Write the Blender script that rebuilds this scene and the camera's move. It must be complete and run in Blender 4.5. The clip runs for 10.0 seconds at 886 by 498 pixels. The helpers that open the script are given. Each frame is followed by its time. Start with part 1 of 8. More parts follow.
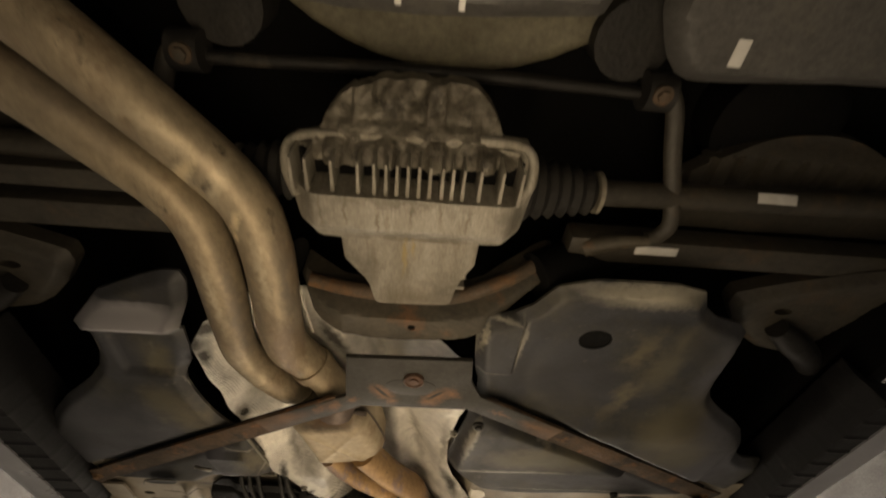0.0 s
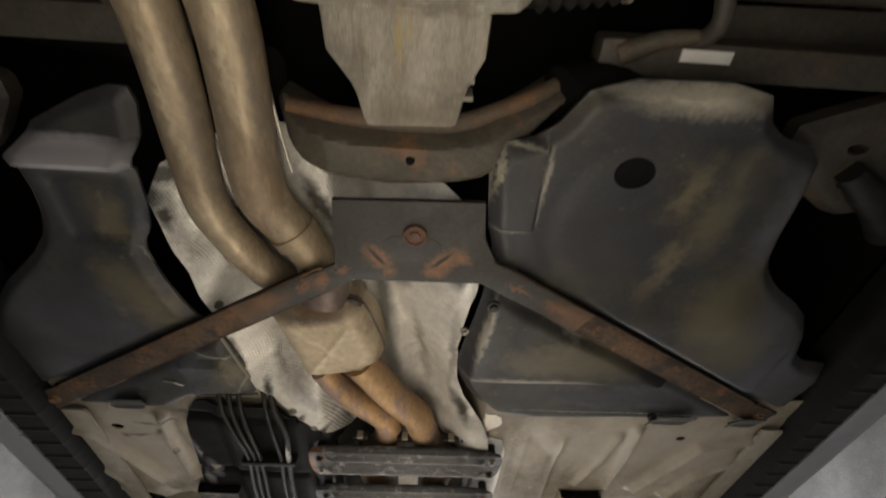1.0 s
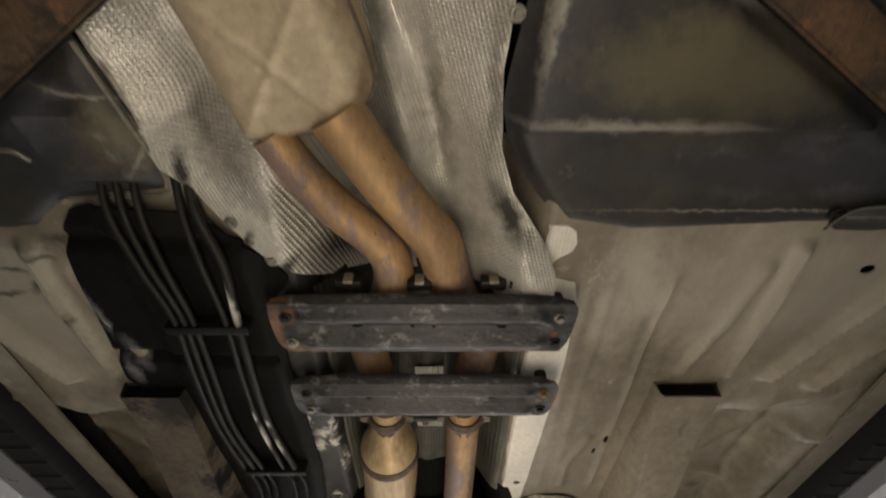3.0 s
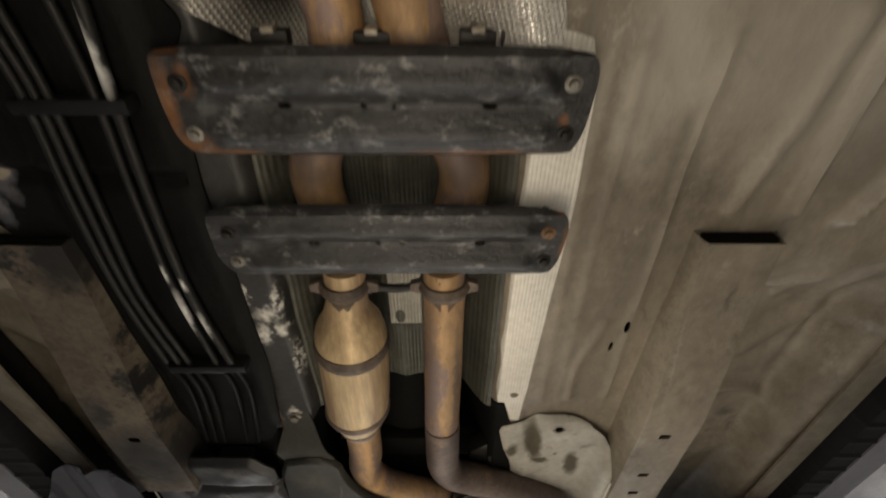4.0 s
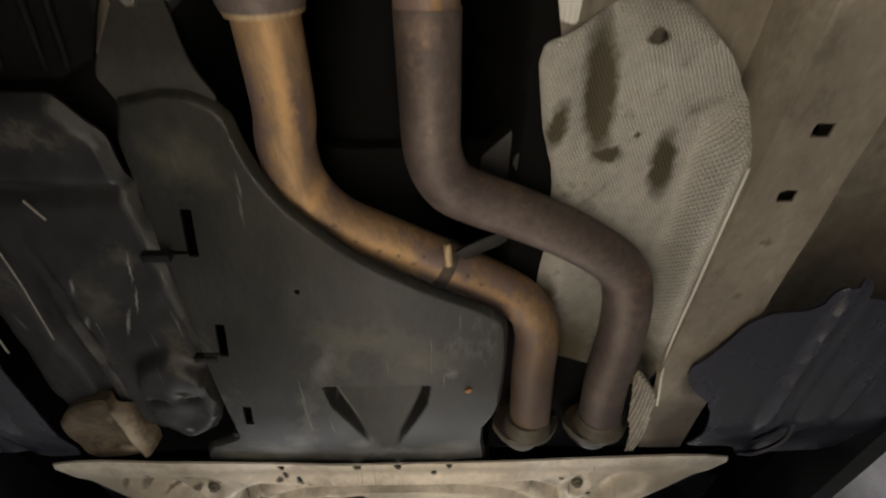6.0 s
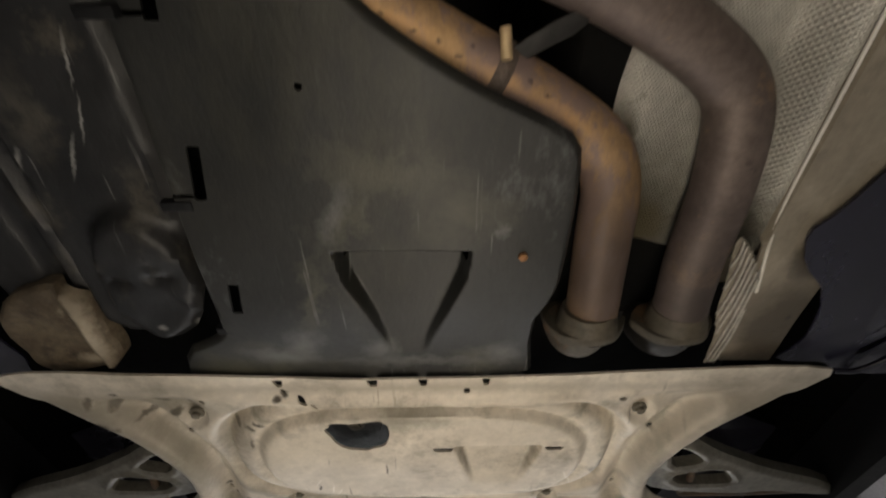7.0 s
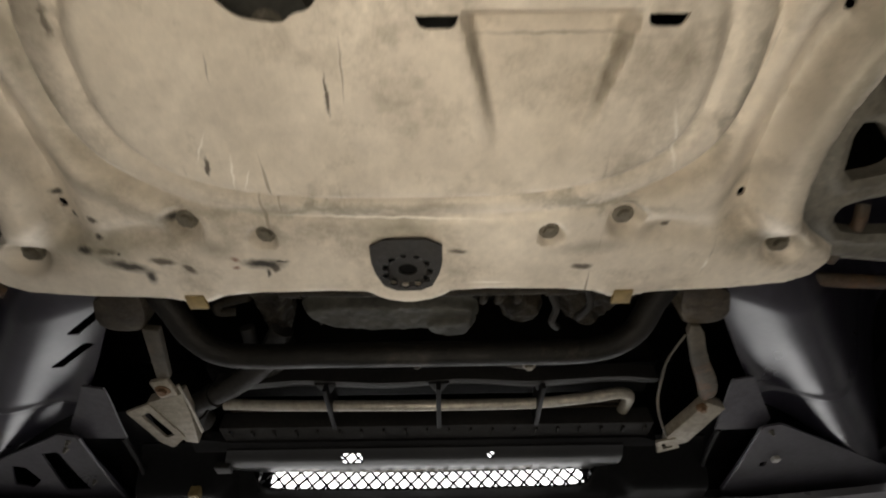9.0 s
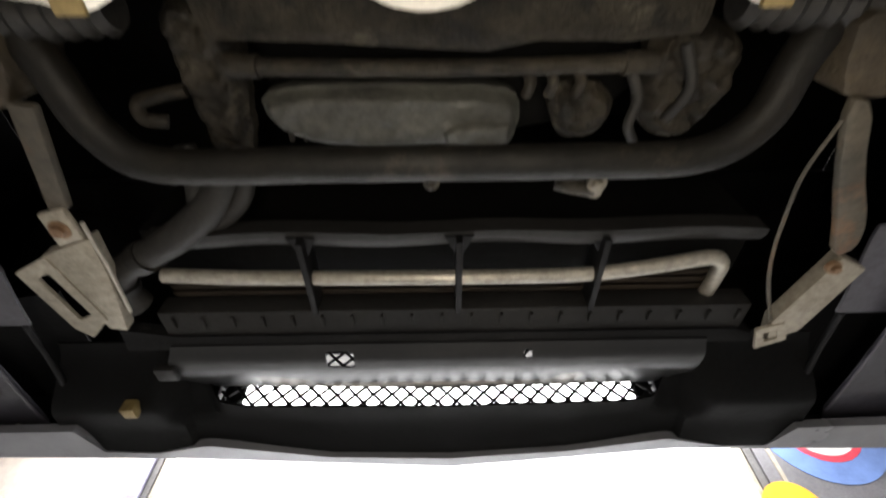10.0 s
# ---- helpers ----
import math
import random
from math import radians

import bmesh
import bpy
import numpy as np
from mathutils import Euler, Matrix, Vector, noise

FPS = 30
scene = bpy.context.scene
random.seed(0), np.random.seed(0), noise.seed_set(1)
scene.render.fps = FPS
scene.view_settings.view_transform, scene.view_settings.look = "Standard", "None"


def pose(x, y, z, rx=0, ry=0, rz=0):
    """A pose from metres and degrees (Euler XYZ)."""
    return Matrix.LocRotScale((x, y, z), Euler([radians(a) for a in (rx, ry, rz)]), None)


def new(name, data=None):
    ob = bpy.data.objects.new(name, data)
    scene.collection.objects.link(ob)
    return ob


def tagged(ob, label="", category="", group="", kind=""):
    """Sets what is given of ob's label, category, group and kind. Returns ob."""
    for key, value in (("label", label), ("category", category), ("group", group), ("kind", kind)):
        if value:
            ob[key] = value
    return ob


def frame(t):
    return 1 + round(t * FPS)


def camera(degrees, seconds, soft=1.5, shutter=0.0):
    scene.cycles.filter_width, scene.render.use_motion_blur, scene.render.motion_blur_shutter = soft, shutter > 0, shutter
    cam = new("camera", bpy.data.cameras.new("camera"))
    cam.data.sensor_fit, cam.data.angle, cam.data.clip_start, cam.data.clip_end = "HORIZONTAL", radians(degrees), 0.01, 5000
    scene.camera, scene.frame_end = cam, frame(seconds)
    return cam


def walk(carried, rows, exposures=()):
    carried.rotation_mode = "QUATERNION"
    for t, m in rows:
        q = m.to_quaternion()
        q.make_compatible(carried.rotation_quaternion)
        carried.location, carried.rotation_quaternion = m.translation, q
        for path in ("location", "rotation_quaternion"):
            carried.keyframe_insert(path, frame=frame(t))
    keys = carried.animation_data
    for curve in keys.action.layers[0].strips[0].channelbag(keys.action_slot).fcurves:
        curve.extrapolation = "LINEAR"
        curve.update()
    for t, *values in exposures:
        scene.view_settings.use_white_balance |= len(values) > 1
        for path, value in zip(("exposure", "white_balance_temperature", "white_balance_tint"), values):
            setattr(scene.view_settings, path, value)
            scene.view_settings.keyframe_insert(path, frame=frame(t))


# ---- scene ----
from collections import defaultdict

cam = camera(88.7, 10.0, soft=2.0, shutter=0.35)
METRES, EYE, TILT, LEAN, TURN = 3.4, 1.45, 50.0, 0.0, -5.0
ROWS = [
    (0.0, 0.0, 0.0, 0.0, 0.0, 0.0, 0.0),
    (0.5, 0.0034, 0.0241, -0.0491, 0.22, 1.63, 0.59),
    (1.0, -0.0014, 0.0449, -0.0893, 0.64, 2.06, 1.26),
    (1.5, -0.0034, 0.0912, -0.1186, 1.3, 2.26, 1.97),
    (2.0, -0.0091, 0.1239, -0.1341, 1.97, 2.32, 2.63),
    (2.5, -0.0155, 0.1456, -0.1689, 2.46, 2.22, 3.35),
    (4.0, -0.0116, 0.2391, -0.2892, 2.65, 2.15, 3.95),
    (4.5, -0.0217, 0.2787, -0.3261, 2.69, 1.83, 4.04),
    (5.0, -0.0273, 0.3109, -0.3691, 2.71, 1.74, 4.13),
    (5.5, -0.0273, 0.3536, -0.4229, 2.74, 1.9, 4.23),
    (6.0, -0.0264, 0.3835, -0.4614, 2.61, 2.03, 4.22),
    (7.5, -0.0596, 0.466, -0.5571, 2.59, 1.65, 4.24),
    (8.0, -0.0542, 0.503, -0.6017, 2.61, 1.5, 4.32),
    (8.5, -0.0503, 0.5265, -0.6425, 2.78, 1.65, 4.49),
    (9.0, -0.0646, 0.5577, -0.6719, 2.93, 1.69, 4.56),
    (9.5, -0.0759, 0.5932, -0.7012, 2.86, 1.75, 4.6),
    (10.0, -0.0825, 0.6288, -0.7443, 2.97, 1.56, 4.7),
]

# a dim hall with added ceiling battens and a bright glazed front; an added light bar shines up under the raised car
STOPS = [(0.0, -0.45, 8600, 12), (0.25, -0.4, 7400, 11), (0.6, -0.3, 6500, 10), (1.0, -0.3, 6600, 10), (2.0, -0.33, 6800, 10), (2.7, -0.53, 6850, 10), (4.0, -0.62, 6850, 10), (5.0, -0.76, 6700, 10), (6.0, -0.79, 6650, 10), (7.3, -0.75, 6600, 10), (7.6, -0.72, 6600, 10), (8.0, -0.66, 6700, 10), (8.5, -0.72, 6750, 10), (9.0, -0.66, 6750, 10), (9.5, -0.33, 6700, 10), (10.0, 0.55, 6600, 10)]
walk(cam, [(t, pose(0, 0, EYE, TILT, LEAN, TURN) @ pose(METRES * x, METRES * y, METRES * z, 90 + pitch, roll, yaw)) for t, x, y, z, yaw, pitch, roll in ROWS], STOPS)

# ---- world and lamps ----
LAMP_WATTS, LAMP_TINT, GLOW = 36.0, (0.94, 0.95, 1.0), 5.0
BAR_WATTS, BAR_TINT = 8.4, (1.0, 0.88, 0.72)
world = bpy.data.worlds.new("world")
scene.world = world
world.use_nodes = True
world.node_tree.nodes["Background"].inputs[0].default_value = (0.5, 0.46, 0.4, 1)
world.node_tree.nodes["Background"].inputs[1].default_value = 0.02
# unseen ceiling battens added to light the hall; front pair boosted for the posters
for lx in (-2.9, 2.9):
    for ly in (-2.0, 1.6, 6.15):
        lamp = bpy.data.lights.new("added_tube_lamp", "AREA")
        lamp.shape, lamp.size, lamp.size_y, lamp.energy, lamp.color = "RECTANGLE", 0.3, 2.4, LAMP_WATTS * (3.5 if ly > 5 else 1.0), LAMP_TINT
        new("added_tube_lamp", lamp).matrix_world = pose(lx, ly, 4.38)
# unseen bar lamp below the car, standing in for a light carried along
bar = bpy.data.lights.new("added_bar_lamp", "AREA")
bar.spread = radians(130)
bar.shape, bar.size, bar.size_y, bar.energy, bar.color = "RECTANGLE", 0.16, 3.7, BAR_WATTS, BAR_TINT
new("added_bar_lamp", bar).matrix_world = pose(0.03, 1.6, 1.215, 180)


# ---- materials ----
def ramp(nt, src, a, b, ca=(0, 0, 0, 1), cb=(1, 1, 1, 1)):
    n = nt.nodes.new("ShaderNodeValToRGB")
    n.color_ramp.elements[0].position, n.color_ramp.elements[1].position = a, b
    n.color_ramp.elements[0].color, n.color_ramp.elements[1].color = ca, cb
    nt.links.new(src, n.inputs[0])
    return n.outputs[0]


def noisy(nt, co, scale, stretch=(1, 1, 1), detail=5.0, rough=0.6, shift=0.0, turn=0.0):
    m = nt.nodes.new("ShaderNodeMapping")
    m.inputs["Scale"].default_value = stretch
    m.inputs["Location"].default_value = (shift, shift * 1.7, shift * 0.6)
    m.inputs["Rotation"].default_value = (0, 0, turn)
    nt.links.new(co, m.inputs[0])
    n = nt.nodes.new("ShaderNodeTexNoise")
    n.inputs["Scale"].default_value, n.inputs["Detail"].default_value, n.inputs["Roughness"].default_value = scale, detail, rough
    nt.links.new(m.outputs[0], n.inputs["Vector"])
    return n.outputs["Fac"]


def blend(nt, fac, a, b, kind="MIX"):
    n = nt.nodes.new("ShaderNodeMix")
    n.data_type, n.blend_type = "RGBA", kind
    for v, k in ((fac, 0), (a, 6), (b, 7)):
        if isinstance(v, (int, float)):
            n.inputs[k].default_value = v
        elif isinstance(v, tuple):
            n.inputs[k].default_value = (*v[:3], 1)
        else:
            nt.links.new(v, n.inputs[k])
    return n.outputs[2]


def surf(name, c1, c2, rough=(0.45, 0.7), metal=0.0, scale=7.0, fine=90.0, bump=0.25, stain=None, stain_at=(0.56, 0.66), stain_scale=9.0,
         stretch=(1, 1, 1), pattern="", pitch=0.006, depth=0.6, stain2=None, stain2_at=(0.62, 0.7), stain2_scale=22.0, contrast=0.35, shift=0.0, turn=0.0, coat=0.0, smear=0.22, spec=0.5, scratch=None):
    """A worn surface: two tones in broad clouds, a fine grain, up to two kinds of stain, and relief."""
    k = bpy.data.materials.new(name)
    k.use_nodes = True
    nt = k.node_tree
    p = nt.nodes["Principled BSDF"]
    co = nt.nodes.new("ShaderNodeTexCoord").outputs["Object"]
    broad = noisy(nt, co, scale, stretch, shift=shift, turn=turn)
    grain = noisy(nt, co, fine, stretch, 4.0, 0.7, shift, turn)
    col = blend(nt, ramp(nt, broad, 0.36, 0.64), c1, c2)
    lo = 1 - contrast
    col = blend(nt, 1.0, col, ramp(nt, grain, 0.3, 0.7, (lo, lo, lo, 1), (1 + contrast * 0.4,) * 3 + (1,)), "MULTIPLY")
    r = ramp(nt, broad, 0.3, 0.7, (rough[0],) * 3 + (1,), (rough[1],) * 3 + (1,))
    met = metal
    if stain:
        s = ramp(nt, noisy(nt, co, stain_scale, stretch, 10.0, 0.74, shift + 3.1, turn), *stain_at)
        col = blend(nt, s, col, stain)
        if metal > 0:
            met = ramp(nt, s, 0.0, 1.0, (metal,) * 3 + (1,), (metal * 0.25,) * 3 + (1,))
    m0, m1 = 1 - smear, 1 + smear * 0.6
    col = blend(nt, 1.0, col, ramp(nt, noisy(nt, co, 2.6, (1, 0.7, 1), 7.0, 0.68, shift + 5.3, 0.6), 0.38, 0.62, (m0, m0, m0, 1), (m1, m1, m1, 1)), "MULTIPLY")
    if stain2:
        s2 = ramp(nt, noisy(nt, co, stain2_scale, stretch, 9.0, 0.76, shift + 7.7, turn), *stain2_at)
        col = blend(nt, s2, col, stain2)
    if scratch:
        for k2, (st, tn) in enumerate((((11, 0.7, 1), 0.5),)):
            line = ramp(nt, noisy(nt, co, 9.0, st, 3.0, 0.5, shift + 2.2 + k2, tn), 0.66, 0.7)
            here = ramp(nt, noisy(nt, co, 4.0, (1, 1, 1), 4.0, 0.6, shift + 9.1 + k2, 0.0), 0.5, 0.62)
            both = nt.nodes.new("ShaderNodeMath")
            both.operation = "MULTIPLY"
            nt.links.new(line, both.inputs[0])
            nt.links.new(here, both.inputs[1])
            col = blend(nt, both.outputs[0], col, scratch)
    nt.links.new(col, p.inputs["Base Color"])
    nt.links.new(r, p.inputs["Roughness"])
    if isinstance(met, float):
        p.inputs["Metallic"].default_value = met
    else:
        nt.links.new(met, p.inputs["Metallic"])
    p.inputs["Coat Weight"].default_value = coat
    p.inputs["Specular IOR Level"].default_value = spec
    b = nt.nodes.new("ShaderNodeBump")
    b.inputs["Strength"].default_value, b.inputs["Distance"].default_value = bump, 0.004
    nt.links.new(grain, b.inputs["Height"])
    out = b.outputs[0]
    b0 = nt.nodes.new("ShaderNodeBump")
    b0.inputs["Strength"].default_value, b0.inputs["Distance"].default_value = bump * 0.7, 0.02
    nt.links.new(broad, b0.inputs["Height"])
    nt.links.new(out, b0.inputs["Normal"])
    out = b0.outputs[0]
    if pattern:
        m = nt.nodes.new("ShaderNodeMapping")
        m.inputs["Rotation"].default_value = (0, 0, turn)
        nt.links.new(co, m.inputs[0])
        if pattern == "dots":
            # three crossing waves make rows of round dimples
            total = None
            for a in (0.0, math.pi / 3, 2 * math.pi / 3):
                t = nt.nodes.new("ShaderNodeMapping")
                t.inputs["Rotation"].default_value = (0, 0, a)
                nt.links.new(m.outputs[0], t.inputs[0])
                w = nt.nodes.new("ShaderNodeTexWave")
                w.wave_type, w.bands_direction = "BANDS", "X"
                w.inputs["Scale"].default_value, w.inputs["Distortion"].default_value = 0.314 / (pitch * 0.866), 0.0
                nt.links.new(t.outputs[0], w.inputs["Vector"])
                if total is None:
                    total = w.outputs["Fac"]
                else:
                    q = nt.nodes.new("ShaderNodeMath")
                    q.operation = "ADD"
                    nt.links.new(total, q.inputs[0])
                    nt.links.new(w.outputs["Fac"], q.inputs[1])
                    total = q.outputs[0]
            q = nt.nodes.new("ShaderNodeMath")
            q.operation = "DIVIDE"
            nt.links.new(total, q.inputs[0])
            q.inputs[1].default_value = 3.0
            h = ramp(nt, q.outputs[0], 0.3, 0.85)
        else:
            w = nt.nodes.new("ShaderNodeTexWave")
            w.wave_type, w.bands_direction = "BANDS", "X"
            w.inputs["Scale"].default_value, w.inputs["Distortion"].default_value = 0.314 / pitch, 0.6
            w.inputs["Detail Scale"].default_value = 0.3
            nt.links.new(m.outputs[0], w.inputs["Vector"])
            h = w.outputs["Fac"]
        b2 = nt.nodes.new("ShaderNodeBump")
        b2.inputs["Strength"].default_value, b2.inputs["Distance"].default_value = depth, 0.0025
        nt.links.new(h, b2.inputs["Height"])
        nt.links.new(out, b2.inputs["Normal"])
        out = b2.outputs[0]
    nt.links.new(out, p.inputs["Normal"])
    return k


def marks(k, colour, spots, wobble=0.02, fine=28.0, edge=0.55, lay=1.0):
    """Dirt, wear and painted light or shade with a place of their own on a material: ellipses (x, y, half length, half
    width, turn) with ragged edges.
    """
    nt = k.node_tree
    p = nt.nodes["Principled BSDF"]
    co = nt.nodes.new("ShaderNodeTexCoord").outputs["Object"]
    n = nt.nodes.new("ShaderNodeTexNoise")
    n.inputs["Scale"].default_value, n.inputs["Detail"].default_value, n.inputs["Roughness"].default_value = fine, 7.0, 0.7
    nt.links.new(co, n.inputs["Vector"])
    d = nt.nodes.new("ShaderNodeVectorMath")
    d.operation = "MULTIPLY_ADD"
    nt.links.new(n.outputs["Color"], d.inputs[0])
    d.inputs[1].default_value = (wobble * 2,) * 3
    c = nt.nodes.new("ShaderNodeVectorMath")
    c.operation = "SUBTRACT"
    nt.links.new(co, c.inputs[0])
    c.inputs[1].default_value = (wobble,) * 3
    nt.links.new(c.outputs[0], d.inputs[2])
    old = p.inputs["Base Color"].links[0].from_socket
    fac = None
    for x, y, rx, ry, a in spots:
        # each spot waits for the one before, which keeps the shader's memory small
        v = nt.nodes.new("ShaderNodeVectorMath")
        v.operation = "MULTIPLY_ADD"
        nt.links.new(old if fac is None else fac, v.inputs[0])
        v.inputs[1].default_value = (1e-9,) * 3
        nt.links.new(d.outputs[0], v.inputs[2])
        m = nt.nodes.new("ShaderNodeMapping")
        m.vector_type = "TEXTURE"
        m.inputs["Location"].default_value, m.inputs["Rotation"].default_value, m.inputs["Scale"].default_value = (x, y, 0), (0, 0, radians(a)), (rx, ry, 1000)
        nt.links.new(v.outputs[0], m.inputs[0])
        q = nt.nodes.new("ShaderNodeVectorMath")
        q.operation = "LENGTH"
        nt.links.new(m.outputs[0], q.inputs[0])
        s = nt.nodes.new("ShaderNodeMapRange")
        s.inputs[1].default_value, s.inputs[2].default_value, s.inputs[3].default_value, s.inputs[4].default_value = edge, 1.15, lay, 0.0
        nt.links.new(q.outputs["Value"], s.inputs[0])
        if fac is None:
            fac = s.outputs[0]
        else:
            w = nt.nodes.new("ShaderNodeMath")
            w.operation = "MAXIMUM"
            nt.links.new(fac, w.inputs[0])
            nt.links.new(s.outputs[0], w.inputs[1])
            fac = w.outputs[0]
    nt.links.new(blend(nt, fac, old, colour), p.inputs["Base Color"])


def glow(name, colour, strength):
    k = bpy.data.materials.new(name)
    k.use_nodes = True
    p = k.node_tree.nodes["Principled BSDF"]
    p.inputs["Base Color"].default_value = (0.8, 0.8, 0.8, 1)
    p.inputs["Emission Color"].default_value = (*colour, 1)
    p.inputs["Emission Strength"].default_value = strength
    return k


PAN = surf("dusty_tan_underseal", (0.33, 0.285, 0.22), (0.24, 0.205, 0.155), (0.3, 0.6), scale=5, fine=45, bump=0.3, stain=(0.13, 0.105, 0.075), stain_at=(0.56, 0.72), stain_scale=8, stain2=(0.46, 0.42, 0.34), stain2_at=(0.6, 0.72), stain2_scale=9, contrast=0.25, smear=0.3, stretch=(1, 0.6, 1))
SPLASH = surf("splashed_underseal", (0.1925, 0.159, 0.1172), (0.1339, 0.1088, 0.0837), (0.3, 0.6), stain=(0.022, 0.021, 0.02), stain_at=(0.52, 0.57), stain_scale=5, shift=2, spec=0.3)
COVER = surf("sooty_black_cover", (0.0039, 0.0039, 0.003575), (0.00715, 0.006825, 0.0065), (0.45, 0.75), fine=120, bump=0.3, stain=(0.0143, 0.013, 0.0104), stain_at=(0.6, 0.78), stain_scale=6, spec=0.1)
TANK = surf("grey_moulded_plastic", (0.02997, 0.03137, 0.03624), (0.0237, 0.02335, 0.0237), (0.4, 0.62), fine=140, bump=0.12, stain=(0.05227, 0.04809, 0.03276), stain_at=(0.48, 0.66), stain_scale=3.6, stain2=(0.136, 0.1232, 0.08925), stain2_at=(0.6, 0.74), stain2_scale=24, contrast=0.25, smear=0.4)
TANK_PALE = surf("scuffed_plastic_edge", (0.12, 0.115, 0.1), (0.2, 0.19, 0.155), (0.4, 0.6), fine=120, bump=0.2, stain=(0.3, 0.27, 0.2), stain_scale=20)
SHIELD = surf("dark_grey_undertray_plastic", (0.0103, 0.01077, 0.00936), (0.01405, 0.01405, 0.01217), (0.4, 0.65), fine=160, bump=0.15, stain=(0.03746, 0.03558, 0.02341), stain_at=(0.5, 0.7), stain_scale=5, stain2=(0.07956, 0.08194, 0.08194), stain2_at=(0.62, 0.74), stain2_scale=7, stretch=(0.765, 0.3443, 0.765), contrast=0.25, smear=0.4, scratch=(0.12, 0.12, 0.11))
OILY = surf("oily_black_plastic", (0.01105, 0.01105, 0.01173), (0.0204, 0.01955, 0.0187), (0.34, 0.56), fine=60, bump=0.3, stain=(0.07225, 0.06375, 0.04845), stain_at=(0.6, 0.72), stain_scale=11, stretch=(1, 0.5, 1), smear=0.4, scratch=(0.16, 0.155, 0.15))
LINER = surf("glossy_blue_black_liner", (0.008, 0.0075, 0.016), (0.014, 0.013, 0.03), (0.16, 0.34), fine=50, bump=0.05, spec=0.7, stain=(0.03, 0.029, 0.042), stain_at=(0.56, 0.78), stain_scale=5, stretch=(1, 0.4, 1))
BLACK = surf("matt_black_plastic", (0.007, 0.007, 0.0075), (0.012, 0.012, 0.013), (0.4, 0.65), fine=130, bump=0.15, stain=(0.05, 0.047, 0.043), stain_at=(0.62, 0.8), stain_scale=12, spec=0.18)
# near-black paint standing in for shade in gaps, holes and deep parts
VOID = surf("shade_black", (0.003, 0.003, 0.003), (0.006, 0.0057, 0.005), (0.7, 0.9), bump=0.3, spec=0.1)
RUST = surf("rusty_brown_steel", (0.12, 0.075, 0.045), (0.08, 0.058, 0.038), (0.6, 0.85), fine=110, bump=0.6, stain=(0.2, 0.095, 0.035), stain_at=(0.5, 0.66), stain_scale=12, stain2=(0.075, 0.07, 0.058), stain2_at=(0.48, 0.6), stain2_scale=6)
BRACE = surf("dusty_grey_brace_plate", (0.03468, 0.03324, 0.02818), (0.02673, 0.02529, 0.02095), (0.5, 0.75), fine=110, bump=0.2, stain=(0.07225, 0.05057, 0.0289), stain_at=(0.64, 0.78), stain_scale=9)
WELD = surf("orange_rust_weld", (0.36, 0.17, 0.05), (0.22, 0.10, 0.04), (0.7, 0.9), scale=30, fine=160, bump=0.7)
SUB = surf("dirty_subframe_steel", (0.09, 0.074, 0.05), (0.052, 0.046, 0.035), (0.5, 0.8), fine=90, bump=0.35, stain=(0.17, 0.085, 0.04), stain_at=(0.55, 0.68), stain_scale=8)
FOIL = surf("embossed_aluminium_foil", (0.93, 0.90, 0.83), (0.82, 0.79, 0.71), (0.32, 0.46), metal=0.7, scale=9, fine=60, bump=0.12, pattern="dots", pitch=0.0058, depth=1.15, stain=(0.2, 0.18, 0.14), stain_at=(0.6, 0.75), stain_scale=8, turn=0.3, contrast=0.15)
FOIL_RIB = surf("ribbed_aluminium_foil", (0.62, 0.6, 0.54), (0.5, 0.48, 0.42), (0.4, 0.6), metal=0.75, scale=6, fine=60, bump=0.1, pattern="ribs", pitch=0.0062, depth=0.7, stain=(0.17, 0.15, 0.11), stain_at=(0.6, 0.72), stain_scale=10, contrast=0.15)
FOIL_DIAG = surf("diagonally_ribbed_foil", (0.66, 0.63, 0.56), (0.52, 0.5, 0.43), (0.4, 0.6), metal=0.5, scale=6, fine=60, bump=0.1, pattern="dots", pitch=0.0046, depth=0.8, stain=(0.16, 0.14, 0.1), stain_at=(0.56, 0.66), stain_scale=8, turn=0.5, contrast=0.15)
# aluminium foil darkened for the shade inside the tunnel
FOIL_DULL = surf("shade_dark_foil", (0.10, 0.098, 0.076), (0.06, 0.059, 0.046), (0.45, 0.65), metal=0.4, scale=9, fine=60, bump=0.15, pattern="ribs", pitch=0.007, depth=0.3, stain=(0.05, 0.048, 0.04), stain_at=(0.5, 0.65), stain_scale=7)
WHITE_STRIP = surf("pale_ribbed_foil_strip", (0.86, 0.83, 0.75), (0.78, 0.745, 0.66), (0.45, 0.6), metal=0.2, scale=7, fine=80, bump=0.08, pattern="ribs", pitch=0.0058, depth=0.16, stain=(0.6, 0.55, 0.46), stain_at=(0.62, 0.8), contrast=0.12)
PIPE = surf("tan_exhaust_steel", (0.4324, 0.3542, 0.2438), (0.3036, 0.2392, 0.1564), (0.42, 0.58), metal=0.45, scale=7, fine=60, bump=0.14, stain=(0.184, 0.1288, 0.0782), stain_at=(0.5, 0.62), stain_scale=9, stain2=(0.10, 0.078, 0.055), stain2_at=(0.6, 0.68), stain2_scale=20, stretch=(1, 0.45, 1), contrast=0.35)
PIPE_HOT = surf("heat_tinted_exhaust_steel", (0.47, 0.295, 0.14), (0.36, 0.23, 0.125), (0.5, 0.66), metal=0.4, scale=6, fine=70, bump=0.14, stain=(0.22, 0.15, 0.125), stain_at=(0.49, 0.56), stain_scale=9, stain2=(0.085, 0.06, 0.05), stain2_at=(0.63, 0.67), stain2_scale=34, stretch=(1.5, 0.5, 1.5), contrast=0.3)
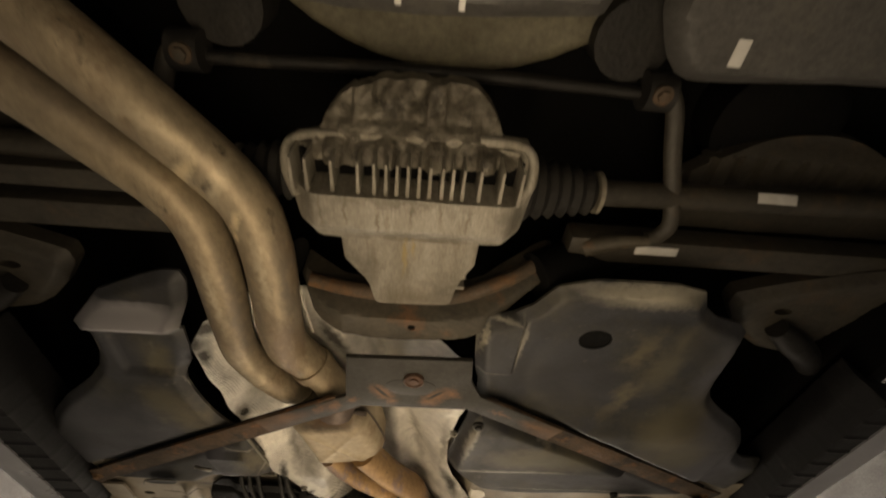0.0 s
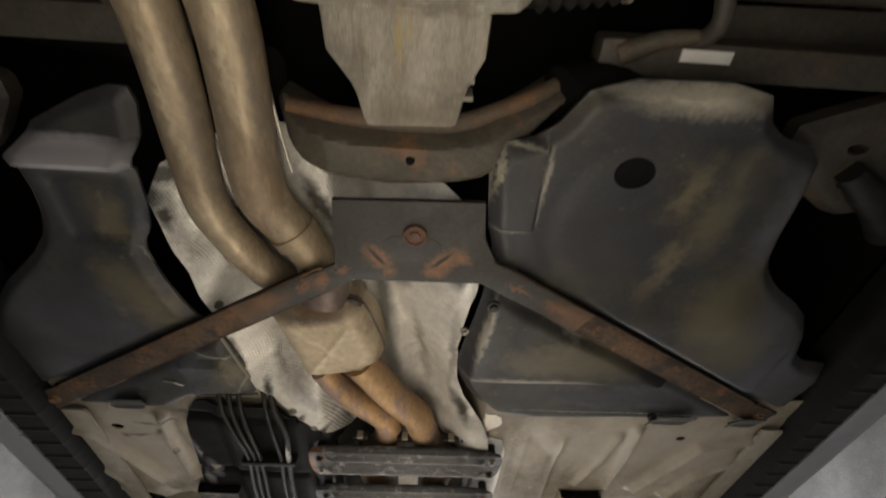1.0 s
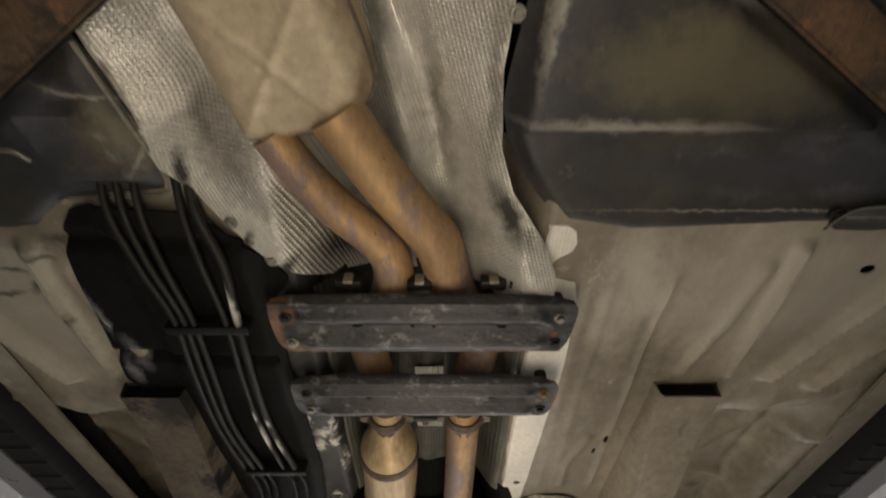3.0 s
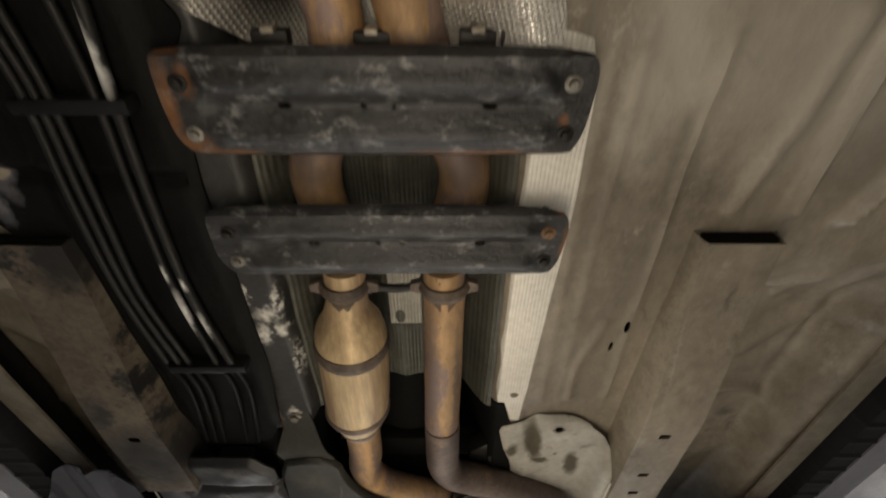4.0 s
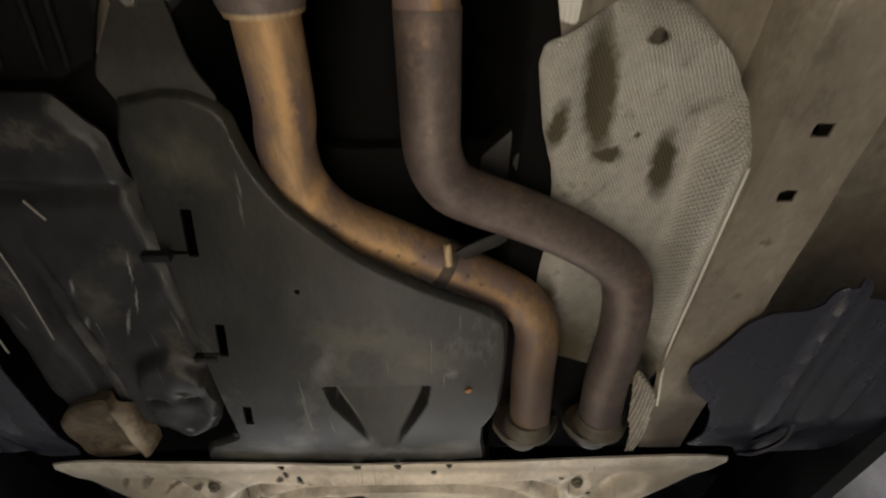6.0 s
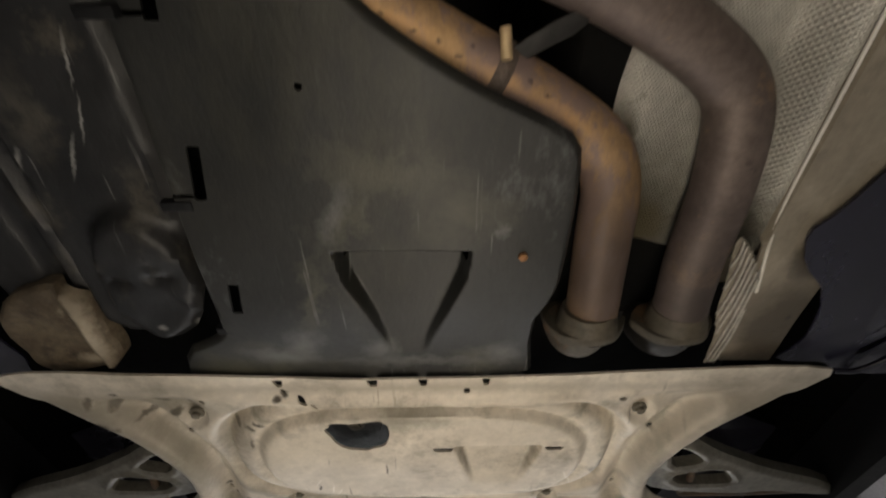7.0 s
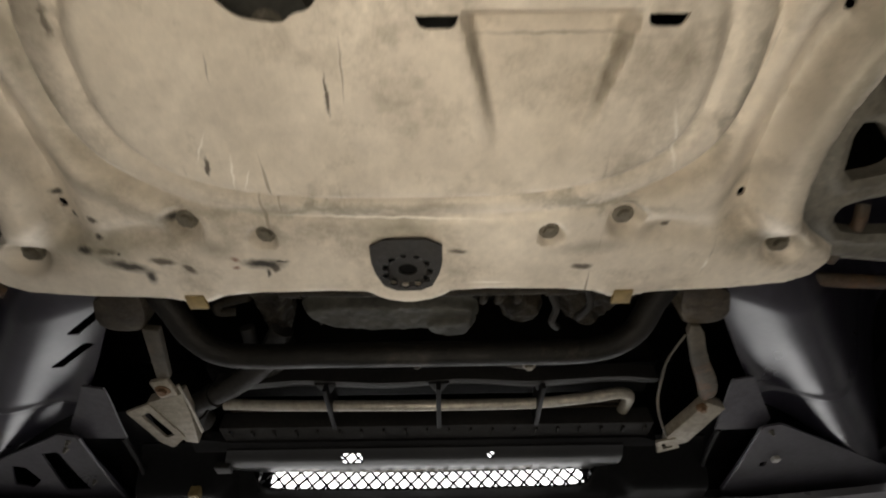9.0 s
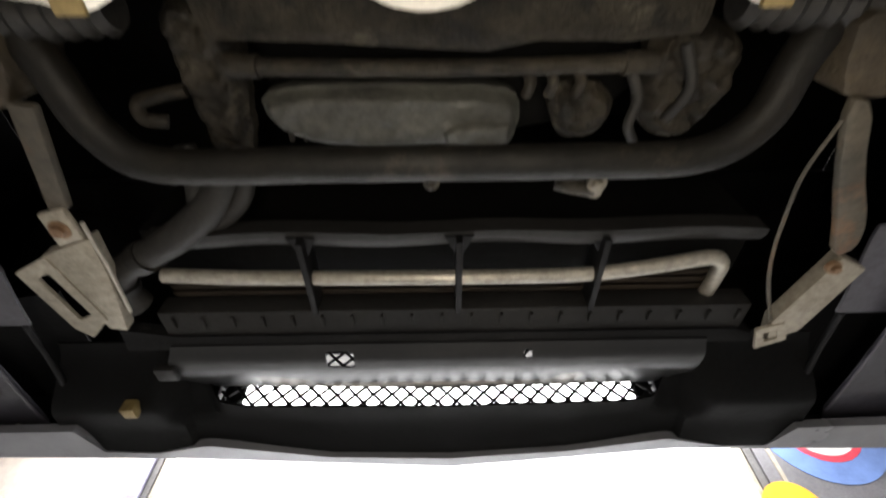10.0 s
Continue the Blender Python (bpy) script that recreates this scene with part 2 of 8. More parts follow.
PIPE_VIOLET = surf("violet_brown_exhaust_steel", (0.187, 0.1436, 0.1235), (0.1305, 0.1001, 0.09048), (0.5, 0.66), metal=0.4, scale=9, fine=70, bump=0.14, stain=(0.2871, 0.1827, 0.1087), stain_at=(0.56, 0.66), stain_scale=8, stain2=(0.09, 0.07, 0.062), stain2_at=(0.62, 0.68), stain2_scale=30, contrast=0.3)
CAT = surf("straw_coloured_exhaust_steel", (0.60, 0.455, 0.26), (0.40, 0.275, 0.155), (0.44, 0.58), metal=0.28, scale=8, fine=45, bump=0.1, stain=(0.24, 0.14, 0.1), stain_at=(0.54, 0.7), stain_scale=10, stretch=(3.0, 0.2, 3.0), contrast=0.3)
WELDLINE = surf("dark_weld_band", (0.14, 0.105, 0.08), (0.09, 0.07, 0.06), (0.5, 0.7), metal=0.3, scale=30, fine=150, bump=0.5)
CAST = surf("dusty_cast_aluminium", (0.368, 0.34, 0.284), (0.264, 0.24, 0.192), (0.5, 0.7), metal=0.25, scale=9, fine=150, bump=0.35, stain=(0.17, 0.14, 0.095), stain_at=(0.57, 0.7), stain_scale=9, stretch=(2.4, 0.5, 1), contrast=0.3)
CAST_DIRTY = surf("grimy_cast_aluminium", (0.21, 0.19, 0.15), (0.13, 0.115, 0.085), (0.5, 0.75), metal=0.2, scale=14, fine=120, bump=0.6, stain=(0.38, 0.35, 0.3), stain_at=(0.6, 0.7), stain_scale=25)
BARE = surf("scuffed_black_steel_plate", (0.0288, 0.0288, 0.02952), (0.0468, 0.0468, 0.04752), (0.32, 0.55), metal=0.3, scale=16, fine=110, bump=0.5, stain=(0.24, 0.24, 0.235), stain_at=(0.55, 0.68), stain_scale=30, stretch=(0.8, 1.3, 1), contrast=0.35)
ZINC = surf("zinc_bolt_head", (0.32, 0.305, 0.27), (0.21, 0.195, 0.165), (0.35, 0.55), metal=0.7, scale=60, fine=300, bump=0.3)
RUSTY_BOLT = surf("rusty_bolt_head", (0.24, 0.14, 0.07), (0.17, 0.095, 0.05), (0.6, 0.85), scale=60, fine=300, bump=0.5)
PLATE = surf("dusty_beige_aluminium_plate", (0.76, 0.69, 0.58), (0.62, 0.555, 0.455), (0.4, 0.6), metal=0.15, scale=4.5, fine=60, bump=0.12, stain=(0.30, 0.26, 0.195), stain_at=(0.52, 0.72), stain_scale=8, stain2=(0.17, 0.14, 0.105), stain2_at=(0.67, 0.76), stain2_scale=24, contrast=0.12, smear=0.25, scratch=(0.3, 0.26, 0.2))
BLACK_STEEL = surf("dusty_black_steel_arm", (0.017, 0.0155, 0.0135), (0.010, 0.0095, 0.009), (0.42, 0.65), scale=9, fine=90, bump=0.3, stain=(0.06, 0.05, 0.037), stain_at=(0.58, 0.72), spec=0.3)
RUBBER = surf("perished_black_rubber", (0.02, 0.019, 0.018), (0.03, 0.028, 0.025), (0.5, 0.7), scale=20, fine=120, bump=0.3, spec=0.3)
PAPER = surf("white_paper_label", (0.74, 0.73, 0.7), (0.66, 0.65, 0.61), (0.5, 0.6), scale=30, bump=0.05, contrast=0.08)
SILVER = surf("silver_grey_car_paint", (0.36, 0.36, 0.38), (0.31, 0.31, 0.33), (0.25, 0.35), metal=0.45, scale=3, fine=200, bump=0.03, coat=0.5, contrast=0.06, stain=(0.25, 0.24, 0.23), stain_at=(0.6, 0.8))
STEEL_TUBE = surf("dull_silver_cooler_tube", (0.52, 0.49, 0.42), (0.42, 0.39, 0.33), (0.35, 0.5), metal=0.5, scale=12, fine=90, bump=0.1, stain=(0.25, 0.22, 0.17), stain_at=(0.6, 0.75))
BRACKET = surf("grey_primed_bracket", (0.40, 0.36, 0.29), (0.31, 0.275, 0.215), (0.45, 0.6), metal=0.2, scale=12, fine=100, bump=0.15, stain=(0.22, 0.185, 0.14), stain_at=(0.56, 0.7), stain_scale=16)
LINE = surf("black_coated_brake_line", (0.014, 0.0135, 0.012), (0.010, 0.0095, 0.009), (0.45, 0.6), scale=12, fine=80, bump=0.1, stain=(0.03, 0.028, 0.025), stain_at=(0.6, 0.75), stain_scale=9, spec=0.3)
marks(LINE, (0.72, 0.71, 0.67), [(-0.3175, 1.70, 0.004, 0.018, 0), (-0.316, 1.78, 0.007, 0.05, 0), (-0.295, 1.81, 0.007, 0.035, 0), (-0.297, 1.72, 0.004, 0.014, 0), (-0.281, 1.40, 0.008, 0.05, 0)], 0.006, 90, 0.2, 0.9)
CONCRETE = surf("grey_workshop_floor", (0.26, 0.25, 0.235), (0.2, 0.195, 0.18), (0.4, 0.6), scale=1.5, fine=30, bump=0.1, stain=(0.12, 0.11, 0.1), stain_at=(0.6, 0.75), stain_scale=2)
PLASTER = surf("grey_wall_plaster", (0.16, 0.155, 0.15), (0.13, 0.125, 0.12), (0.7, 0.85), scale=2, fine=60, bump=0.15, stain=(0.1, 0.095, 0.09), stain_at=(0.6, 0.8), stain_scale=2)
RUSTY_SPOTS = [(-0.05, 0.815, 0.04, 0.022, 50), (-0.032, 0.842, 0.016, 0.016, 70), (0.06, 0.818, 0.048, 0.024, -42), (0.088, 0.806, 0.026, 0.018, 40), (0.045, 0.84, 0.028, 0.018, 10), (-0.16, 0.876, 0.03, 0.022, -30), (-0.24, 0.925, 0.06, 0.018, -31), (0.29, 0.925, 0.07, 0.018, 30)]
marks(BRACE, (0.085, 0.05, 0.032), RUSTY_SPOTS, 0.022, 60, 0.1, 0.95)
marks(BRACE, (0.21, 0.10, 0.04), [(-0.05, 0.815, 0.034, 0.017, 50), (-0.032, 0.842, 0.013, 0.012, 70), (0.06, 0.818, 0.04, 0.019, -42), (0.088, 0.806, 0.02, 0.014, 40), (0.045, 0.84, 0.022, 0.014, 10), (-0.15, 0.872, 0.012, 0.022, 20), (-0.185, 0.888, 0.01, 0.02, 20), (-0.115, 0.845, 0.012, 0.01, 0), (0.2, 0.876, 0.03, 0.007, 32), (-0.26, 0.93, 0.03, 0.02, -30), (0.29, 0.925, 0.05, 0.010, 30)], 0.03, 110, 0.0, 0.8)
marks(BRACE, (0.125, 0.068, 0.031), [(0.345, 0.955, 0.10, 0.05, 30), (-0.325, 0.975, 0.11, 0.05, -32)], 0.05, 30, 0.1, 0.95)
marks(BRACE, (0.012, 0.009, 0.006), [(-0.053, 0.812, 0.026, 0.0042, 52), (0.056, 0.815, 0.026, 0.0042, -46)], 0.004, 60)
marks(TANK, (0.25, 0.235, 0.2), [(0.153, 0.99, 0.009, 0.105, 7), (0.27, 1.137, 0.15, 0.012, 1), (0.385, 0.523, 0.125, 0.013, -1), (0.21, 0.66, 0.006, 0.05, 0), (0.255, 0.93, 0.03, 0.012, 32), (0.33, 0.985, 0.06, 0.014, 30), (-0.60, 0.75, 0.01, 0.05, 0)], 0.016, 45, 0.35, 0.85)
# left cover's rear lip painted pale, as the face that catches light
marks(TANK, (0.4, 0.39, 0.41), [(-0.512, 0.667, 0.10, 0.024, 1)], 0.006, 40, 0.6, 0.85)
marks(TANK, (0.5, 0.46, 0.36), [(0.42, 0.53, 0.12, 0.028, -3), (0.135, 0.66, 0.006, 0.05, 5), (-0.50, 0.77, 0.008, 0.04, 15)], 0.02, 80, 0.0, 0.6)
marks(TANK, (0.125, 0.105, 0.062), [(-0.345, 0.99, 0.05, 0.05, 0), (-0.50, 0.78, 0.03, 0.05, -10), (-0.47, 0.96, 0.06, 0.09, -20), (0.445, 0.68, 0.04, 0.07, 5), (0.45, 0.82, 0.03, 0.09, 20), (0.62, 0.95, 0.10, 0.12, 30), (0.3, 1.06, 0.12, 0.05, 0), (-0.36, 1.16, 0.06, 0.04, 0), (0.5, 1.05, 0.08, 0.03, 35)], 0.08, 18, 0.15, 0.8)
# dark band painted as the shadow in the foil's deep fold
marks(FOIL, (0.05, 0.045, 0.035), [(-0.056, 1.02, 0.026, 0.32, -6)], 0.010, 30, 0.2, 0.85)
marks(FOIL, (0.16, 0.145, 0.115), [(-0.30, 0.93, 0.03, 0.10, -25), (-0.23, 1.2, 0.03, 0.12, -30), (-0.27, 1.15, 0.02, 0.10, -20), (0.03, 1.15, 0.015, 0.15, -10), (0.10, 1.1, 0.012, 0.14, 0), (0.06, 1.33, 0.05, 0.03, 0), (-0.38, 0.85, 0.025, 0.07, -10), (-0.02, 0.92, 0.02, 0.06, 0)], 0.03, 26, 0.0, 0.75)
# blue-grey patches on the outer covers, painted for cool side light
marks(TANK, (0.085, 0.086, 0.102), [(0.76, 1.12, 0.13, 0.16, 0), (0.70, 0.93, 0.07, 0.12, 30), (0.62, 0.72, 0.04, 0.12, 0), (-0.62, 1.02, 0.12, 0.12, 30), (-0.70, 1.18, 0.10, 0.10, 0), (-0.45, 1.12, 0.05, 0.05, 0), (0.55, 1.20, 0.25, 0.05, 0)], 0.07, 14, 0.2, 0.75)
marks(TANK, (0.095, 0.084, 0.052), [(0.52, 0.64, 0.045, 0.06, 0), (0.50, 0.72, 0.035, 0.10, 0), (0.58, 0.90, 0.05, 0.10, 25), (0.66, 1.02, 0.06, 0.08, 0), (-0.50, 0.77, 0.045, 0.05, 0), (-0.52, 0.90, 0.05, 0.05, 20), (0.36, 1.08, 0.16, 0.05, 0), (0.25, 0.90, 0.06, 0.03, 30)], 0.035, 30, 0.3, 0.75)
marks(TANK, (0.022, 0.022, 0.026), [(-0.56, 0.75, 0.07, 0.05, 0), (-0.62, 1.0, 0.08, 0.09, 0), (0.34, 0.8, 0.1, 0.1, 0), (0.56, 0.62, 0.04, 0.08, 0), (0.5, 1.2, 0.25, 0.035, 0)], 0.06, 12, 0.6, 0.6)
marks(TANK, (0.32, 0.30, 0.25), [(0.124, 0.69, 0.004, 0.08, 0), (0.163, 0.613, 0.045, 0.004, 5), (0.205, 0.68, 0.004, 0.08, -3), (0.165, 0.765, 0.04, 0.004, 0), (-0.413, 0.77, 0.003, 0.1, 2), (-0.39, 1.105, 0.06, 0.003, 12), (-0.335, 1.16, 0.003, 0.06, 30), (0.64, 0.70, 0.003, 0.1, 0), (0.5, 1.262, 0.3, 0.002, 0), (-0.44, 0.90, 0.003, 0.07, -20)], 0.008, 90, 0.0, 0.8)
marks(BARE, (0.2, 0.09, 0.035), [(-0.226, 1.46, 0.013, 0.06, 5), (-0.212, 1.503, 0.028, 0.016, 8), (-0.17, 1.515, 0.05, 0.006, 2), (0.12, 1.515, 0.09, 0.004, 0), (-0.2, 1.43, 0.012, 0.02, 0), (-0.215, 1.402, 0.02, 0.004, 0), (0.244, 1.655, 0.006, 0.04, 0), (0.235, 1.6, 0.01, 0.006, 0), (0.215, 1.475, 0.008, 0.008, 0)], 0.01, 60, 0.2, 0.9)
FLAKED = surf("black_paint_flaking_off_aluminium", (0.02, 0.02, 0.019), (0.03, 0.029, 0.027), (0.35, 0.6), fine=90, bump=0.3)
marks(FLAKED, (0.66, 0.64, 0.58), [(-0.214, 1.822, 0.024, 0.016, 0), (-0.193, 1.80, 0.006, 0.045, 5), (-0.24, 1.775, 0.007, 0.03, 0), (-0.228, 1.87, 0.012, 0.03, 0), (-0.196, 1.86, 0.012, 0.02, 0), (-0.182, 1.94, 0.004, 0.05, 0), (-0.222, 2.11, 0.012, 0.02, 0)], 0.03, 70, 0.1, 1.0)
marks(COVER, (0.26, 0.26, 0.29), [(-0.497, 1.555, 0.016, 0.05, -8), (-0.52, 1.6, 0.014, 0.04, 0), (-0.52, 1.46, 0.007, 0.06, 0)], 0.022, 45, 0.0, 0.7)
# soot blotches, plus dark bands painted as shade between the pipes
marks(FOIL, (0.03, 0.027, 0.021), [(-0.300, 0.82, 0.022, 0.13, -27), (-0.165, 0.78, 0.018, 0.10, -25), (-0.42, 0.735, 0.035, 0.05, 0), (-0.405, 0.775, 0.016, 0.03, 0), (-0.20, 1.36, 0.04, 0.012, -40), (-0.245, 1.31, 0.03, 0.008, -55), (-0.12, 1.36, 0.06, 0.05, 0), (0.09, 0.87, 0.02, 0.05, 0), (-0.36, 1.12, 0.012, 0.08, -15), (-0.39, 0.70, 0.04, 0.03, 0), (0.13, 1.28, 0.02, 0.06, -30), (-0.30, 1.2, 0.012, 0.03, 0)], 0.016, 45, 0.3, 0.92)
marks(SPLASH, (0.024, 0.022, 0.02), [(-0.50, 2.16, 0.10, 0.13, 0), (-0.47, 1.70, 0.06, 0.06, 30), (-0.54, 2.02, 0.03, 0.06, 0)], 0.05, 26, 0.4, 0.92)
marks(PAN, (0.10, 0.088, 0.068), [(0.53, 2.70, 0.03, 0.035, 0), (0.385, 1.5, 0.01, 0.04, 10), (0.34, 1.44, 0.008, 0.012, 0), (0.41, 1.39, 0.012, 0.012, 0), (0.43, 1.42, 0.03, 0.006, 40), (0.51, 2.395, 0.008, 0.008, 0), (0.512, 2.487, 0.008, 0.008, 0), (-0.60, 1.44, 0.02, 0.012, 40), (-0.58, 1.49, 0.012, 0.018, 0), (-0.66, 1.42, 0.03, 0.006, 0), (-0.56, 1.33, 0.04, 0.012, 10), (0.69, 1.372, 0.03, 0.02, 20), (0.42, 1.83, 0.006, 0.03, -20), (0.52, 1.76, 0.006, 0.03, 0), (0.76, 2.25, 0.03, 0.02, 0), (-0.5, 1.62, 0.04, 0.02, 0)], 0.02, 40, 0.2, 0.8)
# scuffs, and pale lines painted as highlights along ribs and rail edges
marks(PAN, (0.5, 0.46, 0.38), [(0.452, 1.95, 0.004, 0.30, 0), (0.566, 2.1, 0.003, 0.45, 0), (0.562, 1.46, 0.005, 0.15, 0), (0.675, 1.575, 0.006, 0.06, 25), (0.73, 1.45, 0.006, 0.06, 25), (0.81, 1.37, 0.05, 0.006, -15), (0.77, 1.62, 0.006, 0.05, 25), (0.85, 1.49, 0.07, 0.006, -48), (0.50, 1.54, 0.005, 0.08, 10), (-0.562, 1.50, 0.006, 0.12, 0), (-0.675, 1.575, 0.007, 0.07, -25), (-0.73, 1.45, 0.007, 0.07, -25), (-0.78, 1.6, 0.007, 0.07, -25), (-0.64, 1.46, 0.03, 0.02, 0), (0.35, 1.46, 0.05, 0.025, 40), (0.47, 1.9, 0.004, 0.12, -4), (0.455, 2.05, 0.004, 0.15, 0), (0.8, 2.0, 0.04, 0.03, 0)], 0.012, 90, 0.0, 0.5)
# greyer rear floor, also lightened to stand in for brighter light
marks(PAN, (0.47, 0.435, 0.37), [(0.62, 1.42, 0.36, 0.17, 0), (0.34, 1.42, 0.08, 0.14, 0), (-0.66, 1.47, 0.15, 0.20, 0), (-0.58, 1.36, 0.08, 0.05, 0)], 0.10, 9, 0.5, 0.55)
# broad darkening of the right floor, painted for weaker light
marks(PAN, (0.19, 0.158, 0.112), [(0.34, 1.96, 0.08, 0.2, 0), (0.39, 1.98, 0.05, 0.30, 5), (0.53, 2.79, 0.06, 0.10, 0), (0.66, 2.1, 0.10, 0.25, 0)], 0.06, 14, 0.0, 0.42)
marks(PAN, (0.075, 0.061, 0.044), [(0.55, 2.82, 0.09, 0.11, 0), (0.53, 2.69, 0.035, 0.05, 0)], 0.03, 24, 0.5, 0.9)
marks(PAN, (0.03, 0.027, 0.022), [(0.548, 2.80, 0.006, 0.006, 0), (-0.597, 1.405, 0.010, 0.028, 40), (-0.62, 1.375, 0.035, 0.007, 8), (-0.655, 1.425, 0.04, 0.006, -8), (-0.52, 1.315, 0.03, 0.012, 0), (-0.575, 1.47, 0.012, 0.016, 0), (-0.56, 1.345, 0.022, 0.008, 25), (-0.69, 1.43, 0.012, 0.012, 0)], 0.012, 60, 0.2, 0.85)
marks(CAST, (0.13, 0.105, 0.07), [(-0.14, 0.385, 0.003, 0.05, 0), (-0.105, 0.38, 0.003, 0.035, 0), (-0.06, 0.40, 0.004, 0.04, 0), (-0.012, 0.38, 0.003, 0.03, 0), (0.03, 0.375, 0.003, 0.025, 0), (0.07, 0.385, 0.004, 0.03, 0), (0.01, 0.438, 0.12, 0.006, 0), (0.0, 0.58, 0.08, 0.03, 0), (-0.07, 0.50, 0.012, 0.06, 0)], 0.012, 60, 0.1, 0.75)
marks(CAST, (0.12, 0.105, 0.08), [(-0.16, 0.37, 0.03, 0.05, 0), (0.13, 0.38, 0.03, 0.05, 0), (-0.03, 0.36, 0.12, 0.012, 0), (-0.09, 0.52, 0.03, 0.06, 0), (0.05, 0.56, 0.04, 0.05, 0), (0.0, 0.43, 0.12, 0.014, 0)], 0.05, 40, 0.0, 0.8)
marks(CAST, (0.34, 0.25, 0.10), [(-0.02, 0.48, 0.005, 0.05, 0), (-0.008, 0.46, 0.003, 0.03, 0)], 0.012, 80, 0.1, 0.8)
CLIP = surf("golden_plated_clip_steel", (0.30, 0.22, 0.09), (0.22, 0.155, 0.065), (0.4, 0.6), metal=0.3, fine=90, bump=0.2)
DUCT = surf("satin_grey_black_duct_plastic", (0.055, 0.053, 0.064), (0.075, 0.072, 0.087), (0.25, 0.45), fine=90, bump=0.12, stain=(0.06, 0.057, 0.07), stain_at=(0.58, 0.75), stain_scale=8, spec=0.6)
# lighter copy of the liner plastic, for more light on the front part
LINER_LIT = surf("lit_lavender_black_liner", (0.0189, 0.01722, 0.02604), (0.0273, 0.0252, 0.0378), (0.25, 0.36), fine=50, bump=0.08, spec=0.55, stain=(0.0504, 0.04788, 0.0609), stain_at=(0.55, 0.85), stain_scale=4, stretch=(1, 0.5, 1), contrast=0.2)
marks(PLATE, (0.11, 0.09, 0.068), [(-0.29, 3.32, 0.016, 0.006, 10), (-0.262, 3.332, 0.01, 0.005, 40), (-0.175, 3.325, 0.016, 0.005, 0), (-0.16, 3.332, 0.006, 0.008, 0), (-0.42, 2.96, 0.016, 0.007, 20), (-0.40, 2.985, 0.013, 0.006, -20), (-0.37, 2.96, 0.008, 0.006, 0), (-0.225, 2.945, 0.010, 0.006, -30), (-0.235, 2.965, 0.007, 0.005, 0), (-0.35, 3.305, 0.012, 0.005, 0), (-0.31, 3.02, 0.009, 0.006, 0), (-0.345, 3.26, 0.006, 0.005, 0), (0.30, 3.28, 0.005, 0.004, 0), (0.06, 3.31, 0.012, 0.004, 0), (0.21, 3.335, 0.014, 0.005, 0), (-0.19, 3.19, 0.003, 0.012, 10), (-0.06, 3.12, 0.002, 0.02, 0)], 0.006, 90)
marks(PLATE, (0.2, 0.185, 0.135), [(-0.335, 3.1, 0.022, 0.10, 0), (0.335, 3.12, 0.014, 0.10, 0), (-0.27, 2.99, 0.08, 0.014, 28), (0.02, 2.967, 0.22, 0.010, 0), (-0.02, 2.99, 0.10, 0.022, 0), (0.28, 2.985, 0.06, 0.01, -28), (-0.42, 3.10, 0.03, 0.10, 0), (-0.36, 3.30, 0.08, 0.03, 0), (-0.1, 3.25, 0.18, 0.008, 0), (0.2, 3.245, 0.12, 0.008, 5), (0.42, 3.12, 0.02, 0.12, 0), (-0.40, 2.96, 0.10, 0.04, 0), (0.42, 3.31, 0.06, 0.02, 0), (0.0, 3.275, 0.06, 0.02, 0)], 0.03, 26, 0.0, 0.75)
# grey patches painted as shading round the bolts and left rim
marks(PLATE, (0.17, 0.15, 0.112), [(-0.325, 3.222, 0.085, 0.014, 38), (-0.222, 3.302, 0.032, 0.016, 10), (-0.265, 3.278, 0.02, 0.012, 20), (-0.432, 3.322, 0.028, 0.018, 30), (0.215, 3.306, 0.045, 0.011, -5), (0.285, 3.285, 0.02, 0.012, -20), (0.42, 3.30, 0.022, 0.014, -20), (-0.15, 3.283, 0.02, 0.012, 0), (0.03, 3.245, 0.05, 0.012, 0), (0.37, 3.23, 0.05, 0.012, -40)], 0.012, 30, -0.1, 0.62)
marks(PLATE, (0.022, 0.019, 0.014), [(-0.332, 3.327, 0.031, 0.009, 17), (-0.312, 3.343, 0.007, 0.014, 10), (-0.171, 3.3255, 0.027, 0.009, 2), (-0.150, 3.322, 0.012, 0.003, 0), (-0.169, 3.34, 0.003, 0.008, 0), (-0.385, 3.236, 0.006, 0.005, 20), (-0.374, 3.262, 0.005, 0.004, 20), (-0.351, 3.286, 0.005, 0.005, 0), (-0.375, 3.303, 0.010, 0.006, 0), (-0.336, 3.308, 0.003, 0.003, 0), (-0.262, 3.267, 0.014, 0.008, 30)], 0.006, 90, 0.35, 0.95)
marks(PLATE, (0.05, 0.042, 0.03), [(-0.495, 2.968, 0.012, 0.009, 0), (-0.518, 2.996, 0.018, 0.006, 20), (-0.498, 3.006, 0.012, 0.005, -10), (-0.458, 3.003, 0.014, 0.004, 10), (-0.568, 2.974, 0.014, 0.006, 15), (-0.482, 2.936, 0.008, 0.006, 0), (-0.53, 2.955, 0.008, 0.012, 0), (-0.212, 2.934, 0.006, 0.010, 0), (-0.219, 2.96, 0.006, 0.006, 0), (-0.27, 3.012, 0.012, 0.004, 35), (-0.286, 3.02, 0.010, 0.005, 40), (-0.29, 3.06, 0.004, 0.012, 0)], 0.012, 60, 0.55, 0.9)
